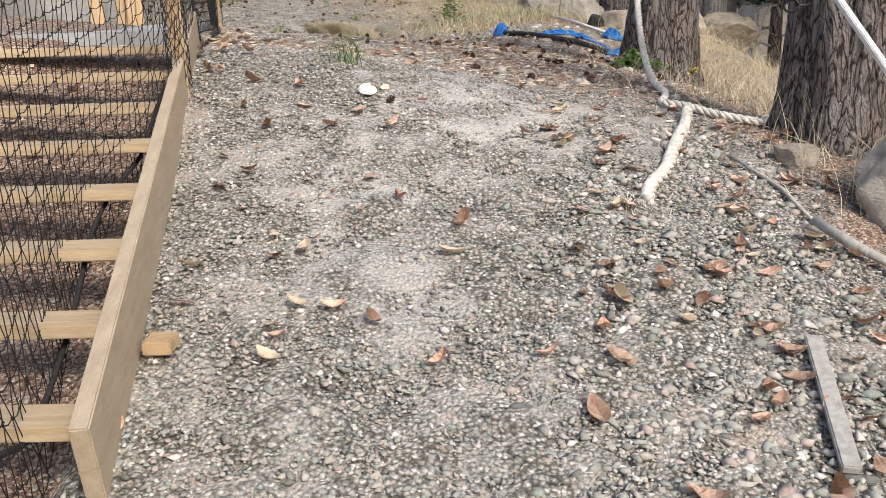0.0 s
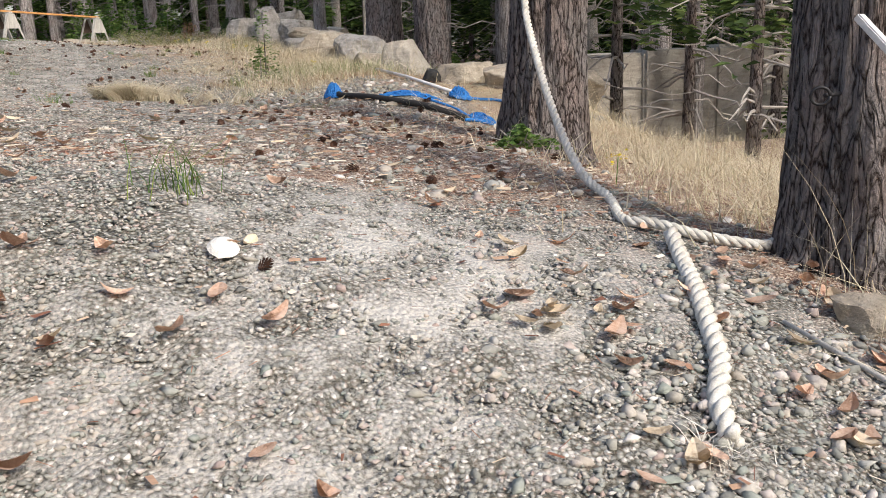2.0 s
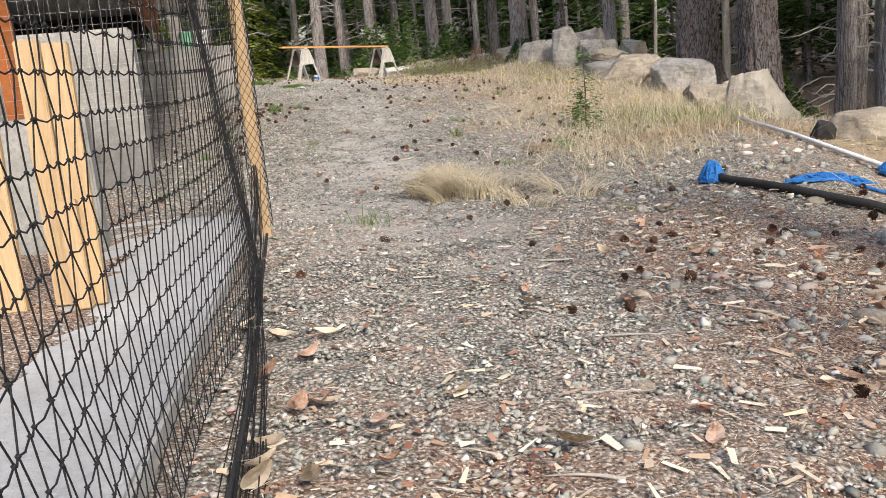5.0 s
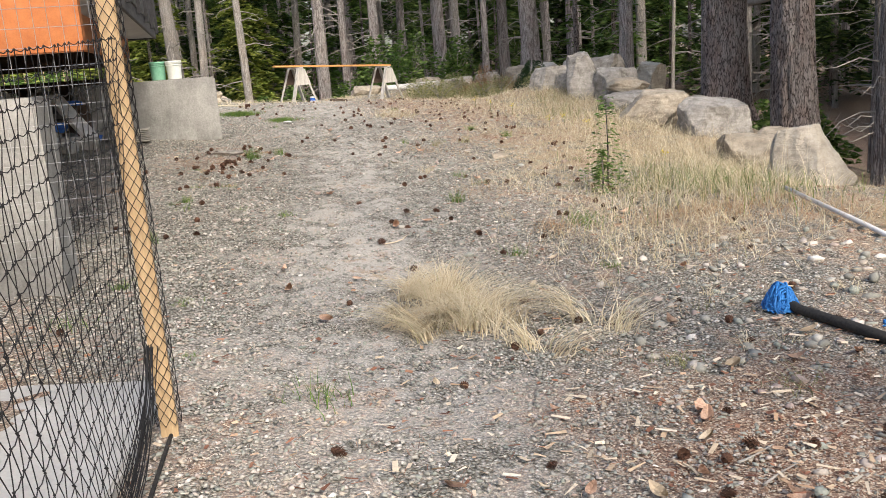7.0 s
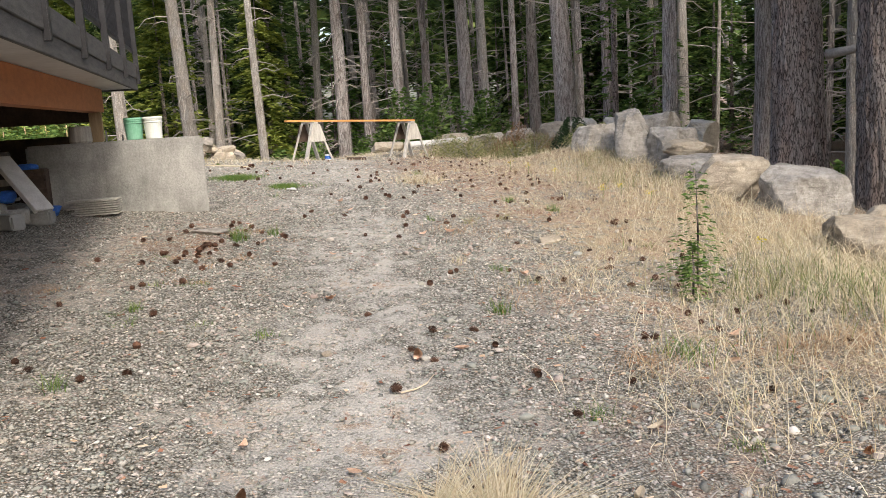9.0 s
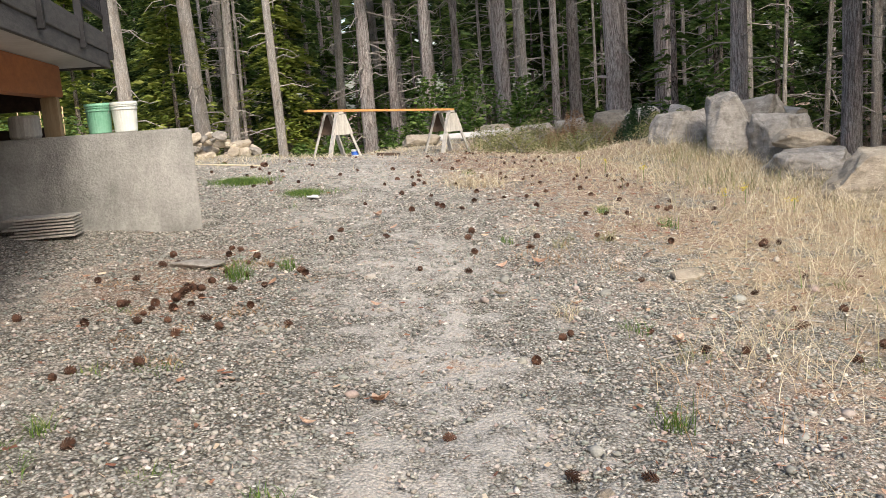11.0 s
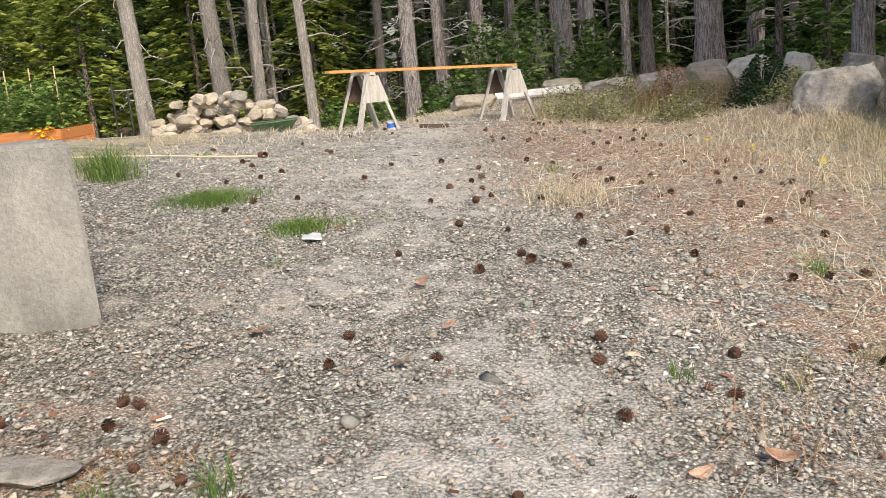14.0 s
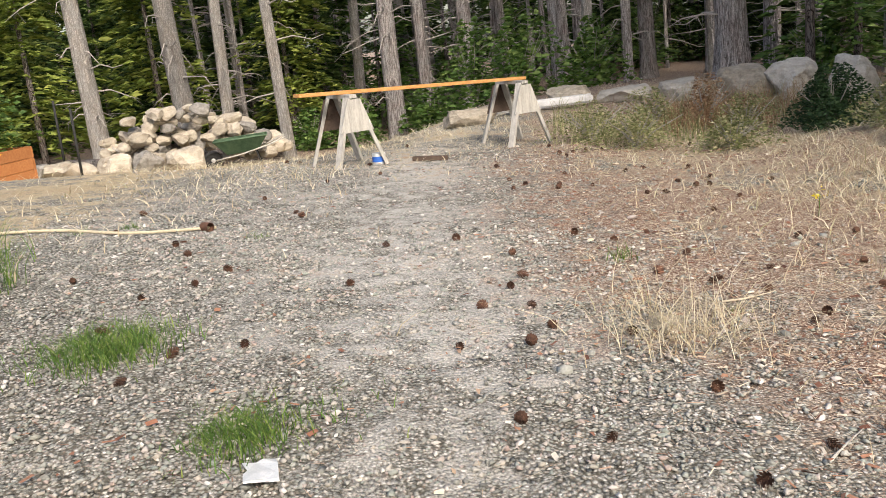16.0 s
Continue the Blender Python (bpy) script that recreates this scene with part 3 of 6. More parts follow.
def scatter_pebbles(name, n, ylo, yhi, half, rlo, rhi, seed, centre=None, round_stones=False):
    r = np.random.RandomState(seed)
    bm = bmesh.new()
    if round_stones:
        bmesh.ops.create_icosphere(bm, subdivisions=1, radius=1.0)
    else:
        k = [bm.verts.new(q) for q in ((1, 0.1, 0), (0.1, 1, 0), (-1, 0, 0.1), (0, -1, -0.1), (0.15, 0.1, 1), (0, 0, -1), (0.62, 0.6, 0.45), (-0.6, -0.5, 0.5))]
        bmesh.ops.convex_hull(bm, input=k)
    bm.verts.index_update()
    base = np.array([v.co[:] for v in bm.verts])
    faces = [[v.index for v in f.verts] for f in bm.faces]
    bm.free()
    y = r.uniform(ylo, yhi, n)
    x = (path_x(y) if centre is None else centre) + half * r.uniform(-1, 1, n) * np.sqrt(r.uniform(0.15, 1, n))
    c = cover(x, y)
    keep = off_slab(x, y) & (r.uniform(0, 1, n) > 0.6 * np.clip(c[:, 0] + 0.8 * c[:, 1] - 0.25, 0, 0.9)) & ~((x < np.interp(y, [1.7, 4.7], [-0.84, -1.38])) & (x > -2.4) & (y < 4.8) & (r.uniform(0, 1, n) < 0.85))
    keep &= r.uniform(0, 1, n) > 0.5 * sstep(c[:, 2], 0.35, 0.6)
    x, y = x[keep], y[keep]
    n = len(x)
    rad = rlo + (rhi - rlo) * r.uniform(0, 1, n) ** 2.4
    sc = np.stack([rad * r.uniform(0.8, 1.5, n), rad * r.uniform(0.7, 1.1, n), rad * r.uniform(0.45, 0.8, n)], -1)
    v = base[None] * (1 + 0.20 * r.randn(n, len(base), 1) + 0.10 * r.randn(n, len(base), 3)) * sc[:, None]
    v = np.einsum('nij,nkj->nki', rot_z(r.uniform(0, 6.28, n)) @ rot_x(r.normal(0, 0.35, n)), v)
    v += np.stack([x, y, gz(x, y) + sc[:, 2] * r.uniform(0.0, 0.6, n)], -1)[:, None]
    soup(name, v, faces, M_PEBBLE, "loose grey, green and brown gravel stones", "gravel")


def blades(name, xs, ys, hs, lean, width, material, label, category, seed, kind="stuff", segs=3, z0=None, wild=0.5, aim=None):
    """Bent, tapering grass blades standing at the given places; aim: the way that each one leans."""
    r = np.random.RandomState(seed)
    n = len(xs)
    a = r.uniform(0, 6.28, n) if aim is None else aim + r.normal(0, 0.35, n)
    lx, ly = np.cos(a) * lean * hs * r.uniform(0.3, 1.4, n), np.sin(a) * lean * hs * r.uniform(0.3, 1.4, n)
    px, py = -np.sin(a + r.normal(0, wild, n)), np.cos(a + r.normal(0, wild, n))
    base = gz(xs, ys) if z0 is None else z0
    rows = []
    for i in range(segs + 1):
        t = i / segs
        w = width * (1 - t) ** 0.7 * 0.5
        cx, cy, cz = xs + lx * t ** 1.8, ys + ly * t ** 1.8, base - 0.01 + hs * (t - 0.25 * lean * t ** 2)
        rows.append(np.stack([cx - px * w, cy - py * w, cz], -1))
        rows.append(np.stack([cx + px * w, cy + py * w, cz], -1))
    v = np.stack(rows, 1)
    faces = [[2 * i, 2 * i + 1, 2 * i + 3, 2 * i + 2] for i in range(segs)]
    return soup(name, v, faces, material, label, category, kind)


def leaf_cloud(n, rng, shape, size, droop=0.0):
    """Small leaf quads, bent along the middle; shape gives the centres."""
    c = shape(n)
    v = np.array([[-0.5, 0, 0], [0, -0.28, 0.08], [0.5, 0, -0.1], [0, 0.28, 0.08]])[None] * (size * rng.uniform(0.6, 1.4, n))[:, None, None]
    R = rot_z(rng.uniform(0, 6.28, n)) @ rot_x(rng.normal(0, 0.8, n))
    v = np.einsum('nij,nkj->nki', R, v)
    return v + c[:, None]


LEAF_F = [[0, 1, 2], [0, 2, 3]]

# ---- concrete slab, piers and the retaining wall ----


def prism(outline, z0, z1, bevel=0.012):
    bm = bmesh.new()
    lo = [bm.verts.new((x, y, z0)) for x, y in outline]
    hi = [bm.verts.new((x, y, z1)) for x, y in outline]
    k = len(outline)
    bm.faces.new(hi)
    bm.faces.new(lo[::-1])
    for i in range(k):
        bm.faces.new((lo[i], lo[(i + 1) % k], hi[(i + 1) % k], hi[i]))
    bmesh.ops.recalc_face_normals(bm, faces=bm.faces)
    bmesh.ops.bevel(bm, geom=bm.edges[:], offset=bevel, segments=2, affect='EDGES')
    return bm


U, W = Vector((-0.347, 0.938, 0)), Vector((-0.938, -0.347, 0))     # along the deck's edge, and into the house
SLAB_Z = 1.50
tagged(part("slab", prism(SLAB, 0.7, SLAB_Z), M_SLAB), "pale concrete patio slab with scuffed top", "slab", "", "structure")
corner = Vector((-4.84, 17.26, 0))
e = [corner - W * 0.03, corner + U * 0.3 + W * 0.14, corner + U * 0.3 + W * 1.8, corner + W * 1.8]
tagged(part("wall_retaining", prism([(p.x, p.y) for p in e], 1.2, 2.76, 0.02), M_CONC), "grey cast concrete retaining wall with water stains", "wall", "", "structure")
p0 = Vector((-2.95, 8.35, 0))
e = [p0, p0 + U * 0.25, p0 + U * 0.25 + W * 3.5, p0 + W * 3.5]
tagged(part("wall_patio", prism([(p.x, p.y) for p in e], SLAB_Z - 0.02, 2.2, 0.012), M_CONC), "low grey concrete wall behind the patio slab", "wall", "", "structure")
p0 = Vector((-3.60, 10.6, 0))
e = [p0, p0 + U * 0.6, p0 + U * 0.6 + W * 1.2, p0 + W * 1.2]
tagged(part("wall_pier", prism([(p.x, p.y) for p in e], 1.2, 2.74, 0.02), M_CONC), "concrete pier under the raised deck", "wall", "", "structure")

# ---- the raised deck ----
DECK = Vector((-5.93, 18.19, 0))
deck = thing("deck", Matrix.Translation((DECK.x, DECK.y, 3.36)), "raised timber deck with dark fascia and metal railing", "deck")
DL = 8.2                                            # metres of deck edge


def dk(along, inward, z):
    """A place in the deck's own frame, from its far corner."""
    p = -U * along + W * inward
    return (p.x, p.y, z)


def dbox(a0, a1, i0, i1, z0, z1, bevel=0.005):
    bm = prism([dk(a0, i0, 0)[:2], dk(a0, i1, 0)[:2], dk(a1, i1, 0)[:2], dk(a1, i0, 0)[:2]], z0, z1, bevel)
    return bm


part("soffit", dbox(0.03, DL, 0.03, 4.4, 0.0, 0.03, 0.003), M_SOFFIT, deck, "pale grey soffit")
part("fascia", dbox(0, DL, 0, 0.03, -0.02, 0.11, 0.004), M_FASCIA, deck)
part("fascia", dbox(0, DL, -0.012, 0.02, 0.113, 0.28, 0.004), M_FASCIA, deck)
part("end_fascia", dbox(-0.03, 0.0, 0, 4.4, -0.02, 0.28, 0.004), M_FASCIA, deck)
part("decking", dbox(0.03, DL, 0.03, 4.4, 0.25, 0.29, 0.004), M_GREYWOOD, deck, "weathered deck boards")
part("main_beam", dbox(0.45, DL, 0.36, 0.52, -0.27, -0.004, 0.006), M_BEAM, deck, "orange stained timber beam")
part("main_beam", dbox(0.55, DL, 3.4, 3.54, -0.30, -0.004, 0.006), M_BEAM, deck, "orange stained timber beam")
part("top_rail", dbox(0, DL, -0.02, 0.05, 1.28, 1.33, 0.008), M_RAIL, deck, "black metal rail")
part("bottom_rail", dbox(0, DL, 0.0, 0.03, 0.42, 0.46, 0.004), M_RAIL, deck, "black metal rail")
for i in range(6):
    a = 0.02 + i * 1.42
    part("rail_post", dbox(a, a + 0.06, -0.045, 0.012, 0.05, 1.3, 0.006), M_RAIL, deck, "black metal post")
bal = bpy.data.meshes.new("baluster")
bmq = box(0.016, 0.016, 0.84, 0.003)
bmq.to_mesh(bal)
bmq.free()
bal.materials.append(M_RAIL)
for i in range(74):
    ob = new("baluster", bal)
    ob.parent = deck
    ob.location = dk(0.11 + i * 0.109, 0.014, 0.87)
for i, (a, n, z) in enumerate([(0.0, 1.5, 0.32), (1.6, 1.2, 0.34)]):
    part("joist", dbox(a + 0.1, a + n, 0.16, 0.22, 0.292, 0.292 + 0.09, 0.004), M_WOOD, deck, "pale lumber lying along the deck")
# posts that carry the beam
for a, i, base in ((0.62, 0.44, 2.755), (4.6, 3.47, 1.6), (7.6, 3.47, 1.4)):
    p = DECK - U * a + W * i
    zz = base if base > 2 else gzf(p.x, p.y) - 0.03
    tagged(part("deck_post", box(0.13, 0.13, (3.09 if base > 2 else 3.055) - zz, 0.008, (0, 0, ((3.09 if base > 2 else 3.055) - zz) / 2)), M_WOOD if base > 2 else M_DARK, None, "", pose(p.x, p.y, zz, 0, 0, 20)),
           "square timber post carrying the deck beam", "post", "deck posts")
for lo_z, hi_z, nm in ((1.4, 2.84, "wall_crawl_space"), (2.99, 3.355, "wall_crawl_space_upper")):
    q = [DECK + W * 0.55 - U * 0.22, DECK + W * 0.55 - U * 0.36, DECK + W * 4.3 - U * 0.36, DECK + W * 4.3 - U * 0.22]
    tagged(part(nm, prism([(p.x, p.y) for p in q], lo_z, hi_z, 0.004), M_DARK), "dark boarded wall under the deck", "wall", "", "structure")
# outer wall of the house over the deck
tagged(part("wall_house", prism([((DECK + W * 4.4 - U * a).x, (DECK + W * 4.4 - U * a).y) for a in (0.4, 8.2)] + [((DECK + W * 4.6 - U * a).x, (DECK + W * 4.6 - U * a).y) for a in (8.2, 0.4)], 1.0, 4.4), M_DARK),
       "dark timber house wall", "wall", "", "structure")

# ---- netting fence ----
POST_A, POST_B = Vector((-1.21, 3.98, 0)), Vector((-2.25, 8.72, 0))
RUN_A = smoothed([(-0.86, 0.6, 0), (-0.95, 1.5, 0), (-1.10, 2.34, 0), (-1.24, 3.1, 0), (-1.21, 3.98, 0)], 10)
RUN_B = smoothed([(-1.21, 3.98, 0), (-1.42, 5.0, 0), (-1.70, 6.3, 0), (-2.03, 7.7, 0), (-2.25, 8.72, 0)], 10)


def net_panel(run, top, seed, cell=0.046, row=0.074, bulge=0.1):
    """Sagging square mesh of thin cord, knotted where the cords cross."""
    r = np.random.RandomState(seed)
    pts = np.array([p[:2] for p in run])
    d = np.concatenate([[0], np.cumsum(np.linalg.norm(np.diff(pts, axis=0), axis=1))])
    nu = int(d[-1] / cell)
    u = np.linspace(0, d[-1], nu)
    X, Y = np.interp(u, d, pts[:, 0]), np.interp(u, d, pts[:, 1])
    base = gz(X, Y) + 0.05
    nv = int((top - base.mean()) / row)
    mid = np.sin(np.pi * u / d[-1])
    grid = np.zeros((nv + 1, nu, 3))
    ph = r.uniform(0, 6.28, nu)
    for j in range(nv + 1):
        t = j / nv
        sag = 0.16 * mid * t * (1 - 0.35 * t)
        out = bulge * mid * (1 - t) ** 1.5 + 0.05 * np.sin(2.2 * u + 3 * t)
        wob = 0.3 * cell * np.sin(1.4 * j + ph) + r.normal(0, 0.05 * cell, nu)
        zig = 0.22 * cell * (1 if j % 2 else -1) * np.where(np.arange(nu) % 2, 1, -1)
        tx, ty = np.gradient(X, u), np.gradient(Y, u)
        grid[j] = np.stack([X + ty * out + tx * (wob + zig), Y - tx * out + ty * (wob + zig), base + t * (top - base) - sag], -1)
    segs = []
    rad = 0.0017
    a, b = grid[:-1].reshape(-1, 3), grid[1:].reshape(-1, 3)
    segs.append((a, b))
    mid_h = (grid[:, :-1] + grid[:, 1:]) / 2 - np.array([0, 0, 0.15 * cell])
    segs += [(grid[:, :-1].reshape(-1, 3), mid_h.reshape(-1, 3)), (mid_h.reshape(-1, 3), grid[:, 1:].reshape(-1, 3))]
    A, B = np.concatenate([s[0] for s in segs]), np.concatenate([s[1] for s in segs])
    w = B - A
    w /= np.linalg.norm(w, axis=1, keepdims=True)
    s1 = np.cross(w, np.array([0.31, 0.87, 0.38]))
    s1 /= np.linalg.norm(s1, axis=1, keepdims=True)
    s2 = np.cross(w, s1)
    ring = [math.cos(k * 2.0944) * s1 * rad + math.sin(k * 2.0944) * s2 * rad for k in range(3)]
    v = np.stack([A + q for q in ring] + [B + q for q in ring], 1)
    kn = grid.reshape(-1, 3)
    o = np.array([[1, 0, 0], [0, 1, 0], [-1, 0, 0], [0, -1, 0], [0, 0, 1], [0, 0, -1]]) * 0.0048
    kv = kn[:, None] + o[None]
    return v, kv, grid


net = thing("net_fence", Matrix.Identity(4), "black knotted garden netting hung between wooden posts", "netting")
for nm, run, top, seed, bl in (("net", RUN_A, 2.75, 1, 0.03), ("net", RUN_B, 2.95, 2, 0.03)):
    v, kv, grid = net_panel(run, top, seed, bulge=bl)
    soup(nm, v, [[0, 1, 4, 3], [1, 2, 5, 4], [2, 0, 3, 5]], M_NET, "", "").parent = net
    soup("knotting", kv, [[0, 1, 4], [1, 2, 4], [2, 3, 4], [3, 0, 4], [1, 0, 5], [2, 1, 5], [3, 2, 5], [0, 3, 5]], M_NET, "", "").parent = net
for P, h in ((POST_A, 1.75), (POST_B, 1.75)):
    z = gzf(P.x, P.y)
    tagged(part("net_post", box(0.064, 0.064, h + 0.3, 0.006, (0, 0, h / 2 - 0.15)), M_WOOD, None, "", pose(P.x + 0.01, P.y + 0.05, z, 0, 0, 20)), "yellow new-lumber post wrapped with black netting", "post", "netting posts")
    v = []
    for k in range(9):
        a0 = k * 0.7
        v.append(([(P.x + 0.01 + 0.052 * math.cos(a0 + q * 0.5), P.y + 0.05 + 0.052 * math.sin(a0 + q * 0.5), z + 0.05 + (h - 0.1) * q / 40) for q in range(41)], 0.0016))
        v.append(([(P.x + 0.01 + 0.052 * math.cos(a0 - q * 0.5), P.y + 0.05 + 0.052 * math.sin(a0 - q * 0.5), z + 0.05 + (h - 0.1) * q / 40) for q in range(41)], 0.0016))
    tubes("post_wrapping", v, M_NET, net, "", None, 3, False)["kind"] = "stuff"
# weighted black cord along the foot of the net
cord = [(p.x + 0.03, p.y, gzf(p.x, p.y) + 0.16 * float(sstep(-p.y, -4.2, -3.6)) + 0.03 + 0.02 * math.sin(5 * p.y)) for p in RUN_A] + [(p.x + 0.03 + 0.05 * math.sin(math.pi * i / 40), p.y, gzf(p.x + 0.05, p.y) + 0.02) for i, p in enumerate(RUN_B[1:])]
tubes("foot_cord", [(smoothed(cord[::2], 4), 0.008)], M_HOSE, net, "thick black foot cord")

rnb = random.Random(6)
runs = []
for k in range(18):
    ox, oy = rnb.gauss(0, 0.013), rnb.gauss(0, 0.013)
    pts = [(-2.21 + ox * 0.4, 8.64, 1.84), (-2.17 + ox, 8.48 + oy, 1.68), (-2.10 + ox, 8.15 + oy, gzf(-2.1, 8.15) + 0.10), (-1.90 + ox, 7.4 + oy, gzf(-1.9, 7.4) + 0.04), (-1.68 + 1.5 * ox, 6.6 + oy, gzf(-1.68, 6.6) + 0.02), (-1.50 + 2 * ox, 5.9 + oy, gzf(-1.5, 5.9) + 0.015), (-1.40 + 2 * ox, 5.45 + oy, gzf(-1.4, 5.45) + 0.01)]
    runs.append((smoothed([(x + rnb.gauss(0, 0.008), y + rnb.gauss(0, 0.01), z + abs(rnb.gauss(0, 0.008))) for x, y, z in pts], 5), 0.0018))
tubes("gathered_net", runs, M_NET, net, "gathered black netting hanging to the ground", None, 4, False)["kind"] = "stuff"

# ---- low timber steps up to the slab ----
steps = thing("timber_steps", Matrix.Translation((-1.0, 1.7, gzf(-1, 1.7))), "low open timber steps of new lumber on the slope", "steps")
org = Vector(steps.location)


def rel(p):
    return Vector(p) - org


S0, S1 = Vector((-0.78, 1.72, 0)), Vector((-1.32, 4.74, 0))
sz0, sz1 = gzf(S0.x, S0.y), gzf(S1.x, S1.y)
for shift in (0.0, -1.15):
    a, b = S0 + Vector((shift, 0, sz0 + 0.10)), S1 + Vector((shift, 0, sz1 + 0.10))
    part("stringer", bar(rel(a), rel(b), 0.045, 0.235), M_STRINGER, steps, "beige painted side board")
for k in range(8):
    t = 0.045 + 0.125 * k
    c = S0.lerp(S1, t)
    zc = sz0 + (sz1 - sz0) * t + 0.10
    part("tread", box(1.10, 0.125, 0.04, 0.004, rel((c.x - 0.575, c.y + 0.02, zc))), M_WOODX, steps)
part("spreader", box(0.08, 0.09, 0.04, 0.004, rel((-0.80, 2.3, gzf(-.8, 2.3) + .03))), M_WOOD, steps)

# ---- boards leaning by the patio wall ----


def leaning_board(x, y, h, w, tilt, turn):
    o = part("plank", box(w, 0.038, h, 0.004, (0, 0, h / 2)), M_WOOD, None, "", pose(x, y, SLAB_Z + 0.006, -tilt, 0, turn))
    tagged(o, "new pine plank standing on end on the slab", "plank", "standing planks")


leaning_board(-2.50, 7.28, 1.0, 0.092, 4, 12)
leaning_board(-2.62, 7.30, 1.02, 0.092, 4, 12)
leaning_board(-2.80, 7.22, 0.9, 0.10, 5, 12)
tagged(part("plank", box(0.07, 0.04, 0.42, 0.004, (0, 0, 0.21)), M_WOOD, None, "", pose(-2.52, 7.22, SLAB_Z + .006, -3, 0, 10)), "short pine offcut standing against the planks", "plank", "standing planks")

# ---- welded wire screen under the deck ----
wire = thing("wire_screen", Matrix.Identity(4), "welded galvanised wire mesh screen", "wire mesh")
runs = []
wa, wb = Vector((-2.36, 9.0, 0)), Vector((-2.36, 9.0, 0)) + W * 2.6
for i in range(53):
    p = wa.lerp(wb, i / 52)
    runs.append(([(p.x, p.y, 2.15), (p.x, p.y, 3.3)], 0.0011))
for j in range(17):
    z = 2.15 + j * 0.072
    runs.append(([(wa.x, wa.y, z), (wb.x, wb.y, z)], 0.0011))
tubes("mesh_panel", runs, M_WIRE, wire, "", None, 4, False)
tagged(part("cross_beam", bar((-2.6, 9.3, 3.05), (-6.0, 8.1, 3.05), 0.09, 0.24), M_BEAM), "red-brown timber beam under the deck", "beam")
tagged(part("upright_timber", bar((-4.3, 10.1, gzf(-4.3, 10.1) - 0.05), (-4.3, 10.1, 3.36), 0.09, 0.14), M_BEAM), "red-brown upright timber under the deck", "post")

# ---- boulders ----


def boulder(x, y, sx, sy, sz, seed, turn=0, mat=None, sink=0.3, z=None, label="weathered tan sandstone boulder in dry grass", detail=3, group="boulders by the drive", crest=0.62):
    zz = (gzf(x, y) if z is None else z) + sz * (1 - 2 * sink) * 0.62
    o = part("boulder", rock_mesh(sx, sy, sz, seed, detail, crest), mat or M_ROCK, None, "", pose(x, y, zz, 0, 0, turn))
    return tagged(o, label, "boulder", group)


boulder(1.62, 4.0, 0.13, 0.11, 0.1, 5, 40, None, 0.2, None, "small tan boulder at the foot of the fir")


def crag(x, y, zlow, ztop, width, depth, seed, turn, mat, label, group="boulders by the drive", tip=0.0, slope=0.0):
    """A split block of sandstone of given size, squarish, with broken faces; tip narrows it upwards, slope tilts its top."""
    rn = random.Random(seed)
    bm = bmesh.new()
    bmesh.ops.create_icosphere(bm, subdivisions=5, radius=1.0)
    cuts = []
    for k in range(13):
        a = 2 * math.pi * (k + rn.uniform(-0.5, 0.5)) / 13
        cuts.append((Vector((math.cos(a), math.sin(a), rn.uniform(-0.5, 0.9))).normalized(), rn.uniform(0.58, 0.92)))
    cuts.append((Vector((slope + rn.uniform(-0.12, 0.12), rn.uniform(-0.25, 0.05), 1)).normalized(), rn.uniform(0.50, 0.62)))
    cuts.append((Vector((rn.uniform(-0.5, 0.5), -0.7, 0.75)).normalized(), rn.uniform(0.66, 0.8)))
    off = Vector((seed * 3.1, seed * 1.7, 0))
    for q in bm.verts:
        c = q.co
        c = Vector([math.copysign(abs(u) ** 0.86, u) for u in c])
        for n, d in cuts:
            e = c.dot(n) - d
            if e > 0:
                c -= n * e * 0.97
        c += 0.07 * Vector(noise.noise_vector(c * 1.5 + off)) + 0.05 * Vector(noise.noise_vector(c * 4.0 + off)) + 0.028 * Vector(noise.noise_vector(c * 9 + off)) + 0.012 * Vector(noise.noise_vector(c * 26 + off))
        k = 1 - tip * (c.z + 0.6)
        q.co = Vector((c.x * k, c.y * k, c.z))
    lo = [min(q.co[i] for q in bm.verts) for i in range(3)]
    hi = [max(q.co[i] for q in bm.verts) for i in range(3)]
    for q in bm.verts:
        q.co = Vector([(q.co[i] - (lo[i] + hi[i]) / 2) / (hi[i] - lo[i]) * (width, depth, ztop - zlow)[i] for i in range(3)])
    o = part("boulder", bm, mat, None, "", pose(x, y, (zlow + ztop) / 2, 0, 0, turn), True)
    return tagged(o, label, "boulder", group)


crag(2.02, 3.52, 0.35, 1.12, 0.70, 0.66, 8, 20, M_ROCKPALE, "pale tan angular boulder beside the big fir", tip=0.1)
crag(1.36, 19.8, 1.36, 2.06, 1.15, 0.9, 12, -12, M_ROCK, "tan wedge-shaped sandstone boulder in dry grass")
crag(1.98, 18.75, 1.12, 1.97, 1.22, 0.95, 11, -28, M_ROCKGREY, "large sandstone boulder with a dark mossy face", slope=0.15)
crag(2.62, 17.4, 1.0, 1.58, 0.95, 0.7, 13, 10, M_ROCK, "low flat tan boulder in dry grass")
crag(2.12, 16.62, 0.95, 1.62, 1.0, 0.7, 15, -8, M_ROCK, "flat-topped tan boulder beside a pale one")
crag(2.34, 15.4, 0.92, 1.82, 1.0, 0.75, 14, 20, M_ROCKPALE, "pale pointed boulder in dry grass", tip=0.42)
crag(1.20, 21.75, 1.45, 1.96, 1.3, 0.95, 16, -8, M_ROCKGREY, "dark flat slab at the foot of the stacked rocks")
crag(1.26, 22.2, 1.90, 2.18, 0.85, 0.6, 17, 12, M_ROCK, "flat sandstone slab lying on a stack of rocks")
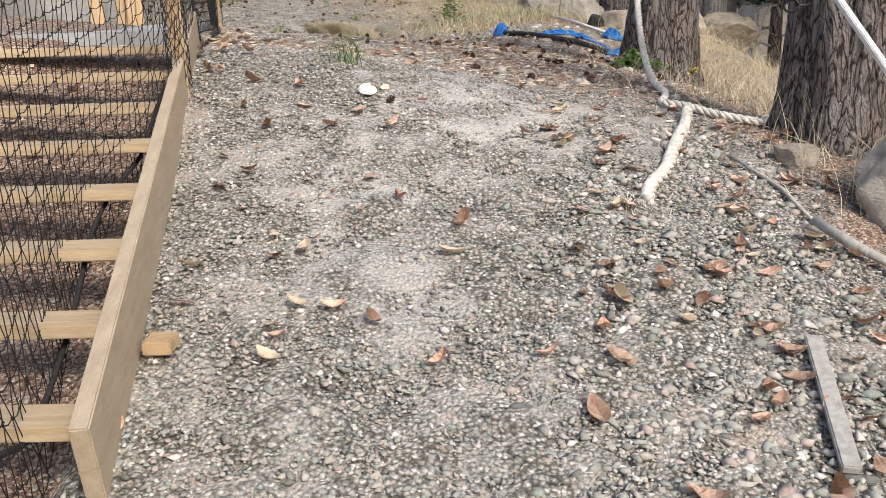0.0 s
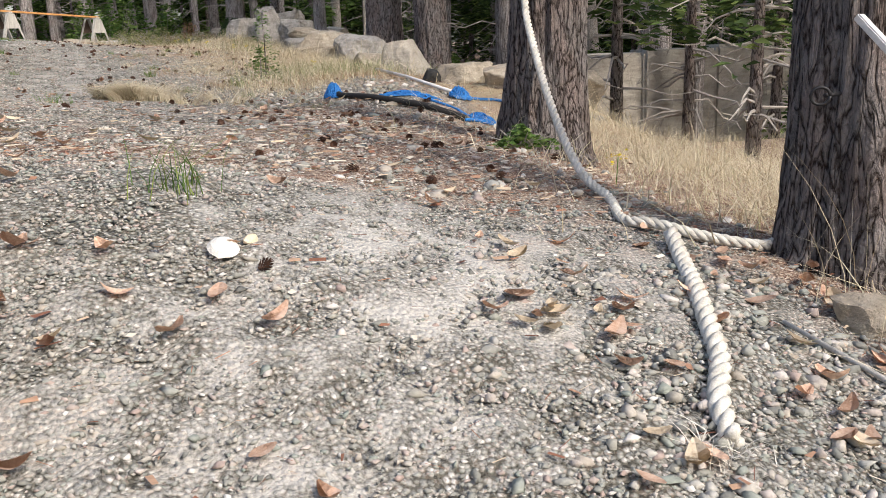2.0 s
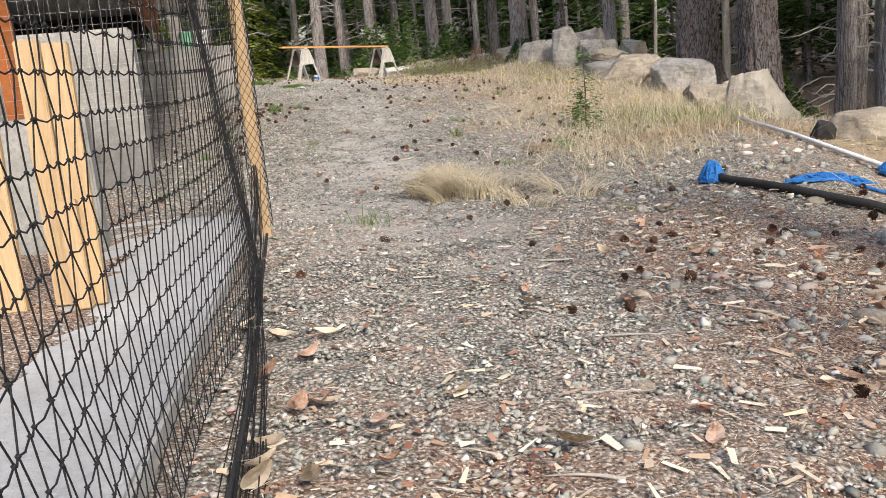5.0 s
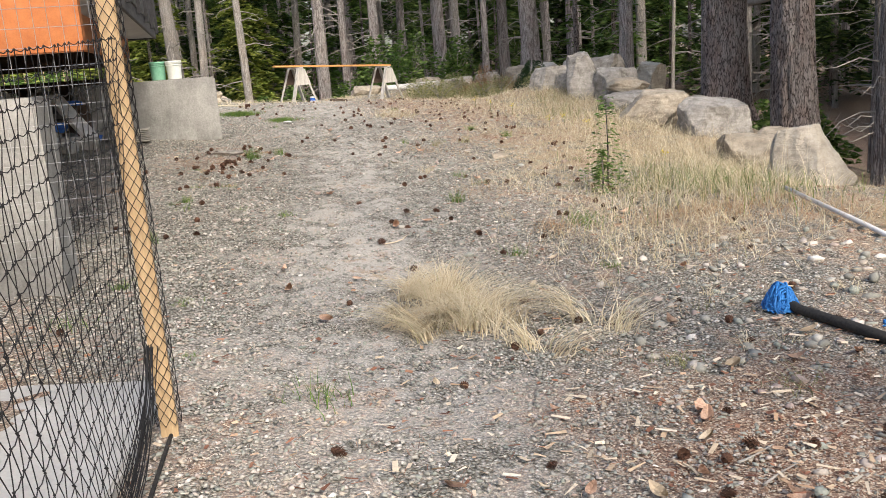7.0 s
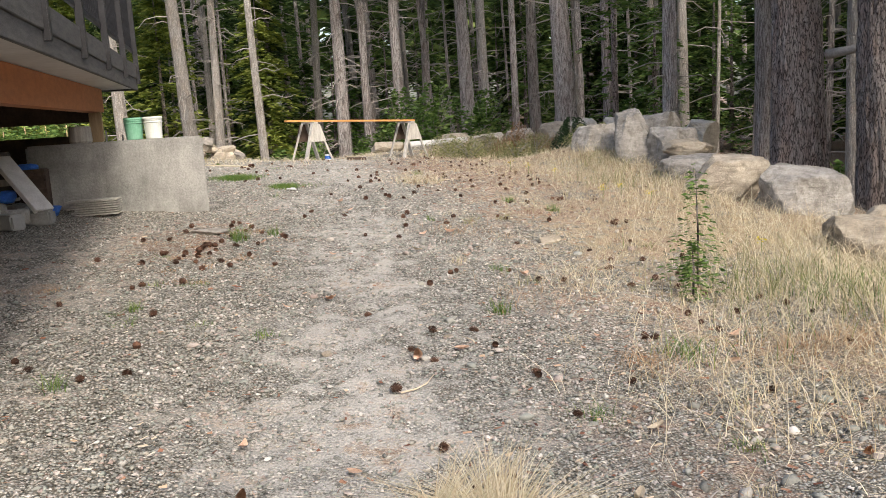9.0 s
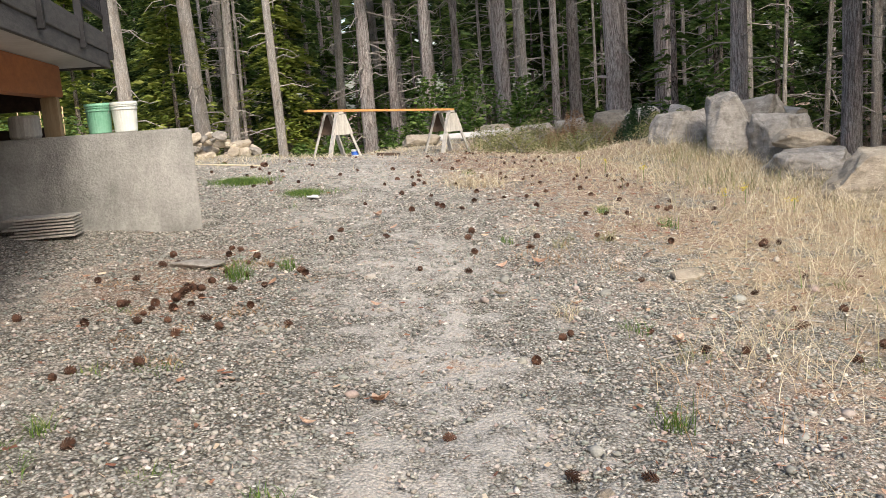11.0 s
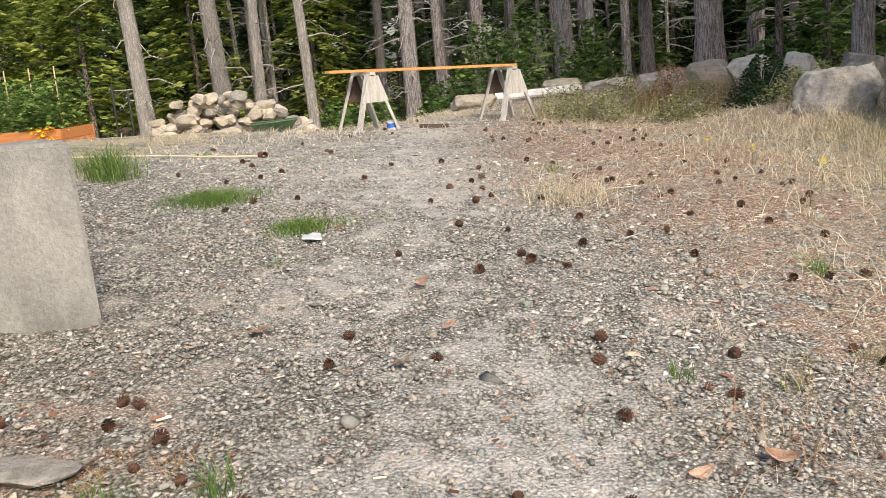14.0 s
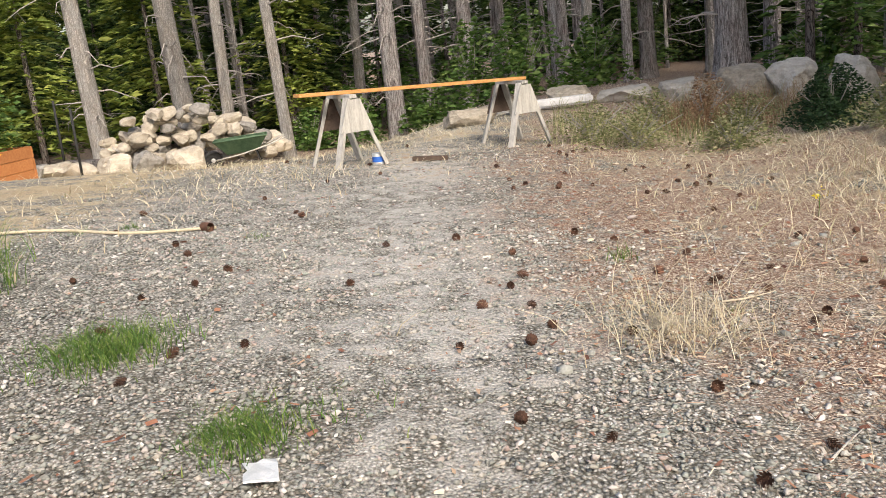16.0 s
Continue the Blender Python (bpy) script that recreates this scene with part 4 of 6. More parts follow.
crag(1.16, 22.85, 1.5, 2.38, 1.02, 0.75, 18, -14, M_ROCKGREY, "pale-topped block in the stack of rocks", slope=0.1)
crag(0.48, 23.2, 1.5, 2.70, 0.82, 0.75, 19, 30, M_ROCKGREY, "tall grey boulder with a pointed top", tip=0.2)
crag(0.94, 23.8, 1.5, 2.62, 0.92, 0.75, 20, -30, M_ROCKGREY, "big grey block behind the stack")
crag(-0.06, 24.05, 1.5, 2.47, 0.95, 0.7, 27, 6, M_ROCKGREY, "tan boulder beside the stacked rocks")
crag(2.44, 12.45, 1.0, 1.50, 0.78, 0.6, 50, -15, M_ROCK, "tan boulder above the blue rope")
crag(2.92, 11.75, 0.92, 1.53, 0.92, 0.7, 51, 14, M_ROCK, "broad tan boulder above the blue rope", slope=-0.12)
crag(3.75, 12.0, 0.8, 1.42, 0.9, 0.7, 52, -30, M_ROCK, "tan boulder half hidden by a fir")
for i, (x, y, zt, w) in enumerate([(-3.46, 32.3, 2.22, 1.1), (-2.42, 31.3, 2.19, 1.0), (-1.55, 30.8, 2.27, 0.8), (-0.65, 30.5, 2.41, 0.9), (0.02, 30.3, 2.44, 1.0), (0.75, 29.9, 2.45, 1.05), (1.7, 29.4, 2.4, 1.0), (2.6, 28.8, 2.3, 1.0)]):
    crag(x, y, gzf(x, y) - 0.15, zt, w, 0.8, 60 + i, 25 * i - 60, M_ROCKPALE if i % 3 else M_ROCK, "pale boulder at the edge of the woods")
boulder(-5.0, 29.9, 0.55, 0.45, 0.26, 41, 0, None, 0.25, None, "low earth-covered boulder behind the trestles")
# pale cut blocks down in the woods
for i, (x, y, w, zt, t) in enumerate([(5.75, 15.7, 1.15, 1.46, 4), (6.95, 15.6, 1.3, 1.50, -5), (8.25, 15.75, 1.4, 1.56, 6), (9.6, 15.9, 1.4, 1.54, -4)]):
    o = part("stone_block", box(w, 0.8, zt - gzf(x, y) + 0.15, 0.05, (0, 0, (zt - gzf(x, y) - 0.15) / 2), 0.05, 40 + i), M_ROCKPALE, None, "", pose(x, y, gzf(x, y), 0, 0, t))
    tagged(o, "pale quarried stone block among the trees", "stone block", "stone blocks")

# ---- trestles with a long plank ----


def trestle(name_at, turn, height, label):
    t = thing("sawhorse", name_at, label, "sawhorse", "weathered sawhorses")
    h = height
    part("top_rail", box(0.09, 0.62, 0.04, 0.004, (0, 0, h - 0.02)), M_GREYWOOD, t)
    for sx in (-1, 1):
        for sy in (-1, 1):
            part("leg", bar((sx * 0.30, sy * 0.34, 0.0), (sx * 0.05, sy * 0.25, h - 0.03), 0.085, 0.038), M_GREYWOOD, t)
    for sy in (-1, 1):
        bm = bmesh.new()
        q = [(-0.075, h - 0.05), (0.075, h - 0.05), (0.20, h - 0.40), (-0.20, h - 0.40)]
        a = [bm.verts.new((x, sy * (0.30 - 0.0 * z), z)) for x, z in q]
        b = [bm.verts.new((x, sy * 0.325, z)) for x, z in q]
        bm.faces.new(a)
        bm.faces.new(b[::-1])
        for i in range(4):
            bm.faces.new((a[i], a[(i + 1) % 4], b[(i + 1) % 4], b[i]))
        bmesh.ops.recalc_face_normals(bm, faces=bm.faces)
        part("gusset", bm, M_GREYWOOD if sy < 0 else M_DARK, t)
    return t


def on_ground(x, y, turn=0, dz=0.0):
    return pose(x, y, gzf(x, y) + dz, 0, 0, turn)


TR1, TR2 = (-5.80, 25.62), (-4.05, 27.40)
trestle(on_ground(*TR1, 40), 0, 0.80, "weathered grey wooden sawhorse holding a long plank")
t2 = trestle(on_ground(*TR2, 38), 0, 0.80, "weathered grey sawhorse with slatted end holding a long plank")
za, zb = gzf(*TR1) + 0.80, gzf(*TR2) + 0.80
d12 = (Vector((*TR2, zb)) - Vector((*TR1, za))).normalized()
bm = bar(Vector((*TR1, za + 0.022)) - d12 * 0.55, Vector((*TR2, zb + 0.022)) + d12 * 0.2, 0.14, 0.04)
tagged(part("long_plank", bm, M_PLANK), "orange-brown plank laid across two sawhorses", "plank")
can = thing("tin_can", on_ground(-5.45, 25.6, 0), "white paint can lying under the sawhorse", "can")
body = part("can_body", lathe([(0.07, 0), (0.075, 0.004), (0.075, 0.12), (0.07, 0.125)], 20), M_CAN, can)
part("can_label", lathe([(0.0765, 0.03), (0.0765, 0.09)], 20), M_BLUECLOTH, body, "blue label band")
tagged(part("timber_offcut", bar((-4.7, 31.0, gzf(-4.7, 31) + 0.12), (-3.0, 31.2, gzf(-3, 31.2) + 0.12), 0.22, 0.14, 0.03), M_WHITEPIPE), "pale weathered squared timber lying in the grass", "timber")
tagged(part("timber_offcut", bar((-5.1, 25.75, gzf(-5.1, 25.7) + 0.03), (-4.7, 25.8, gzf(-4.7, 25.8) + 0.03), 0.06, 0.05), M_DARK), "short brown timber on the ground by a sawhorse", "timber")

# ---- rock pile, barrow, logs, planter ----
rnd = random.Random(5)
PILE = []
for i in range(120):
    t = rnd.random()
    x, y = -13.0 + 2.7 * t + rnd.gauss(0, 0.2), 33.4 + 2.2 * t + rnd.gauss(0, 0.35)
    h = 0.22 + 1.15 * math.sin(math.pi * min(1, 0.1 + 0.85 * t)) * rnd.uniform(0.0, 1.0) ** 0.7
    s = rnd.uniform(0.15, 0.27)
    PILE.append((x, y, h, s))
for i, (x, y, h, s) in enumerate(PILE):
    o = part("pile_stone", rock_mesh(s * 1.2, s, s * 0.75, 100 + i, 2), M_PILE if i % 5 else M_ROCKGREY, None, "", pose(x, y, gzf(x, y) + h + s * 0.4, rnd.uniform(-20, 20), rnd.uniform(-20, 20), rnd.uniform(0, 360)))
    tagged(o, "pale tan field stone heaped in a pile", "stone", "stones in the pile")
for i, (x, y, s) in enumerate([(-13.2, 32.2, 0.42), (-12.6, 32.5, 0.55), (-12.0, 32.7, 0.6), (-11.5, 33.3, 0.62), (-13.9, 32.5, 0.46), (-14.4, 32.7, 0.5), (-12.9, 33.0, 0.5), (-12.2, 33.3, 0.55)]):
    boulder(x, y, s, s * 0.8, s * 0.72, 70 + i, 50 * i, M_ROCKGREY if i in (2, 5) else M_PILE, 0.1, None, "rounded boulder at the end of the rock pile", 3, "rock pile boulders")

barrow = thing("wheelbarrow", on_ground(-10.5, 34.0, 200), "dark green steel wheelbarrow standing by the rock pile", "wheelbarrow")
bm = bmesh.new()
lo = [bm.verts.new(p) for p in ((-0.36, -0.2, 0.34), (0.30, -0.2, 0.30), (0.30, 0.2, 0.30), (-0.36, 0.2, 0.34))]
hi = [bm.verts.new(p) for p in ((-0.58, -0.34, 0.64), (0.56, -0.34, 0.60), (0.56, 0.34, 0.60), (-0.58, 0.34, 0.64))]
bm.faces.new(lo)
for i in range(4):
    bm.faces.new((lo[i], hi[i], hi[(i + 1) % 4], lo[(i + 1) % 4]))
bmesh.ops.solidify(bm, geom=bm.faces[:], thickness=0.012)
part("tub", bm, M_BARROW, barrow)
tubes("rim", [([h for h in ((-0.58, -0.34, 0.64), (0.56, -0.34, 0.60), (0.56, 0.34, 0.60), (-0.58, 0.34, 0.64), (-0.58, -0.34, 0.64))], 0.014)], M_BARROW, barrow)
for sy in (-1, 1):
    tubes("handle", [([(0.55, sy * 0.12, 0.2), (0.0, sy * 0.22, 0.28), (-0.6, sy * 0.28, 0.42), (-0.95, sy * 0.30, 0.55)], 0.018)], M_GREYWOOD, barrow, "wooden handle")
    tubes("leg", [([(-0.30, sy * 0.24, 0.36), (-0.40, sy * 0.26, 0.0)], 0.014)], M_RUBBER, barrow)
wheel = part("wheel", lathe([(0.02, -0.035), (0.10, -0.02), (0.12, 0.0), (0.10, 0.02), (0.02, 0.035)], 20), M_WIRE, barrow, "steel wheel rim", pose(0.62, 0, 0.2, 90, 0, 0))
part("tyre", lathe([(0.11, -0.03), (0.16, -0.045), (0.2, -0.02), (0.2, 0.02), (0.16, 0.045), (0.11, 0.03)], 20), M_RUBBER, wheel, "black rubber tyre")

for i, (a, b, r) in enumerate([((-14.8, 34.2), (-10.7, 37.2), 0.16), ((-14.6, 33.7), (-12.3, 35.1), 0.17), ((-14.4, 33.2), (-13.1, 34.0), 0.16), ((-15.2, 34.9), (-11.0, 38.0), 0.15)]):
    z = -0.09 + 0.16 * (i == 0)
    pts = [(a[0] + (b[0] - a[0]) * k / 6, a[1] + (b[1] - a[1]) * k / 6, gzf(a[0] + (b[0] - a[0]) * k / 6, a[1] + (b[1] - a[1]) * k / 6) + z + 0.25) for k in range(7)]
    tagged(tubes("felled_log", [(pts, [r * (1.05 - 0.04 * k) for k in range(7)])], M_BARK, None, "", None, 12), "felled grey log lying behind the rock pile", "log", "felled logs")

PLX, PLY = -15.3, 31.2
planter = thing("planter", on_ground(PLX, PLY, -4), "raised cedar planter box full of leafy green plants", "planter")
for j in range(3):
    part("side_board", box(2.9, 0.05, 0.22, 0.006, (0, -0.55, 0.12 + 0.226 * j)), M_PLANTER, planter)
    part("side_board", box(2.9, 0.05, 0.22, 0.006, (0, 0.55, 0.12 + 0.226 * j)), M_PLANTER, planter)
    for sx in (-1, 1):
        part("end_board", box(0.05, 1.04, 0.22, 0.006, (sx * 1.42, 0, 0.12 + 0.226 * j)), M_PLANTER, planter)
part("soil", box(2.78, 1.0, 0.5, 0.01, (0, 0, 0.3)), M_DARK, planter)
for sx in (-1.0, -0.3, 0.35, 1.0):
    tubes("cane", [([(sx, 0.1, 0.4), (sx + 0.03, 0.12, 2.0)], 0.014)], M_WOOD, planter, "bamboo cane")
rng = np.random.RandomState(8)
cl = leaf_cloud(2600, rng, lambda n: np.stack([rng.uniform(-1.4, 1.4, n), rng.normal(0, 0.4, n), 0.65 + 1.05 * rng.uniform(0, 1, n) ** 0.8 * (0.75 + 0.3 * np.sin(9 * rng.uniform(0, 1, n)))], -1), 0.13)
o = soup("foliage", cl, LEAF_F, M_LEAFY, "", "")
o.parent = planter
cl = leaf_cloud(160, rng, lambda n: np.stack([rng.normal(1.1, 0.16, n), -0.62 + rng.normal(0, 0.06, n), 0.5 + rng.uniform(-0.2, 0.25, n)], -1), 0.08)
o = soup("flower_cluster", cl, LEAF_F, M_FLOWER, "", "")
o.parent = planter
for x, y, h in ((-12.9, 31.7, 1.4), (-14.0, 32.9, 1.7)):
    tagged(tubes("garden_stake", [([(x, y, gzf(x, y) - 0.05), (x + 0.03, y, gzf(x, y) + h)], 0.025)], M_RUBBER), "black metal garden stake in the ground", "stake", "garden stakes")

# ---- pails on the wall ----


def pail(x, y, z, mat, label):
    p = thing("pail", pose(x, y, z) @ Matrix.Scale(0.72, 4), label, "bucket", "pails on the wall")
    shell = part("shell", lathe([(0.118, 0.0), (0.122, 0.006), (0.140, 0.30), (0.150, 0.302), (0.150, 0.315), (0.142, 0.33), (0.146, 0.335), (0.136, 0.335), (0.116, 0.02)], 28), mat, p)
    for k in range(2):
        part("rib", lathe([(0.140, 0), (0.149, 0.003), (0.149, 0.010), (0.140, 0.013)], 28), mat, shell, "", pose(0, 0, 0.245 + 0.035 * k))
    tubes("bail", [([(0.15 * math.cos(a), 0.15 * math.sin(a) * 0.35 - 0.12 * math.sin(a), 0.3 - 0.17 * math.sin(a)) for a in np.linspace(0, math.pi, 13)], 0.0025)], M_WIRE, shell, "wire handle", None, 6)


pb = corner + U * 0.12
pail(pb.x + W.x * 0.70 + U.x * 0.08, pb.y + W.y * 0.70 + U.y * 0.08, 2.762, M_BUCKETG, "green plastic pail standing on the concrete wall")
pail(pb.x + W.x * 0.49, pb.y + W.y * 0.49, 2.762, M_BUCKETW, "white plastic pail standing on the concrete wall")
tagged(part("stump", lathe([(0.11, 0), (0.12, 0.02), (0.115, 0.16), (0.1, 0.18)], 12), M_GREYWOOD, None, "", pose(pb.x + W.x * 1.25, pb.y + W.y * 1.25, 2.762)), "short sawn log round on the wall", "log round")

# ---- clutter under the deck ----


def under(a, b):
    p = corner + W * a - U * b
    return p.x, p.y


x, y = under(1.15, 0.22)
st = thing("slat_stack", on_ground(x, y, 20), "stack of weathered grey slats by the wall", "slats")
for k in range(7):
    part("slat", box(0.52 - 0.04 * (k % 3), 0.26, 0.014, 0.002, (0.02 * ((k * 7) % 3), 0.012 * ((k * 5) % 3), 0.008 + 0.024 * k)), M_GREYWOOD, st, "", pose(0, 0, 0, 0, 0, 4 * ((k * 3) % 3 - 1)))
rnd = random.Random(12)


def bag(x, y, s, mat, label, seed, lift=0.0):
    bm = rock_mesh(s, s * 0.7, s * 0.6, seed, 3)
    tagged(part("bag", bm, mat, None, "", pose(x, y, gzf(x, y) + s * 0.3 + lift, 0, 0, seed * 40)), label, "bag", "bags under the deck")


for i, (a, b, s, mt) in enumerate([(1.55, 0.32, 0.15, M_BLUECLOTH), (1.72, 0.62, 0.14, M_WHITEPIPE), (1.9, 0.42, 0.2, M_GREYWOOD), (2.25, 0.6, 0.2, M_BUCKETW), (2.1, 0.75, 0.16, M_BLUECLOTH), (2.4, 0.3, 0.2, M_DARK)]):
    x, y = under(a, b)
    bag(x, y, s, mt, ("crumpled blue plastic bag under the deck", "grey sack of clutter under the deck")[mt is not M_BLUECLOTH], 200 + i)
for i in range(9):
    a, b = 1.95 + 0.09 * i, 0.12 + 0.4 * rnd.random()
    x, y = under(a, b)
    z = gzf(x, y) + 0.0 + 0.034 * i
    d = -W * 0.38 + U * rnd.uniform(-0.25, 0.25)
    tagged(part("scrap_board", bar((x - d.x, y - d.y, z + 0.02), (x + d.x, y + d.y, z + 0.02 + rnd.uniform(0, 0.03)), 0.12, 0.03), (M_GREYWOOD, M_DARK, M_WOOD, M_WHITEPIPE)[i % 4]), "scrap board stacked under the deck", "board", "scrap boards")
for i in range(4):
    x, y = under(1.9 + 0.24 * i, 0.85 + 0.06 * i)
    tagged(tubes("plastic_pipe", [([(x - 0.26, y - 0.1, gzf(x, y) + 0.09), (x + 0.22, y + 0.08, gzf(x, y) + 0.08)], 0.075)], M_BUCKETW if i % 2 else M_GREYWOOD, None, "", None, 14), "pale plastic drain pipe under the deck", "pipe", "drain pipes")
for i, (a, b, sx, sy, sz, lift, mt, tl) in enumerate([(1.62, 0.75, 0.30, 0.16, 0.14, 0.0, M_CONC, 10), (1.86, 0.98, 0.36, 0.18, 0.15, 0.0, M_SLAB, -15), (2.2, 1.02, 0.38, 0.19, 0.17, 0.0, M_CONC, 25), (2.5, 0.95, 0.36, 0.2, 0.16, 0.0, M_SLAB, 5), (2.05, 0.72, 0.3, 0.24, 0.2, 0.0, M_SLAB, 40), (2.42, 0.62, 0.4, 0.3, 0.24, 0.0, M_CONC, -20)]):
    x, y = under(a, b)
    o = part("rubble_block", box(sx, sy, sz, 0.02, (0, 0, sz / 2), 0.02, 90 + i), mt, None, "", on_ground(x, y, tl, lift - 0.01))
    tagged(o, "broken pale concrete block under the deck", "block", "rubble blocks")
for i, (a, b, sx, sy, sz, mt) in enumerate([(1.75, 0.18, 0.34, 0.26, 0.46, M_DARK), (2.1, 0.2, 0.36, 0.3, 0.62, M_FASCIA), (2.45, 0.22, 0.34, 0.3, 0.54, M_DARK)]):
    x, y = under(a, b)
    crate = thing("crate", on_ground(x, y, 20 + 6 * i), "dark crate stacked with scrap under the deck", "crate", "crates under the deck")
    part("crate_body", box(sx, sy, sz, 0.012, (0, 0, sz / 2)), mt, crate)
    for q in range(3):
        part("crate_slat", box(sx + 0.02, 0.02, 0.07, 0.004, (0, -sy / 2 - 0.011, sz * (0.2 + 0.3 * q))), M_GREYWOOD if i == 1 else M_DARK, crate)
    bag(x, y, 0.12, (M_BLUECLOTH, M_GREYWOOD, M_BUCKETW)[i], "crumpled bag on top of a dark crate", 230 + i, sz - 0.02)
for i, (a, b) in enumerate([(1.62, 0.50), (1.9, 0.62)]):
    x, y = under(a, b)
    bag(x, y, 0.13, M_BLUECLOTH, "crumpled blue plastic bag under the deck", 240 + i, 0.02 + 0.2 * i)
x, y = under(1.62, 0.62)
tagged(part("tilted_panel", bar((x + 0.12, y - 0.10, gzf(x, y) + 0.12), (x - 0.38, y + 0.06, gzf(x, y) + 0.66), 0.22, 0.05), M_WHITEPIPE), "pale foam panel leaning on the clutter", "panel")
x, y = under(1.75, 0.85)
tagged(part("tilted_panel", bar((x - 0.3, y - 0.3, gzf(x, y) + 0.1), (x - 0.75, y - 0.1, gzf(x, y) + 0.75), 0.16, 0.05), M_WHITEPIPE), "pale panel leaning on the clutter", "panel")

# ---- ropes, pipes and sticks on the ground ----


def laid_rope(name, run, radius, material, label, category="rope", parent=None, pitch=None):
    """A rope of three strands laid round each other."""
    pts = smoothed(run, 10)
    ln = [0.0]
    for a, b in zip(pts, pts[1:]):
        ln.append(ln[-1] + (b - a).length)
    pitch = pitch or radius * 5.5
    n = max(24, int(ln[-1] / (pitch / 7)))
    P = [Vector([float(np.interp(s, ln, [p[k] for p in pts])) for k in range(3)]) for s in np.linspace(0, ln[-1], n)]
    runs = []
    for k in range(3):
        q = []
        for i, p in enumerate(P):
            d = (P[min(i + 1, n - 1)] - P[max(i - 1, 0)]).normalized()
            u = d.cross(Vector((0.2, 0.1, 1))).normalized() if abs(d.z) < 0.95 else d.cross(Vector((1, 0, 0))).normalized()
            w = d.cross(u)
            a = 2 * math.pi * (i / n * ln[-1] / pitch + k / 3)
            q.append(p + 0.52 * radius * (math.cos(a) * u + math.sin(a) * w))
        runs.append((q, radius * 0.56))
    o = tubes(name, runs, material, parent, "", None, 7)
    return o if parent else tagged(o, label, category)


def gp(x, y, dz=0.02):
    return (x, y, gzf(x, y) + dz)


laid_rope("swing_rope", [(1.58, 7.25, 4.75), (1.53, 7.15, 3.05), (1.46, 6.96, 2.07), (1.375, 6.5, 1.68), (1.305, 5.95, 1.33), (1.30, 5.6, 1.12), gp(1.33, 5.35), gp(1.22, 4.95), gp(1.30, 4.83, 0.04), gp(1.46, 4.70, 0.03), gp(1.66, 4.63, 0.03), gp(1.80, 4.72, 0.05)],
          0.022, M_ROPE, "thick white three-strand rope hanging from a tree")
laid_rope("rope_tail", [gp(1.285, 4.66, 0.05), gp(1.22, 4.45), gp(1.10, 4.12), gp(1.0, 3.85), gp(0.95, 3.72), gp(0.85, 3.55), gp(0.80, 3.40)], 0.030, M_ROPE, "thick white rope end lying on the gravel", "rope")
rng = np.random.RandomState(4)
fx = 0.78 + 0.045 * rng.randn(60)
fy = 3.38 + 0.04 * rng.randn(60)
blades("frayed_end", fx, fy, 0.05 + 0.05 * rng.rand(60), 1.2, 0.006, M_ROPE, "frayed white rope end", "rope end", 4, "")
# leaning pale pole
tagged(part("leaning_pole", bar((1.60, 4.10, 1.80), (1.86, 3.40, 1.10), 0.034, 0.024), M_WHITEPIPE), "white batten leaning on the big fir", "batten")
tagged(tubes("driftwood_stick", [([gp(1.42, 3.28, 0.05), gp(1.50, 3.12, 0.045), gp(1.62, 2.98, 0.04)], [0.018, 0.022, 0.014])], M_GREYWOOD, None, "", None, 10), "short weathered grey branch on the gravel", "branch")
tagged(tubes("driftwood_stick", [([gp(1.30, 3.95), gp(1.42, 3.62), gp(1.44, 3.35)], [0.007, 0.009, 0.007])], M_GREYWOOD, None, "", None, 8), "thin grey branch on the gravel", "branch")
tagged(part("lath", bar(gp(1.13, 2.53, 0.03), gp(1.02, 1.98, 0.03), 0.05, 0.025), M_GREYWOOD), "weathered lath lying on the gravel", "lath")
# black pipe with blue rope


def follow(points, dz):
    """A run through the given places, kept at one height over the ground."""
    return [gp(q.x, q.y, dz) for q in smoothed([(x, y, 0) for x, y in points], 5)]


laid = [gp(0.62, 10.76, 0.07)] + follow([(0.70, 10.55), (0.80, 10.35), (1.02, 9.95), (1.40, 9.50), (1.66, 9.28)], 0.034)
tagged(tubes("black_pipe", [(laid, 0.030)], M_HOSE, None, "", None, 12), "black plastic pipe wrapped in blue rope", "pipe")
rng = np.random.RandomState(14)


def tangle(name, cx, cy, rx, ry, n, r, label, h=0.08, turn=0.0):
    runs = []
    for k in range(n):
        pts = []
        a = rng.uniform(0, 6.28)
        px, py = rng.normal(0, rx * 0.4), rng.normal(0, ry * 0.4)
        for i in range(14):
            a += rng.normal(0, 0.9)
            px, py = px + 0.05 * math.cos(a), py + 0.05 * math.sin(a)
            far = math.hypot(px / rx, py / ry)
            if far > 1:
                px, py, a = px * 0.85 / far, py * 0.85 / far, a + 2.2
            X, Y = cx + px * math.cos(turn) - py * math.sin(turn), cy + px * math.sin(turn) + py * math.cos(turn)
            pts.append((X, Y, gzf(X, Y) + 0.012 + h * rng.uniform(0, 1) * max(0.1, 1.0 - (px / rx) ** 2 - (py / ry) ** 2)))
        runs.append((smoothed(pts, 3), r))
    return tagged(tubes(name, runs, M_BLUE, None, "", None, 6), label, "rope", "blue rope")


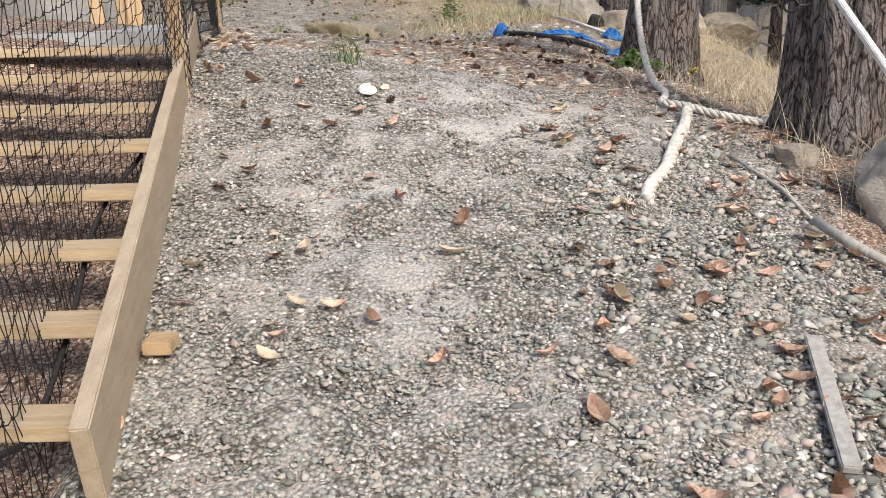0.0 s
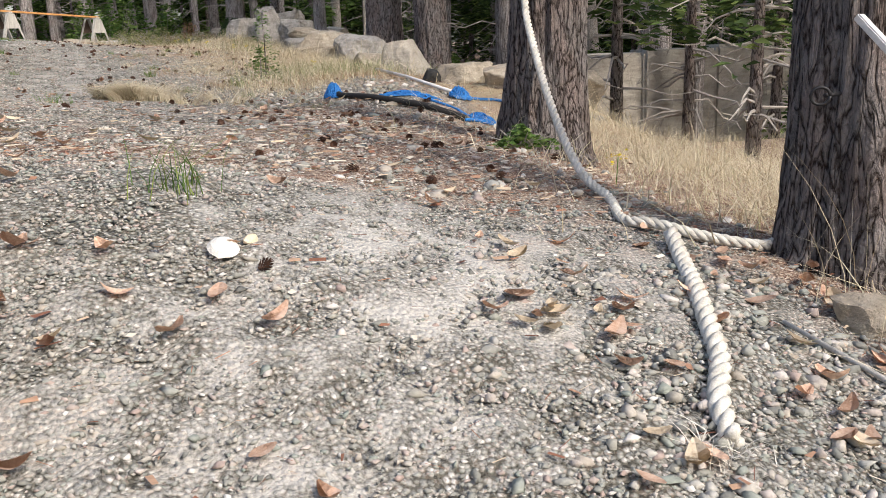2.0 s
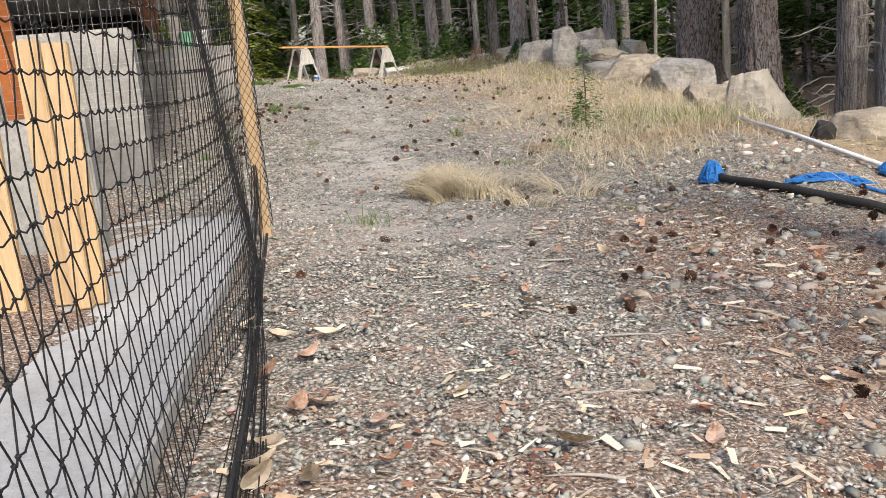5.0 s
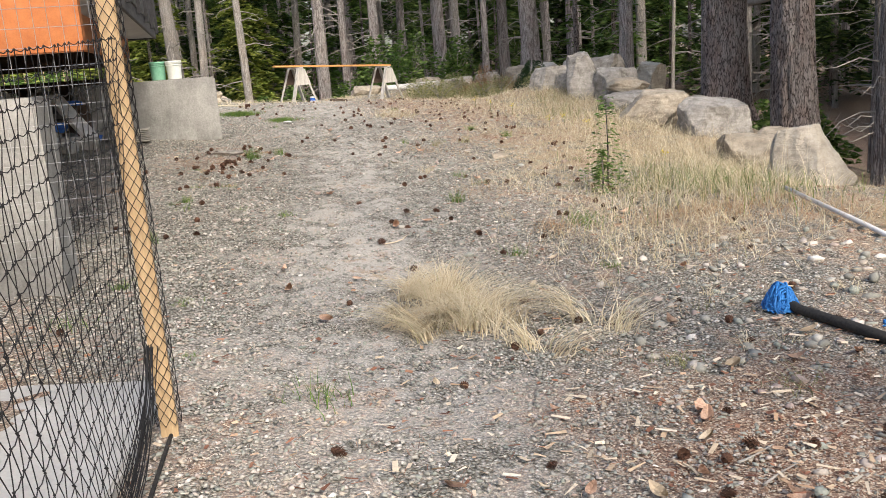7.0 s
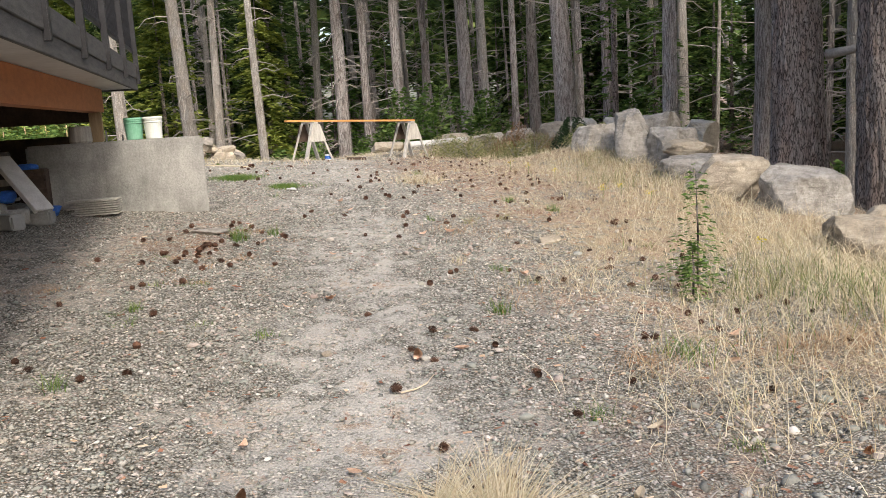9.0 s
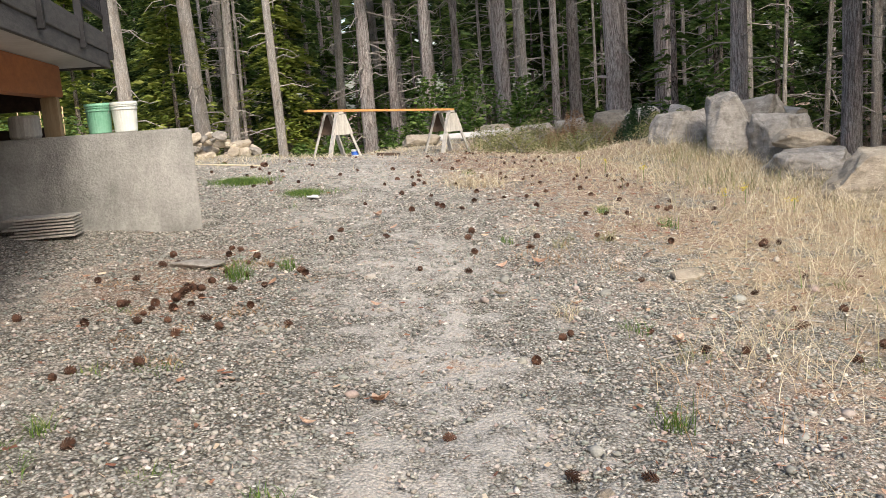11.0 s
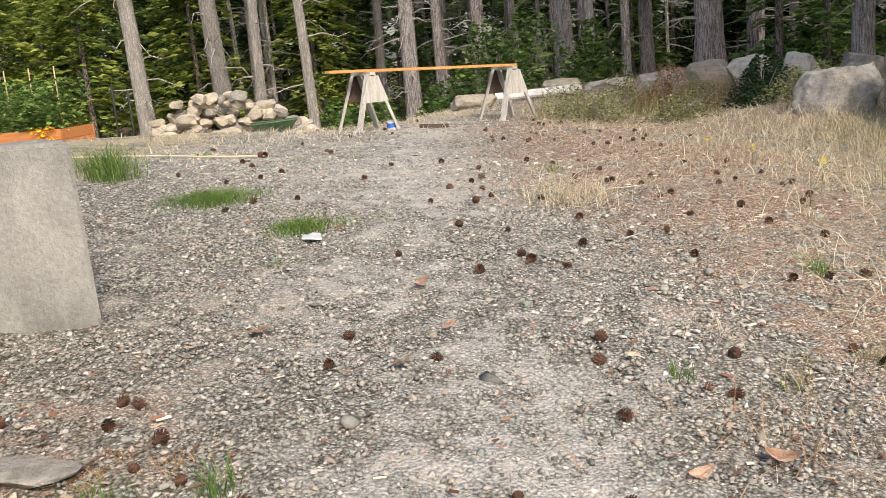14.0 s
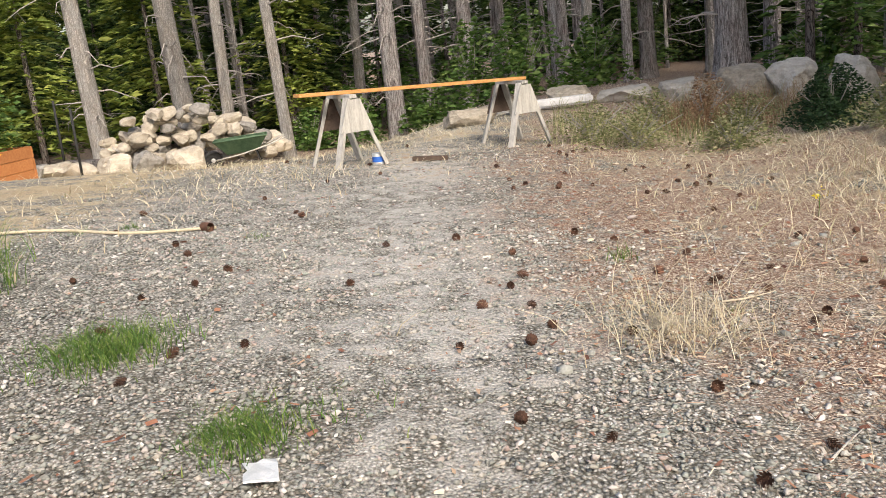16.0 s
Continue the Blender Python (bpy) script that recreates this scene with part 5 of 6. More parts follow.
tangle("blue_rope", 0.64, 10.70, 0.10, 0.14, 60, 0.006, "frayed blue rope knotted round a pipe end", 0.15)
tangle("blue_rope", 1.36, 10.30, 0.36, 0.07, 44, 0.0045, "tangled bright blue rope on the ground", 0.05, 0.12)
tangle("blue_rope", 1.98, 10.72, 0.13, 0.12, 44, 0.005, "heaped bright blue rope beside the white pole", 0.13)
tangle("blue_rope", 1.90, 9.55, 0.16, 0.10, 36, 0.005, "tangled bright blue rope at the pipe's end", 0.08)
chain = thing("blue_rope_loop", Matrix.Identity(4), "braided bright blue rope laid in a loop", "rope")
laid_rope("braid", follow([(1.66, 9.28), (1.80, 9.42), (2.0, 9.55), (2.2, 9.85), (2.36, 10.3), (2.42, 10.66), (2.2, 10.76), (1.98, 10.72)], 0.02), 0.015, M_BLUE, "", "rope", chain, 0.06)
laid_rope("braid", follow([(1.05, 10.28), (1.4, 10.24), (1.6, 10.12), (1.74, 9.92), (1.76, 9.70), (1.86, 9.5)], 0.018), 0.013, M_BLUE, "", "rope", chain, 0.05)
tagged(tubes("white_pole", [([gp(1.56, 13.75, 0.06), gp(1.72, 12.3, 0.05), gp(1.93, 10.80, 0.05)], 0.020)], M_WHITEPIPE, None, "", None, 10), "long white pole lying on the ground", "pole")
tagged(part("black_bag", rock_mesh(0.13, 0.12, 0.13, 78, 3, 0.9), M_RUBBER, None, "", on_ground(2.02, 12.35, 0, 0.08)), "crumpled black plastic bag by the boulders", "bag")
hose = [gp(-9.0, 21.2), gp(-7.9, 21.3), gp(-7.0, 21.7), gp(-6.3, 21.6), gp(-5.8, 21.9)]
tagged(tubes("yellow_rope", [(smoothed(hose, 8), 0.012)], M_STRAW, None, "", None, 6), "thin yellow rope lying in the dry grass", "rope")

# ---- trees ----


def bough_crown(seed, n_boughs, z0, z1, reach, leaf=0.16, per=34):
    """Sprays of small leaf pieces along drooping boughs round a stem."""
    r = np.random.RandomState(seed)
    out = []
    for _ in range(n_boughs):
        t = r.uniform(0, 1)
        z, L = z0 + (z1 - z0) * t, reach * (1 - 0.75 * t) * r.uniform(0.5, 1.1)
        a = r.uniform(0, 6.28)
        s = r.uniform(0.12, 1, per) ** 0.8
        side = r.normal(0, 0.20, per) * L * (1.05 - 0.7 * s)
        c = np.stack([np.cos(a) * L * s - np.sin(a) * side, np.sin(a) * L * s + np.cos(a) * side, z - 0.42 * L * s ** 2 + r.normal(0, 0.05, per)], -1)
        v = np.array([[-0.5, 0, 0], [0, -0.2, 0.05], [0.6, 0, -0.18], [0, 0.2, 0.05]])[None] * (leaf * r.uniform(0.6, 1.5, per))[:, None, None]
        R = rot_z(a + r.normal(0, 0.7, per)) @ rot_x(r.normal(0, 0.5, per))
        out.append(np.einsum('nij,nkj->nki', R, v) + c[:, None])
    return np.concatenate(out)


def trunk_data(r, h, seed, sides=22, flare=0.5, lean=(0, 0), rows=26, knob=0.035, furrow=0.0):
    rn = random.Random(seed)
    vs, fs = [], []
    ph = [rn.uniform(0, 6.28) for _ in range(4)]
    zs = [h * (i / rows) ** 1.7 for i in range(rows + 1)]
    for i, z in enumerate(zs):
        t = z / h
        rr = r * (1 - 0.72 * t) * (1 + flare * math.exp(-z / (1.1 * r + 0.05)))
        cx = lean[0] * z + 0.04 * r * math.sin(3 * t * 6 + ph[0])
        cy = lean[1] * z + 0.04 * r * math.cos(2.3 * t * 6 + ph[1])
        for k in range(sides):
            a = 2 * math.pi * k / sides
            roots = 1 + 0.16 * math.exp(-z / (0.9 * r)) * math.sin(5 * a + ph[2])
            q = rr * roots * (1 + knob * math.sin(9 * a + 3 * z + ph[3]) + knob * noise.noise(Vector((math.cos(a) * 4, math.sin(a) * 4, z * 3 + seed))) - (furrow * abs(noise.noise(Vector((math.cos(a) * 7, math.sin(a) * 7, z * 1.3 + seed)))) if furrow else 0))
            vs.append((cx + q * math.cos(a), cy + q * math.sin(a), z - 0.08))
        if i:
            o = (i - 1) * sides
            fs += [(o + k, o + (k + 1) % sides, o + sides + (k + 1) % sides, o + sides + k) for k in range(sides)]
    return vs, fs


def dead_branches(r, h, seed, n, lo=1.2, hi=None, length=1.3, lean=(0, 0)):
    rn = random.Random(seed + 7)
    runs = []
    for _ in range(n):
        z = rn.uniform(lo, hi or h * 0.8)
        a = rn.uniform(0, 6.28)
        L = length * rn.uniform(0.3, 1.0)
        b = Vector((lean[0] * z, lean[1] * z, z))
        d = Vector((math.cos(a), math.sin(a), rn.uniform(-0.25, 0.25)))
        pts = [b + d * (r * 0.6), b + d * (r * 0.8 + L * 0.35) + Vector((0, 0, rn.uniform(-0.06, 0.06))), b + d * (r + L * 0.7) + Vector((0, 0, rn.uniform(-0.2, 0.02))), b + d * (r + L) + Vector((0, 0, rn.uniform(-0.35, -0.02)))]
        runs.append((pts, [0.022, 0.016, 0.011, 0.004]))
        for _ in range(2):
            q = pts[1].lerp(pts[3], rn.random())
            runs.append(([q, q + Vector((rn.uniform(-0.3, 0.3), rn.uniform(-0.3, 0.3), rn.uniform(-0.25, 0.05)))], [0.007, 0.003]))
    return runs


def fir(x, y, r, h, seed, label, bark=None, lean=(0, 0), nbr=10, group="fir trunks at the edge of the woods", sides=22, flare=0.5, knob=0.035, lo=1.2, length=1.3, z=None, rows=26, crown=True):
    t = thing("fir_tree", pose(x, y, (gzf(x, y) if z is None else z)), label, "tree", group)
    v, f = trunk_data(r, h, seed, sides, flare, lean, rows, knob, 0.22 if sides > 40 else 0.0)
    link("trunk", v, f, bark or M_BARK, t, "", None, True)
    # Crown high out of view, added to shade the woods below.
    if crown:
        c = new("crown", SHADE_CROWN_MESH[seed % 2])
        c.parent = t
        c["kind"] = "stuff"
    if nbr:
        tubes("dead_twigwork", dead_branches(r, h, seed, nbr, lo, min(h * 0.9, 12), length, lean), M_TWIG, t, "bare grey twigs", None, 5, False)["kind"] = "stuff"
    return t


# Unseen canopy for the tall firs, there to darken the forest from above.
SHADE_CROWN_MESH = []
for q in range(2):
    _o = soup("crown", bough_crown(500 + q, 60, 7.5, 17.0, 3.0, 0.5, 16), LEAF_F, M_FOLIAGE, "", "")
    SHADE_CROWN_MESH.append(_o.data)
    bpy.data.objects.remove(_o)
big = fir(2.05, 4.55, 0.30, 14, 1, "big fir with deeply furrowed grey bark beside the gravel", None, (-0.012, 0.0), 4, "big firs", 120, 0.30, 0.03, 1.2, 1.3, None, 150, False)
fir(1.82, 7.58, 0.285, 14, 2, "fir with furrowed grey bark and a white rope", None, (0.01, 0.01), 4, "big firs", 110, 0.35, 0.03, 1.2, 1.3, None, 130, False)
tubes("eye_bolt", [([(-0.24, -0.12, 0.70), (-0.34, -0.17, 0.70)], 0.008), ([(-0.37 + 0.03 * math.cos(a), -0.185 - 0.012 * math.cos(a), 0.70 + 0.03 * math.sin(a)) for a in np.linspace(0, 6.28, 15)], 0.006)], M_RAIL, big, "dark iron eye bolt")
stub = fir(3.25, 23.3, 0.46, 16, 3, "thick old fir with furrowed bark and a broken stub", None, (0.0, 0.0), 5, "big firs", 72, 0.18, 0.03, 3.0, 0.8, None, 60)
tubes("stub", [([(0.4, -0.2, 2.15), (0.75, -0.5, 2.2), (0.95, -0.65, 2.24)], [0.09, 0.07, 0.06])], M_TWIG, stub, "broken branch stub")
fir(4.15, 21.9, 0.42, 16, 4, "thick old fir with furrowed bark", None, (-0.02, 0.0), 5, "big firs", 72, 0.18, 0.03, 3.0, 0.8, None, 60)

EDGE = [  # x, y, radius, lean
    (-14.9, 36.0, .24, -.03, 1), (-12.6, 36.2, .26, -.05, 1), (-12.6, 38.5, .17, .03, 1), (-10.2, 36.2, .15, -.02, 1), (-8.4, 40.5, .27, .0, 0), (-7.6, 41.2, .18, .0, 0), (-6.3, 41.0, .22, .0, 0),
    (-3.66, 40.9, .28, -.02, 0), (-3.1, 41.3, .2, .0, 0), (-2.92, 39.4, .15, .0, 1), (-1.89, 40.6, .14, .0, 0), (-1.2, 43.0, .24, .0, 0), (-0.25, 34.0, .31, -.03, 0), (2.6, 33.0, .22, .0, 0), (4.6, 31.0, .23, .0, 0), (1.25, 38.0, .16, .0, 0), (3.6, 37.0, .18, .0, 1),
    (5.6, 27.5, .17, .0, 1), (6.2, 23.0, .22, .0, 0), (-10.0, 43.0, .14, .03, 1), (-12.6, 44.5, .15, .05, 0), (-5.4, 44.0, .15, -.05, 0), (0.6, 43.0, .16, .0, 0), (6.0, 20.5, .16, .02, 0), (5.2, 25.2, .14, -.02, 1), (7.4, 17.5, .18, .0, 0), (6.8, 14.6, .15, .03, 0), (8.5, 19.0, .2, 0, 0)]
for i, (x, y, r, ln, pale) in enumerate(EDGE):
    fir(x, y, r, 17, 40 + i, "tall bare-stemmed fir with pale grey bark" if pale else "tall fir with grey furrowed bark and dead twigs", M_BARK_PALE if pale else M_BARK_FAR, (ln, 0.0), 34, "fir trunks at the edge of the woods", 18, 0.35, 0.04, 1.2, 1.3, None, 26, i % 2 == 0)

rnd = random.Random(19)
for i in range(30):
    x, y = -17 + 0.93 * i + rnd.uniform(-0.4, 0.4), rnd.uniform(41.5, 50)
    if 0.5 < x:
        y = rnd.uniform(31, 44)
    fir(x, y, rnd.uniform(0.065, 0.14), 17, 140 + i, "slender pale fir stem with dead twigs", M_BARK_PALE if i % 2 else M_BARK_FAR, (rnd.uniform(-0.05, 0.05), 0.0), 26, "slender fir stems", 12, 0.3, 0.03, 0.8, 1.5, None, 20, False)
# deeper trees, built in a few kinds and copied
rnd = random.Random(21)
KINDS = [fir(-4 + 3 * i, 52 + 3 * i, 0.12 + 0.035 * i, 18, 80 + i, "slender fir deep in the woods", M_BARK_PALE if i % 2 else M_BARK_FAR, ((-0.03, 0.02, 0.0, 0.05)[i], 0), 36, "slender firs in the woods", 12, 0.2, 0.03, 0.8, 1.6, None, 26, i % 2 == 0) for i in range(4)]
spots = []
for i in range(150):
    x, y = rnd.uniform(-42, 44), rnd.uniform(43, 72)
    if i % 3 == 0:
        x, y = rnd.uniform(6.5, 30), rnd.uniform(9, 44)
    if 4.5 < x < 10.5 and 14.6 < y < 16.6:
        x += 6.5
    spots.append((x, y))
for i, (x, y) in enumerate(spots):
    copy_thing(KINDS[i % 4], on_ground(x, y, rnd.uniform(0, 360)))


def young_conifer(x, y, seed, z0, z1, reach, mat, label, boughs=70, leaf=0.2, group="leafy conifers in the woods", per=34):
    t = thing("conifer", on_ground(x, y), label, "tree", group)
    tubes("trunk", [([(0, 0, -0.1), (0, 0, z1 * 0.5), (0.05, 0, z1)], [0.10, 0.06, 0.01])], M_BARK, t, "", None, 8)
    soup("crown", bough_crown(seed, boughs, z0, z1, reach, leaf, per), LEAF_F, mat, "", "").parent = t
    return t


CK = [young_conifer(-2 + 4 * i, 50 + 2 * i, 300 + i, 0.6 + 0.5 * i, 8.5 + i, 2.3, M_FOLIAGE, "dark green conifer in the shade of the woods", 110, 0.26) for i in range(3)]
rnd = random.Random(33)
for i in range(210):
    x, y = rnd.uniform(-45, 46), rnd.uniform(44, 68)
    if i % 4 == 0:
        x, y = rnd.uniform(9, 34), rnd.uniform(12, 44)
    copy_thing(CK[i % 3], on_ground(x, y, rnd.uniform(0, 360)))
for i, (x, y, h) in enumerate([(-17.3, 37.2, 7.5), (-19.8, 36.3, 7.5), (-15.2, 40.0, 8), (-22.5, 36, 7.5), (-12.3, 43.0, 8), (-25, 34, 7.5), (-20.5, 40, 9)]):
    young_conifer(x, y, 330 + i, 1.2, h, 2.6, M_CEDAR, "sunlit yellow-green cedar at the edge of the clearing", 120, 0.24, "cedars by the garden", 36)


for i, (x, y, h) in enumerate([(4.6, 12.6, 4.2), (6.1, 13.4, 5.0), (7.8, 13.8, 5.5), (9.3, 13.0, 5.0), (5.4, 10.6, 3.6)]):
    t = young_conifer(x, y, 345 + i, 1.5, h, 1.5, M_FOLIAGE, "dark young conifer with dead lower twigs before the stone blocks", 44, 0.16, "young conifers by the stone blocks", 26)
    tubes("dead_twigwork", dead_branches(0.06, h, 345 + i, 26, 0.4, 2.4, 1.3), M_TWIG, t, "bare grey twigs", None, 5, False)["kind"] = "stuff"
rnd = random.Random(52)
for i in range(20):
    x, y = -15 + 1.25 * i + rnd.uniform(-0.5, 0.5), rnd.uniform(45, 52)
    if x > 1:
        y = rnd.uniform(34, 44)
    young_conifer(x, y, 360 + i, 0.4, rnd.uniform(3.5, 8), 1.7, M_LEAFY, "light green young tree among the trunks", 46, 0.22, "light green young trees", 22)


def bush(x, y, w, h, n, mat, seed, label, name="shrub", leaf=0.09, upright=0.0, group=""):
    r = np.random.RandomState(seed)
    t = thing(name, on_ground(x, y), label, "shrub", group)

    def shape(k):
        a, q = r.uniform(0, 6.28, k), r.uniform(0, 1, k) ** 0.5
        z = r.uniform(0.02, 1, k)
        rr = q * w * np.sqrt(np.clip(1.05 - z, 0.05, 1)) * (0.8 + 0.3 * np.sin(3 * a + seed))
        return np.stack([rr * np.cos(a), rr * np.sin(a), z * h * (0.75 + 0.25 * np.sin(2 * a + 1.3 * seed)) + 0.02], -1)
    v = leaf_cloud(n, r, shape, leaf)
    soup("leaves", v, LEAF_F, mat, "", "").parent = t
    runs = []
    rn = random.Random(seed)
    for _ in range(14):
        a, q = rn.uniform(0, 6.28), rn.uniform(0.2, 0.7) * w
        runs.append(([(0, 0, -0.03), (q * 0.4 * math.cos(a), q * 0.4 * math.sin(a), h * 0.4), (q * math.cos(a), q * math.sin(a), h * rn.uniform(0.6, 0.9))], [0.012, 0.008, 0.003]))
    tubes("stemwork", runs, M_TWIG, t, "", None, 5, False)["kind"] = "stuff"
    return t


bush(-0.42, 26.6, 0.62, 0.74, 9000, M_DARKSHRUB, 1, "dense dark green evergreen shrub", "shrub", 0.04)
bush(-1.6, 28.0, 0.50, 0.72, 3400, M_RUSTBUSH, 2, "dead rust-brown bush among weeds", "dead_bush", 0.03)
for i, (x, y, w, h) in enumerate([(-2.6, 26.4, 0.8, 0.45), (-3.1, 27.2, 0.7, 0.5), (-2.3, 28.0, 0.7, 0.55), (-0.3, 25.0, 0.5, 0.4), (0.2, 25.8, 0.5, 0.5), (-1.6, 25.9, 0.6, 0.35), (-1.2, 27.4, 0.6, 0.5)]):
    bush(x, y, w, h, 2200, M_BROOM, 10 + i, "olive-green weeds in dry grass", "weed_clump", 0.035, 0, "weeds by the drive")
for i, (x, y, w, h) in enumerate([(-4.6, 37.5, 1.5, 2.1), (-5.9, 38.5, 1.3, 2.3), (-2.9, 37.8, 1.2, 1.7), (-9.6, 40.0, 1.4, 1.7), (-11, 40.5, 1.0, 1.2), (-7.2, 39.5, 1.2, 1.3), (2.0, 36.5, 1.4, 1.1), (6.0, 30, 1.3, 1.2), (5.2, 24, 0.9, 1.3), (7.5, 18, 1.3, 1.6), (9, 14, 1.2, 1.6)]):
    bush(x, y, w, h, 1300, M_LEAFY, 20 + i, "bright green leafy undergrowth at the wood's edge", "undergrowth", 0.16, 0, "undergrowth")
rnd = random.Random(71)
for i in range(26):
    x, y = rnd.uniform(-38, 40), rnd.uniform(45, 56)
    if i % 3 == 0:
        x, y = rnd.uniform(6.5, 26), rnd.uniform(8, 40)
    bush(x, y, rnd.uniform(1.2, 2.2), rnd.uniform(1.2, 2.8), 700, M_FOLIAGE, 60 + i, "dark green undergrowth in the woods", "undergrowth", 0.2, 0, "undergrowth")


def sapling(x, y, h, seed, label):
    t = thing("sapling", on_ground(x, y), label, "sapling")
    tubes("stem", [([(0, 0, -0.03), (0.01, 0, h * 0.5), (0.0, 0.01, h)], [0.012, 0.008, 0.003])], M_BARK, t, "", None, 6)
    soup("needles", bough_crown(seed, 22, h * 0.08, h * 0.97, h * 0.42, 0.045, 16), LEAF_F, M_LEAFY, "", "").parent = t


sapling(0.10, 14.95, 0.95, 1, "young green fir sapling in the dry grass")
bush(1.50, 7.15, 0.32, 0.16, 500, M_LEAFY, 91, "low green ivy at the foot of a fir", "ground_ivy", 0.045)
bush(1.65, 7.6, 0.25, 0.12, 300, M_LEAFY, 92, "low green ivy at the foot of a fir", "ground_ivy", 0.045)
sapling(0.02, 14.7, 0.45, 2, "small green fir seedling in the dry grass")

# far wooded rise that closes the view
rng = np.random.RandomState(9)
far = []
for i in range(300):
    a = rng.uniform(0, 6.28)
    d = rng.uniform(78, 120)
    far.append((d * math.cos(a) - 2, d * math.sin(a) + 18))
cs = []
for x, y in far:
    n = 70
    z = rng.uniform(0.3, 1, n)
    rr = 6.5 * np.sqrt(1.02 - z) * rng.uniform(0.5, 1, n)
    aa = rng.uniform(0, 6.28, n)
    cs.append(np.stack([x + rr * np.cos(aa), y + rr * np.sin(aa), z * 24], -1))
c = np.concatenate(cs)
v = np.array([[-0.5, 0, 0], [0, -0.4, 0.1], [0.5, 0, -0.3], [0, 0.4, 0.1]])[None] * (3.4 * rng.uniform(0.6, 1.4, len(c)))[:, None, None]
v = np.einsum('nij,nkj->nki', rot_z(rng.uniform(0, 6.28, len(c))) @ rot_x(rng.normal(0, 0.9, len(c))), v) + c[:, None]
soup("far_woods", v, LEAF_F, M_FOLIAGE, "dense dark conifer woods in the distance", "woods")

# ---- grass, litter, cones, leaves ----
rng = np.random.RandomState(17)


def patch_xy(n, cx, cy, sx, sy):
    return cx + sx * rng.randn(n), cy + sy * rng.randn(n)


P = [patch_xy(*q) for q in ((2300, 1.1, 15.6, 0.7, 1.2), (1200, 0.9, 14.0, 0.6, 0.7), (1700, 1.3, 17.4, 0.7, 0.9), (900, 0.3, 19.0, 0.7, 1.0), (700, -0.6, 21.5, 0.8, 1.2),
                            (900, 0.2, 12.6, 0.5, 0.5), (160, -2.75, 20.2, 0.25, 0.25), (5200, 3.6, 7.0, 0.9, 1.6), (2600, 3.3, 5.4, 0.7, 0.7), (2600, 3.6, 9.5, 0.8, 1.2), (4500, 6.5, 9.0, 1.8, 2.6), (2500, 7.5, 14, 1.8, 2.6), (260, 2.3, 3.9, 0.35, 0.5))]
gx, gy = np.concatenate([p[0] for p in P]), np.concatenate([p[1] for p in P])
blades("dry_grass", gx, gy, 0.10 + 0.32 * rng.rand(len(gx)) ** 1.5, 1.5, 0.0048, M_STRAW, "tufts of dry straw-coloured grass", "grass", 1)
P = [patch_xy(*q) for q in ((1800, -4.5, 29.0, 2.4, 1.6), (1600, -1.0, 26.0, 1.4, 1.6), (1500, -9.5, 31.0, 2.5, 3.0), (1100, -0.5, 22.8, 1.0, 1.0), (1500, -8, 36, 4, 2.5), (1200, -6.9, 24.6, 0.9, 1.8))]
gx, gy = np.concatenate([p[0] for p in P]), np.concatenate([p[1] for p in P])
blades("dry_grass", gx, gy, 0.05 + 0.14 * rng.rand(len(gx)), 1.6, 0.009, M_STRAW, "dry straw-coloured grass at the back of the clearing", "grass", 2)
n = 120000
gx, gy = rng.uniform(-6.5, 3.5, n), rng.uniform(5, 30, n)
k = (rng.rand(n) < cover(gx, gy)[:, 1] * 0.9) & off_slab(gx, gy)
k &= rng.rand(n) < 0.35 + 0.65 * (np.sin(1.7 * gx + 0.9 * gy) * np.sin(2.3 * gy - 1.1 * gx) + 0.5 * np.sin(5.1 * gx) * np.sin(4.3 * gy) > 0.0)
blades("short_straw", gx[k], gy[k], 0.025 + 0.075 * rng.rand(k.sum()), 2.5, 0.0045, M_STRAW, "short flattened dry grass over the gravel", "grass", 3)
gx, gy = patch_xy(500, 1.2, 14.7, 0.6, 0.8)
blades("green_grass", gx, gy, 0.10 + 0.2 * rng.rand(len(gx)), 0.7, 0.006, M_GREENGRASS, "green grass blades among the straw", "grass", 5)
gx, gy = rng.uniform(-3.6, 2.2, 3000), rng.uniform(26.6, 29.6, 3000)
k = (rng.rand(3000) < 0.25 + 0.75 * (np.sin(2.3 * gx + 1) * np.sin(1.9 * gy) > -0.1)) & ((gy > 27.6) | (gx < -1.3))
blades("weed_stalks", gx[k], gy[k], 0.18 + 0.42 * rng.rand(k.sum()) ** 1.6, 0.6, 0.009, M_BROOM, "tall olive weeds and seed heads by the boulders", "weeds", 7)
gx, gy = np.concatenate([p[0] for p in (patch_xy(900, -1.5, 28.2, 0.5, 0.5), patch_xy(500, -0.4, 29.0, 0.6, 0.4))]), np.concatenate([p[1] for p in (patch_xy(900, -1.5, 28.2, 0.5, 0.5), patch_xy(500, -0.4, 29.0, 0.6, 0.4))])
blades("rusty_weeds", gx, gy, 0.25 + 0.35 * rng.rand(len(gx)), 0.6, 0.007, M_RUSTBUSH, "dead rust-brown weeds by the boulders", "weeds", 8)
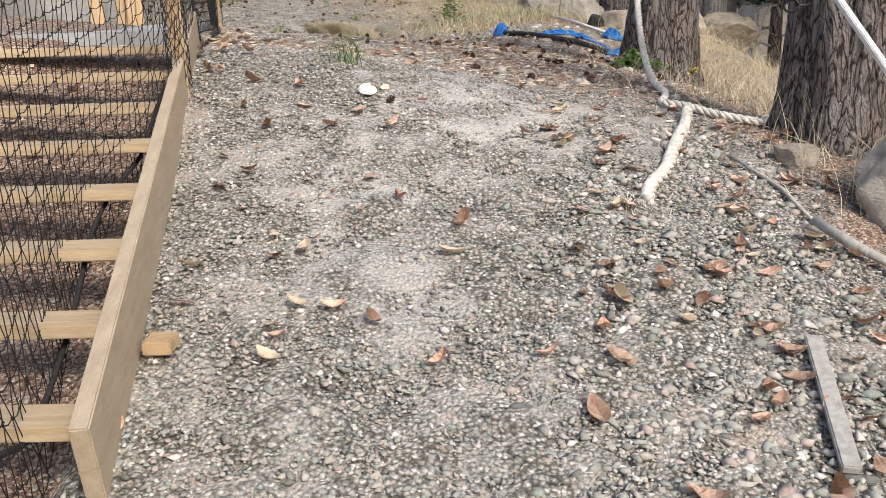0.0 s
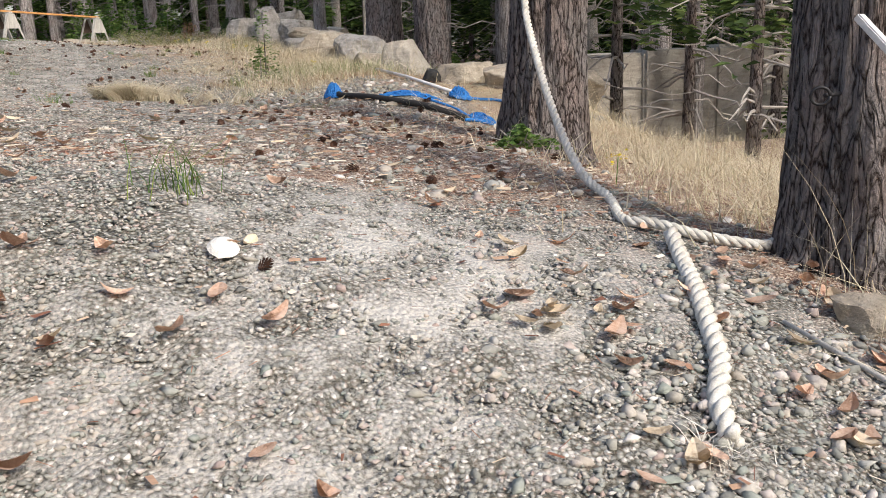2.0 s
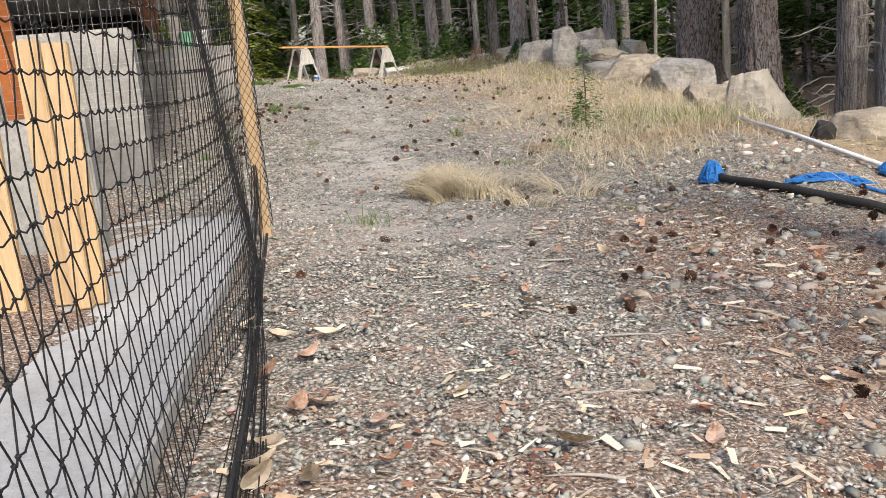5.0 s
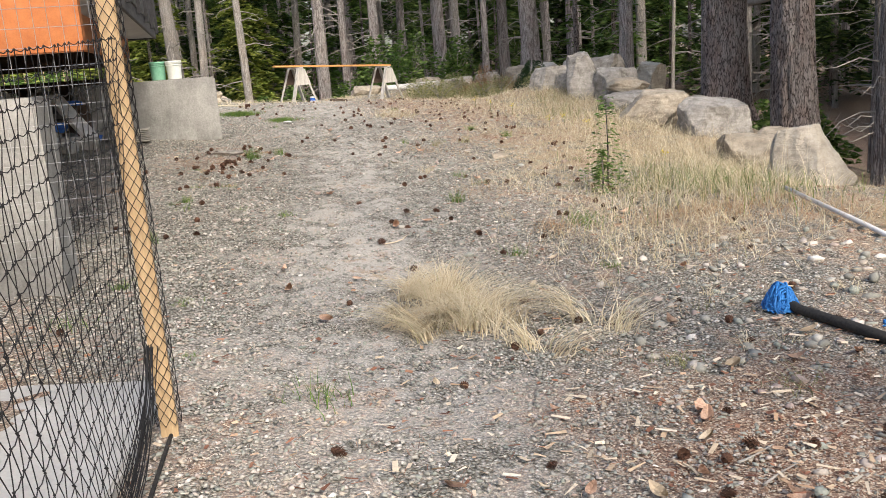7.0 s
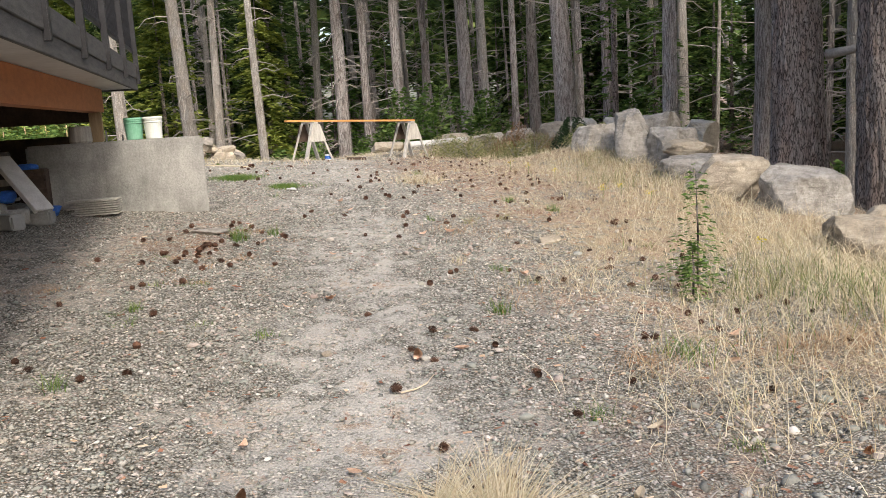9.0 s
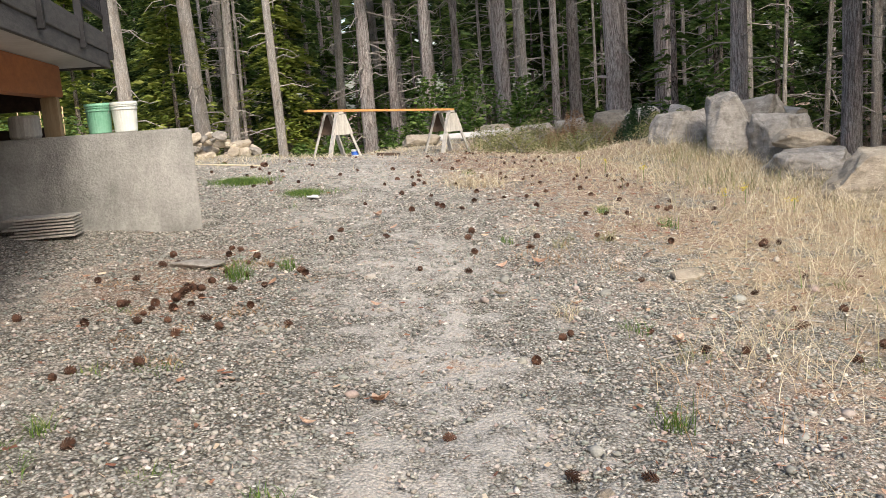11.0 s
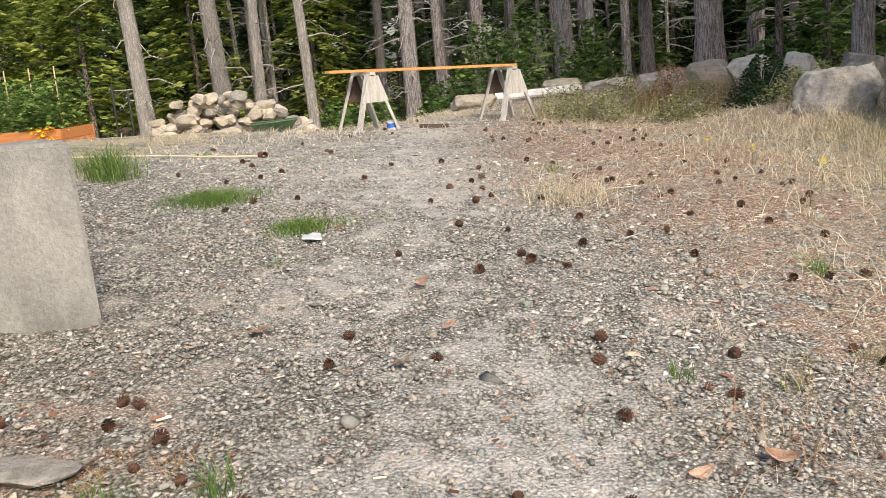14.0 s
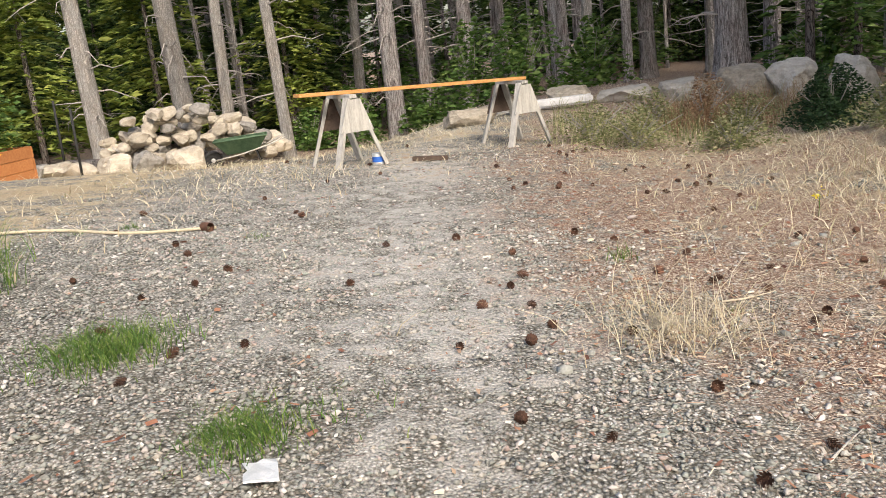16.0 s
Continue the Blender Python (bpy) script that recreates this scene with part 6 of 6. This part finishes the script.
# bank of dry grass and green tufts about the stacked rocks
P = [patch_xy(*q) for q in ((900, 0.4, 22.3, 0.5, 0.5), (700, -0.4, 23.4, 0.6, 0.5), (700, 1.0, 20.9, 0.6, 0.4), (500, 0.9, 19.0, 0.4, 0.4), (900, 1.5, 16.2, 0.4, 0.8))]
gx, gy = np.concatenate([p[0] for p in P]), np.concatenate([p[1] for p in P])
blades("dry_grass", gx, gy, 0.12 + 0.28 * rng.rand(len(gx)) ** 1.5, 1.1, 0.006, M_STRAW, "dry grass at the foot of the boulders", "grass", 9)
P = [patch_xy(*q) for q in ((260, 0.0, 22.9, 0.3, 0.3), (420, 0.7, 14.9, 0.4, 0.5), (200, 0.2, 20.6, 0.5, 0.5), (200, 1.4, 13.8, 0.3, 0.3))]
gx, gy = np.concatenate([p[0] for p in P]), np.concatenate([p[1] for p in P])
blades("green_grass", gx, gy, 0.12 + 0.26 * rng.rand(len(gx)), 0.6, 0.006, M_BROOM, "olive-green grass among the straw", "grass", 10)
CL = [patch_xy(130, cx, cy, 0.035, 0.05) for cx, cy in zip(-1.32 + 0.16 * rng.randn(16), 10.6 + 0.26 * rng.randn(16))] + [patch_xy(60, cx, cy, 0.05, 0.05) for cx, cy in zip(-0.8 + 0.3 * rng.randn(9), 10.35 + 0.3 * rng.randn(9))]
aims = np.concatenate([np.full(len(p[0]), q) for p, q in zip(CL, rng.uniform(0, 6.28, len(CL)))])
gx, gy = np.concatenate([p[0] for p in CL]), np.concatenate([p[1] for p in CL])
blades("flattened_tuft", gx, gy, 0.14 + 0.20 * rng.rand(len(gx)), 1.8, 0.0055, M_STRAW, "big pale tuft of dry grass lying flattened on the gravel", "grass", 12, "stuff", 4, None, 0.5, aims)
P = [patch_xy(*q) for q in ((900, 0.75, 13.3, 0.45, 0.18), (500, 1.6, 12.9, 0.4, 0.3), (160, -0.55, 13.0, 0.12, 0.12), (200, -1.9, 16.6, 0.3, 0.2), (160, -1.2, 14.3, 0.2, 0.3))]
gx, gy = np.concatenate([p[0] for p in P]), np.concatenate([p[1] for p in P])
blades("rusty_grass", gx, gy, 0.06 + 0.14 * rng.rand(len(gx)), 1.7, 0.004, M_RUSTGRASS, "matted orange-brown dead grass", "grass", 13)
P = [patch_xy(*q) for q in ((260, -0.85, 15.05, 0.22, 0.30), (200, -0.5, 16.2, 0.3, 0.3), (260, -2.82, 19.9, 0.16, 0.16), (220, 0.1, 17.4, 0.4, 0.5), (200, -0.9, 18.2, 0.4, 0.4))]
gx, gy = np.concatenate([p[0] for p in P]), np.concatenate([p[1] for p in P])
blades("pale_straw", gx, gy, 0.10 + 0.22 * rng.rand(len(gx)), 1.6, 0.004, M_STRAW, "wispy tufts of pale straw in the gravel", "grass", 14)
# thin seeding stalks
gx, gy = np.concatenate([1.5 + 0.5 * rng.rand(26), 0.9 + 1.2 * rng.rand(60), 2.3 + 1.4 * rng.rand(90)]), np.concatenate([3.3 + 1.0 * rng.rand(26), 13.5 + 4 * rng.rand(60), 4.6 + 4.5 * rng.rand(90)])
blades("grass_stalks", gx, gy, 0.4 + 0.45 * rng.rand(len(gx)), 0.55, 0.004, M_STRAW, "thin dry seeding grass stalks", "grass", 6, "stuff", 5)


def litter_strips(name, n, box4, seed, lw=(0.05, 0.0022), weight=0, mat=M_LITTER):
    r = np.random.RandomState(seed)
    x, y = r.uniform(box4[0], box4[1], n), r.uniform(box4[2], box4[3], n)
    k = (r.rand(n) < cover(x, y)[:, weight] * 1.3) & off_slab(x, y)
    x, y = x[k], y[k]
    n = len(x)
    L = lw[0] * r.uniform(0.4, 1.3, n)
    v = np.array([[-0.5, -0.5, 0], [-0.5, 0.5, 0], [0.5, 0.5, 0], [0.5, -0.5, 0]])[None] * np.stack([L, lw[1] * r.uniform(0.6, 1.6, n), np.ones(n)], -1)[:, None]
    v[:, 2:, 1] *= r.uniform(0.3, 1.0, (n, 1))
    v = np.einsum('nij,nkj->nki', rot_z(r.uniform(0, 6.28, n)) @ rot_x(r.normal(0, 0.3, n)), v)
    v += np.stack([x, y, gz(x, y) + 0.010 + 0.02 * r.rand(n)], -1)[:, None]
    soup(name, v, [[0, 1, 2, 3]], mat, "fallen brown needles and bark shreds", "needle litter")


litter_strips("needle_litter", 90000, (-6, 3, 3, 27), 3)
litter_strips("bark_shreds", 26000, (-6, 3, 3, 27), 4, (0.04, 0.013))
litter_strips("lying_straw", 16000, (-6, 3, 5, 27), 8, (0.20, 0.0028), 1, M_STRAW)
litter_strips("wood_chips", 900, (-1.6, 2.2, 4.9, 10.5), 7, (0.075, 0.015), 0, M_CHIP)


def cone_mesh():
    """An open cone: rings of pointed scales round a core."""
    vs, fs = [], []
    rows, per = 7, 9
    for i in range(rows):
        t = i / (rows - 1)
        z, rr = -0.030 + 0.062 * t, 0.024 * math.sin(math.pi * (0.16 + 0.76 * t)) + 0.004
        for k in range(per):
            a = 2 * math.pi * (k + 0.5 * (i % 2)) / per
            w = 2 * math.pi / per * 0.46
            o = len(vs)
            for aa, r2, zz in ((a - w, rr * 0.45, z - 0.006), (a + w, rr * 0.45, z - 0.006), (a + w * 0.7, rr, z + 0.004), (a, rr * 1.22, z + 0.010), (a - w * 0.7, rr, z + 0.004)):
                vs.append((zz, r2 * math.cos(aa), r2 * math.sin(aa)))
            fs.append((o, o + 1, o + 2, o + 3, o + 4))
    return vs, fs


v, f = cone_mesh()
first = tagged(link("pine_cone", v, f, M_CONE, None, "", pose(-1.953, 12.404, gzf(-1.953, 12.404) + 0.022, 0, 10, 40)), "open brown pine cone lying on the gravel", "pine cone", "pine cones")
CONES = [(-2.73, 19.34), (-2.69, 18.66), (-5.29, 20.41), (-3.55, 20.77), (-4.67, 19.54), (-1.51, 17.27), (-3.63, 16.9), (-3.2, 18.1), (-0.25, 4.1)]
rnd = random.Random(44)
for i in range(290):
    y = rnd.uniform(7.0, 28) if i % 5 else rnd.uniform(12, 22)
    x = float(path_x(y)) + (rnd.uniform(0.3, 3.2) if i % 4 else rnd.uniform(-2.0, 1.0))
    if i % 9 == 0:
        y = rnd.uniform(5.5, 9.5)
        x = rnd.uniform(-0.3, 1.5)
    if i % 7 == 3:
        x, y = rnd.gauss(-4.15, 0.3), rnd.gauss(15.3, 0.8)
    if x < 1.9 and bool(off_slab(np.array(x), np.array(y))):
        CONES.append((x, y))
for x, y in CONES:
    copy_thing(first, pose(x, y, gzf(x, y) + 0.020, rnd.uniform(0, 360), rnd.uniform(-25, 25), rnd.uniform(0, 360)) @ Matrix.Scale(rnd.uniform(0.58, 0.92), 4))


def leaf_mesh(seed):
    """A curled, pointed leaf with thickness and a midrib fold."""
    rn = random.Random(seed)
    bm = bmesh.new()
    n = 7
    cup, curl = rn.uniform(0.1, 0.5), rn.uniform(-0.3, 0.5)
    rows = []
    for i in range(n):
        t = i / (n - 1)
        w = 0.021 * math.sin(math.pi * (0.04 + 0.92 * t)) ** 0.8 * (1.15 - 0.35 * t)
        x = 0.075 * (t - 0.5)
        z = curl * 0.05 * (2 * t - 1) ** 2
        rows.append([bm.verts.new((x, s * w, z + cup * abs(s) * w + rn.uniform(-0.001, 0.001))) for s in (-1, -0.5, 0, 0.5, 1)])
    for a, b in zip(rows, rows[1:]):
        for k in range(4):
            bm.faces.new((a[k], a[k + 1], b[k + 1], b[k]))
    bmesh.ops.solidify(bm, geom=bm.faces[:], thickness=0.0012)
    return bm


LK = []
for i in range(4):
    q = (0.62, 3.43) if i == 0 else ((1.19, 3.40), (-0.17, 3.29), (1.73, 3.90))[i - 1]
    LK.append(tagged(part("dry_leaf", leaf_mesh(i), M_LEAFPALE if i == 0 else M_LEAF, None, "", on_ground(*q, 60 * i, 0.022)), "curled pale tan dead leaf on the gravel" if i == 0 else "curled pinkish-brown dead leaf on the gravel", "leaf", "dead leaves"))
rnd = random.Random(55)
for i in range(270):
    if i < 120:
        x, y = rnd.uniform(0.45, 1.75), rnd.uniform(1.7, 4.6)
    elif i < 160:
        x, y = rnd.uniform(-0.9, 0.6), rnd.uniform(1.9, 4.2)
    elif i < 230:
        x, y = rnd.uniform(-1.4, 1.5), rnd.uniform(4.8, 9.5)
    else:
        y = rnd.uniform(9.5, 18)
        x = float(path_x(y)) + rnd.uniform(-1.0, 2.6)
    if bool(off_slab(np.array(x), np.array(y))):
        copy_thing(LK[(i * 7) % 4], pose(x, y, gzf(x, y) + 0.024, rnd.uniform(-20, 20), rnd.uniform(-20, 20), rnd.uniform(0, 360)) @ Matrix.Scale(rnd.uniform(0.7, 1.5), 4))
# leaves under the steps and by the net
for i in range(34):
    x, y = rnd.uniform(-2.0, -0.95), rnd.uniform(1.7, 4.6)
    if i > 20:
        x, y = rnd.uniform(-1.5, -1.0), rnd.uniform(4.2, 6.5)
        if not bool(off_slab(np.array(x), np.array(y))):
            continue
    copy_thing(LK[i % 4], pose(x, y, gzf(x, y) + 0.026, rnd.uniform(-20, 20), rnd.uniform(-20, 20), rnd.uniform(0, 360)) @ Matrix.Scale(rnd.uniform(0.8, 1.4), 4))

for i in range(26):
    y = rnd.uniform(4.5, 7.2)
    x = float(np.interp(y, [4.5, 7.2], [-1.40, -1.93])) + rnd.uniform(0.0, 0.38)
    copy_thing(LK[0 if i % 3 else 1], pose(x, y, gzf(x, y) + 0.028, rnd.uniform(-20, 20), rnd.uniform(-20, 20), rnd.uniform(0, 360)) @ Matrix.Scale(rnd.uniform(0.8, 1.35), 4))
sh = lathe([(0.001, 0.030), (0.02, 0.028), (0.036, 0.018), (0.046, 0.004), (0.043, 0.002), (0.032, 0.014), (0.016, 0.023), (0.001, 0.025)], 20)
tagged(part("clam_shell", sh, M_SHELL, None, "", pose(-0.362, 4.17, gzf(-0.362, 4.17) + 0.015, 25, 10, 0)), "white clam shell on the gravel", "shell")
bmv = rock_mesh(0.03, 0.025, 0.02, 9, 2)
tagged(part("tan_stone", bmv, M_LEAFPALE, None, "", on_ground(-0.285, 4.25, 0, 0.015)), "pale tan stone beside the shell", "stone")
for i, (x, y, s) in enumerate([(-1.76, 13.37, 0.05), (-1.06, 16.38, 0.14), (-0.78, 14.95, 0.06), (-0.02, 6.72, 0.05), (-0.5, 6.65, 0.05), (0.7, 7.9, 0.09), (-2.45, 12.9, 0.05), (-2.85, 20.05, 0.13), (-3.3, 17.3, 0.035), (1.1, 9.8, 0.1), (0.95, 8.3, 0.07), (-3.56, 17.87, 0.035), (0.52, 7.52, 0.10), (-0.68, 15.53, 0.10)]):
    bmv = rock_mesh(s, s * 0.75, s * 0.42, 300 + i, 2)
    tagged(part("loose_stone", bmv, M_ROCK, None, "", on_ground(x, y, 40 * i, s * 0.04)), "loose pale stone bedded in the gravel", "stone", "loose stones")


def tuft(x, y, n, w, h, mat, label, seed, group, wd=0.005, lean=0.7):
    r = np.random.RandomState(seed)
    ob = blades("grass_tuft", w * r.randn(n), w * r.randn(n), h * (0.5 + 0.6 * r.rand(n)), lean, wd, mat, label, "grass tuft", seed, "stuff", 3, np.zeros(n))
    ob.matrix_basis = on_ground(x, y)
    ob["group"] = group


for i, (x, y, n, w, h) in enumerate([(-1.46, 13.97, 70, 0.04, 0.16), (-3.98, 15.8, 110, 0.05, 0.2), (-3.72, 16.05, 60, 0.04, 0.13), (-1.5, 15.2, 50, 0.04, 0.12), (-1.0, 17.9, 70, 0.04, 0.14), (-2.3, 17.0, 40, 0.03, 0.1), (-0.2, 11.9, 60, 0.05, 0.1), (-0.9, 12.2, 50, 0.06, 0.12), (-2.9, 13.1, 40, 0.04, 0.1), (-1.5, 18.4, 60, 0.04, 0.13), (-3.0, 21.2, 50, 0.05, 0.12), (-0.3, 13.2, 80, 0.10, 0.22)]):
    tuft(x, y, n, w, h, M_GREENGRASS, "small green grass tuft growing in the gravel", 400 + i, "green tufts")
for i, (x, y, n, wx, h) in enumerate([(-5.30, 19.45, 1700, 0.15, 0.10), (-4.42, 18.78, 1000, 0.10, 0.09), (-4.25, 18.95, 200, 0.14, 0.05), (-6.48, 20.2, 380, 0.12, 0.40), (-6.85, 20.7, 240, 0.14, 0.36)]):
    tuft(x, y, n, wx, h, M_GREENGRASS, "patch of fresh green grass beside the drive", 430 + i, "green patches", 0.005, 0.9)
tagged(part("flat_stone", rock_mesh(0.20, 0.11, 0.04, 341, 3), M_ROCKGREY, None, "", on_ground(-4.36, 16.03, 12, 0.02)), "flat grey stone among cones by the wall", "stone")
rnd = random.Random(63)
for i in range(46):
    y = rnd.uniform(9.5, 22)
    x = float(path_x(y)) + (rnd.uniform(0.7, 3.0) if i % 3 else rnd.uniform(-2.2, -0.8))
    if bool(off_slab(np.array(x), np.array(y))):
        tuft(x, y, rnd.randint(18, 60), rnd.uniform(0.02, 0.07), rnd.uniform(0.05, 0.14), (M_GREENGRASS, M_BROOM, M_STRAW)[i % 3], ("small green grass tuft growing in the gravel", "small olive weed growing in the gravel", "small dry straw tuft in the gravel")[i % 3], 500 + i, "small tufts", 0.004, rnd.uniform(0.7, 1.5))
for i in range(18):
    x, y = rnd.gauss(-4.1, 0.45), rnd.gauss(15.3, 0.9)
    if bool(off_slab(np.array(x), np.array(y))):
        tuft(x, y, 70, 0.05, 0.045, M_RUSTGRASS if i % 3 else M_RUSTBUSH, "low rust-red moss and needles in the gravel", 560 + i, "rusty moss", 0.006, 1.6)
tuft(-0.5, 4.62, 60, 0.06, 0.30, M_GREENGRASS, "sparse green weed sprouting in the gravel", 450, "weeds", 0.004, 1.3)
tuft(-1.75, 9.2, 60, 0.07, 0.14, M_GREENGRASS, "green grass at the foot of a post", 451, "weeds", 0.005, 0.8)
for i, (x, y) in enumerate([(-0.35, 18.9), (-0.1, 19.2), (0.2, 18.6), (-0.9, 21.0), (-1.6, 22.4), (0.9, 16.2), (-1.3, 21.8), (1.7, 6.1)]):
    v = leaf_cloud(26, rng, lambda n: np.stack([0.03 * rng.randn(n), 0.03 * rng.randn(n), 0.16 + 0.02 * rng.randn(n)], -1), 0.022)
    fl = thing("yellow_flower", on_ground(x, y), "small yellow wildflower on a thin stem", "flower", "yellow flowers")
    o = soup("bloom", v, LEAF_F, M_YELLOW, "", "")
    o.parent = fl
    o["kind"] = "stuff"
    tubes("stem", [([(0, 0, -0.02), (0.01, 0, 0.16)], 0.003)], M_GREENGRASS, fl, "", None, 5)
# crumpled paper by the green patch
bm = box(0.10, 0.13, 0.006, 0.001)
bmesh.ops.subdivide_edges(bm, edges=bm.edges[:], cuts=2)
for q in bm.verts:
    q.co += 0.02 * Vector(noise.noise_vector(q.co * 22))
tagged(part("paper_scrap", bm, M_CAN, None, "", on_ground(-4.23, 18.52, 20, 0.03)), "crumpled white paper scrap on the gravel", "paper")
tin = thing("rusty_can", on_ground(-5.84, 21.84, 60), "rusty tin can lying on its side", "can")
part("can_body", lathe([(0.03, -0.04), (0.034, -0.04), (0.034, 0.04), (0.03, 0.04), (0.029, -0.03)], 16), M_CONE, tin, "", pose(0, 0, 0.034, 90, 0, 0))

rnd = random.Random(81)
for i in range(34):
    y = rnd.uniform(5.3, 9.5) if i < 20 else rnd.uniform(9.5, 22)
    x = rnd.uniform(-0.9, 1.5) if i < 20 else float(path_x(y)) + rnd.uniform(0.2, 2.6)
    a, L = rnd.uniform(0, 3.14), rnd.uniform(0.10, 0.34)
    k1, k2 = rnd.uniform(-0.04, 0.04), rnd.uniform(-0.03, 0.03)
    pts = [gp(x + L * math.cos(a) * q - k1 * math.sin(a) * (1 - 4 * q * q), y + L * math.sin(a) * q + k2 * (1 - 4 * q * q), 0.014) for q in (-0.5, -0.2, 0.1, 0.5)]
    tagged(tubes("twig", [(pts, [0.006, 0.005, 0.004, 0.002])], (M_GREYWOOD, M_LEAFPALE, M_TWIG)[i % 3], None, "", None, 6), "thin pale dead twig lying on the gravel", "twig", "fallen twigs")

# ---- gravel stones ----
scatter_pebbles("gravel", 60000, 0.6, 5.2, 2.0, 0.004, 0.0125, 1, 0.15)
scatter_pebbles("gravel", 2600, 0.8, 4.4, 0.8, 0.013, 0.027, 5, 0.95)
scatter_pebbles("gravel", 600, 0.8, 4.2, 1.0, 0.012, 0.022, 6, 0.0)
scatter_pebbles("gravel", 52000, 5.0, 11.0, 2.8, 0.0045, 0.015, 2)
scatter_pebbles("gravel", 88000, 11.0, 22.0, 3.2, 0.005, 0.0165, 3)
scatter_pebbles("gravel", 14000, 21.5, 27.0, 3.4, 0.006, 0.018, 4)
scatter_pebbles("loose_stones", 900, 5.2, 12.5, 1.5, 0.016, 0.042, 7, 0.9, True)
scatter_pebbles("loose_stones", 600, 12.0, 24.0, 2.6, 0.015, 0.038, 8, -1.0, True)
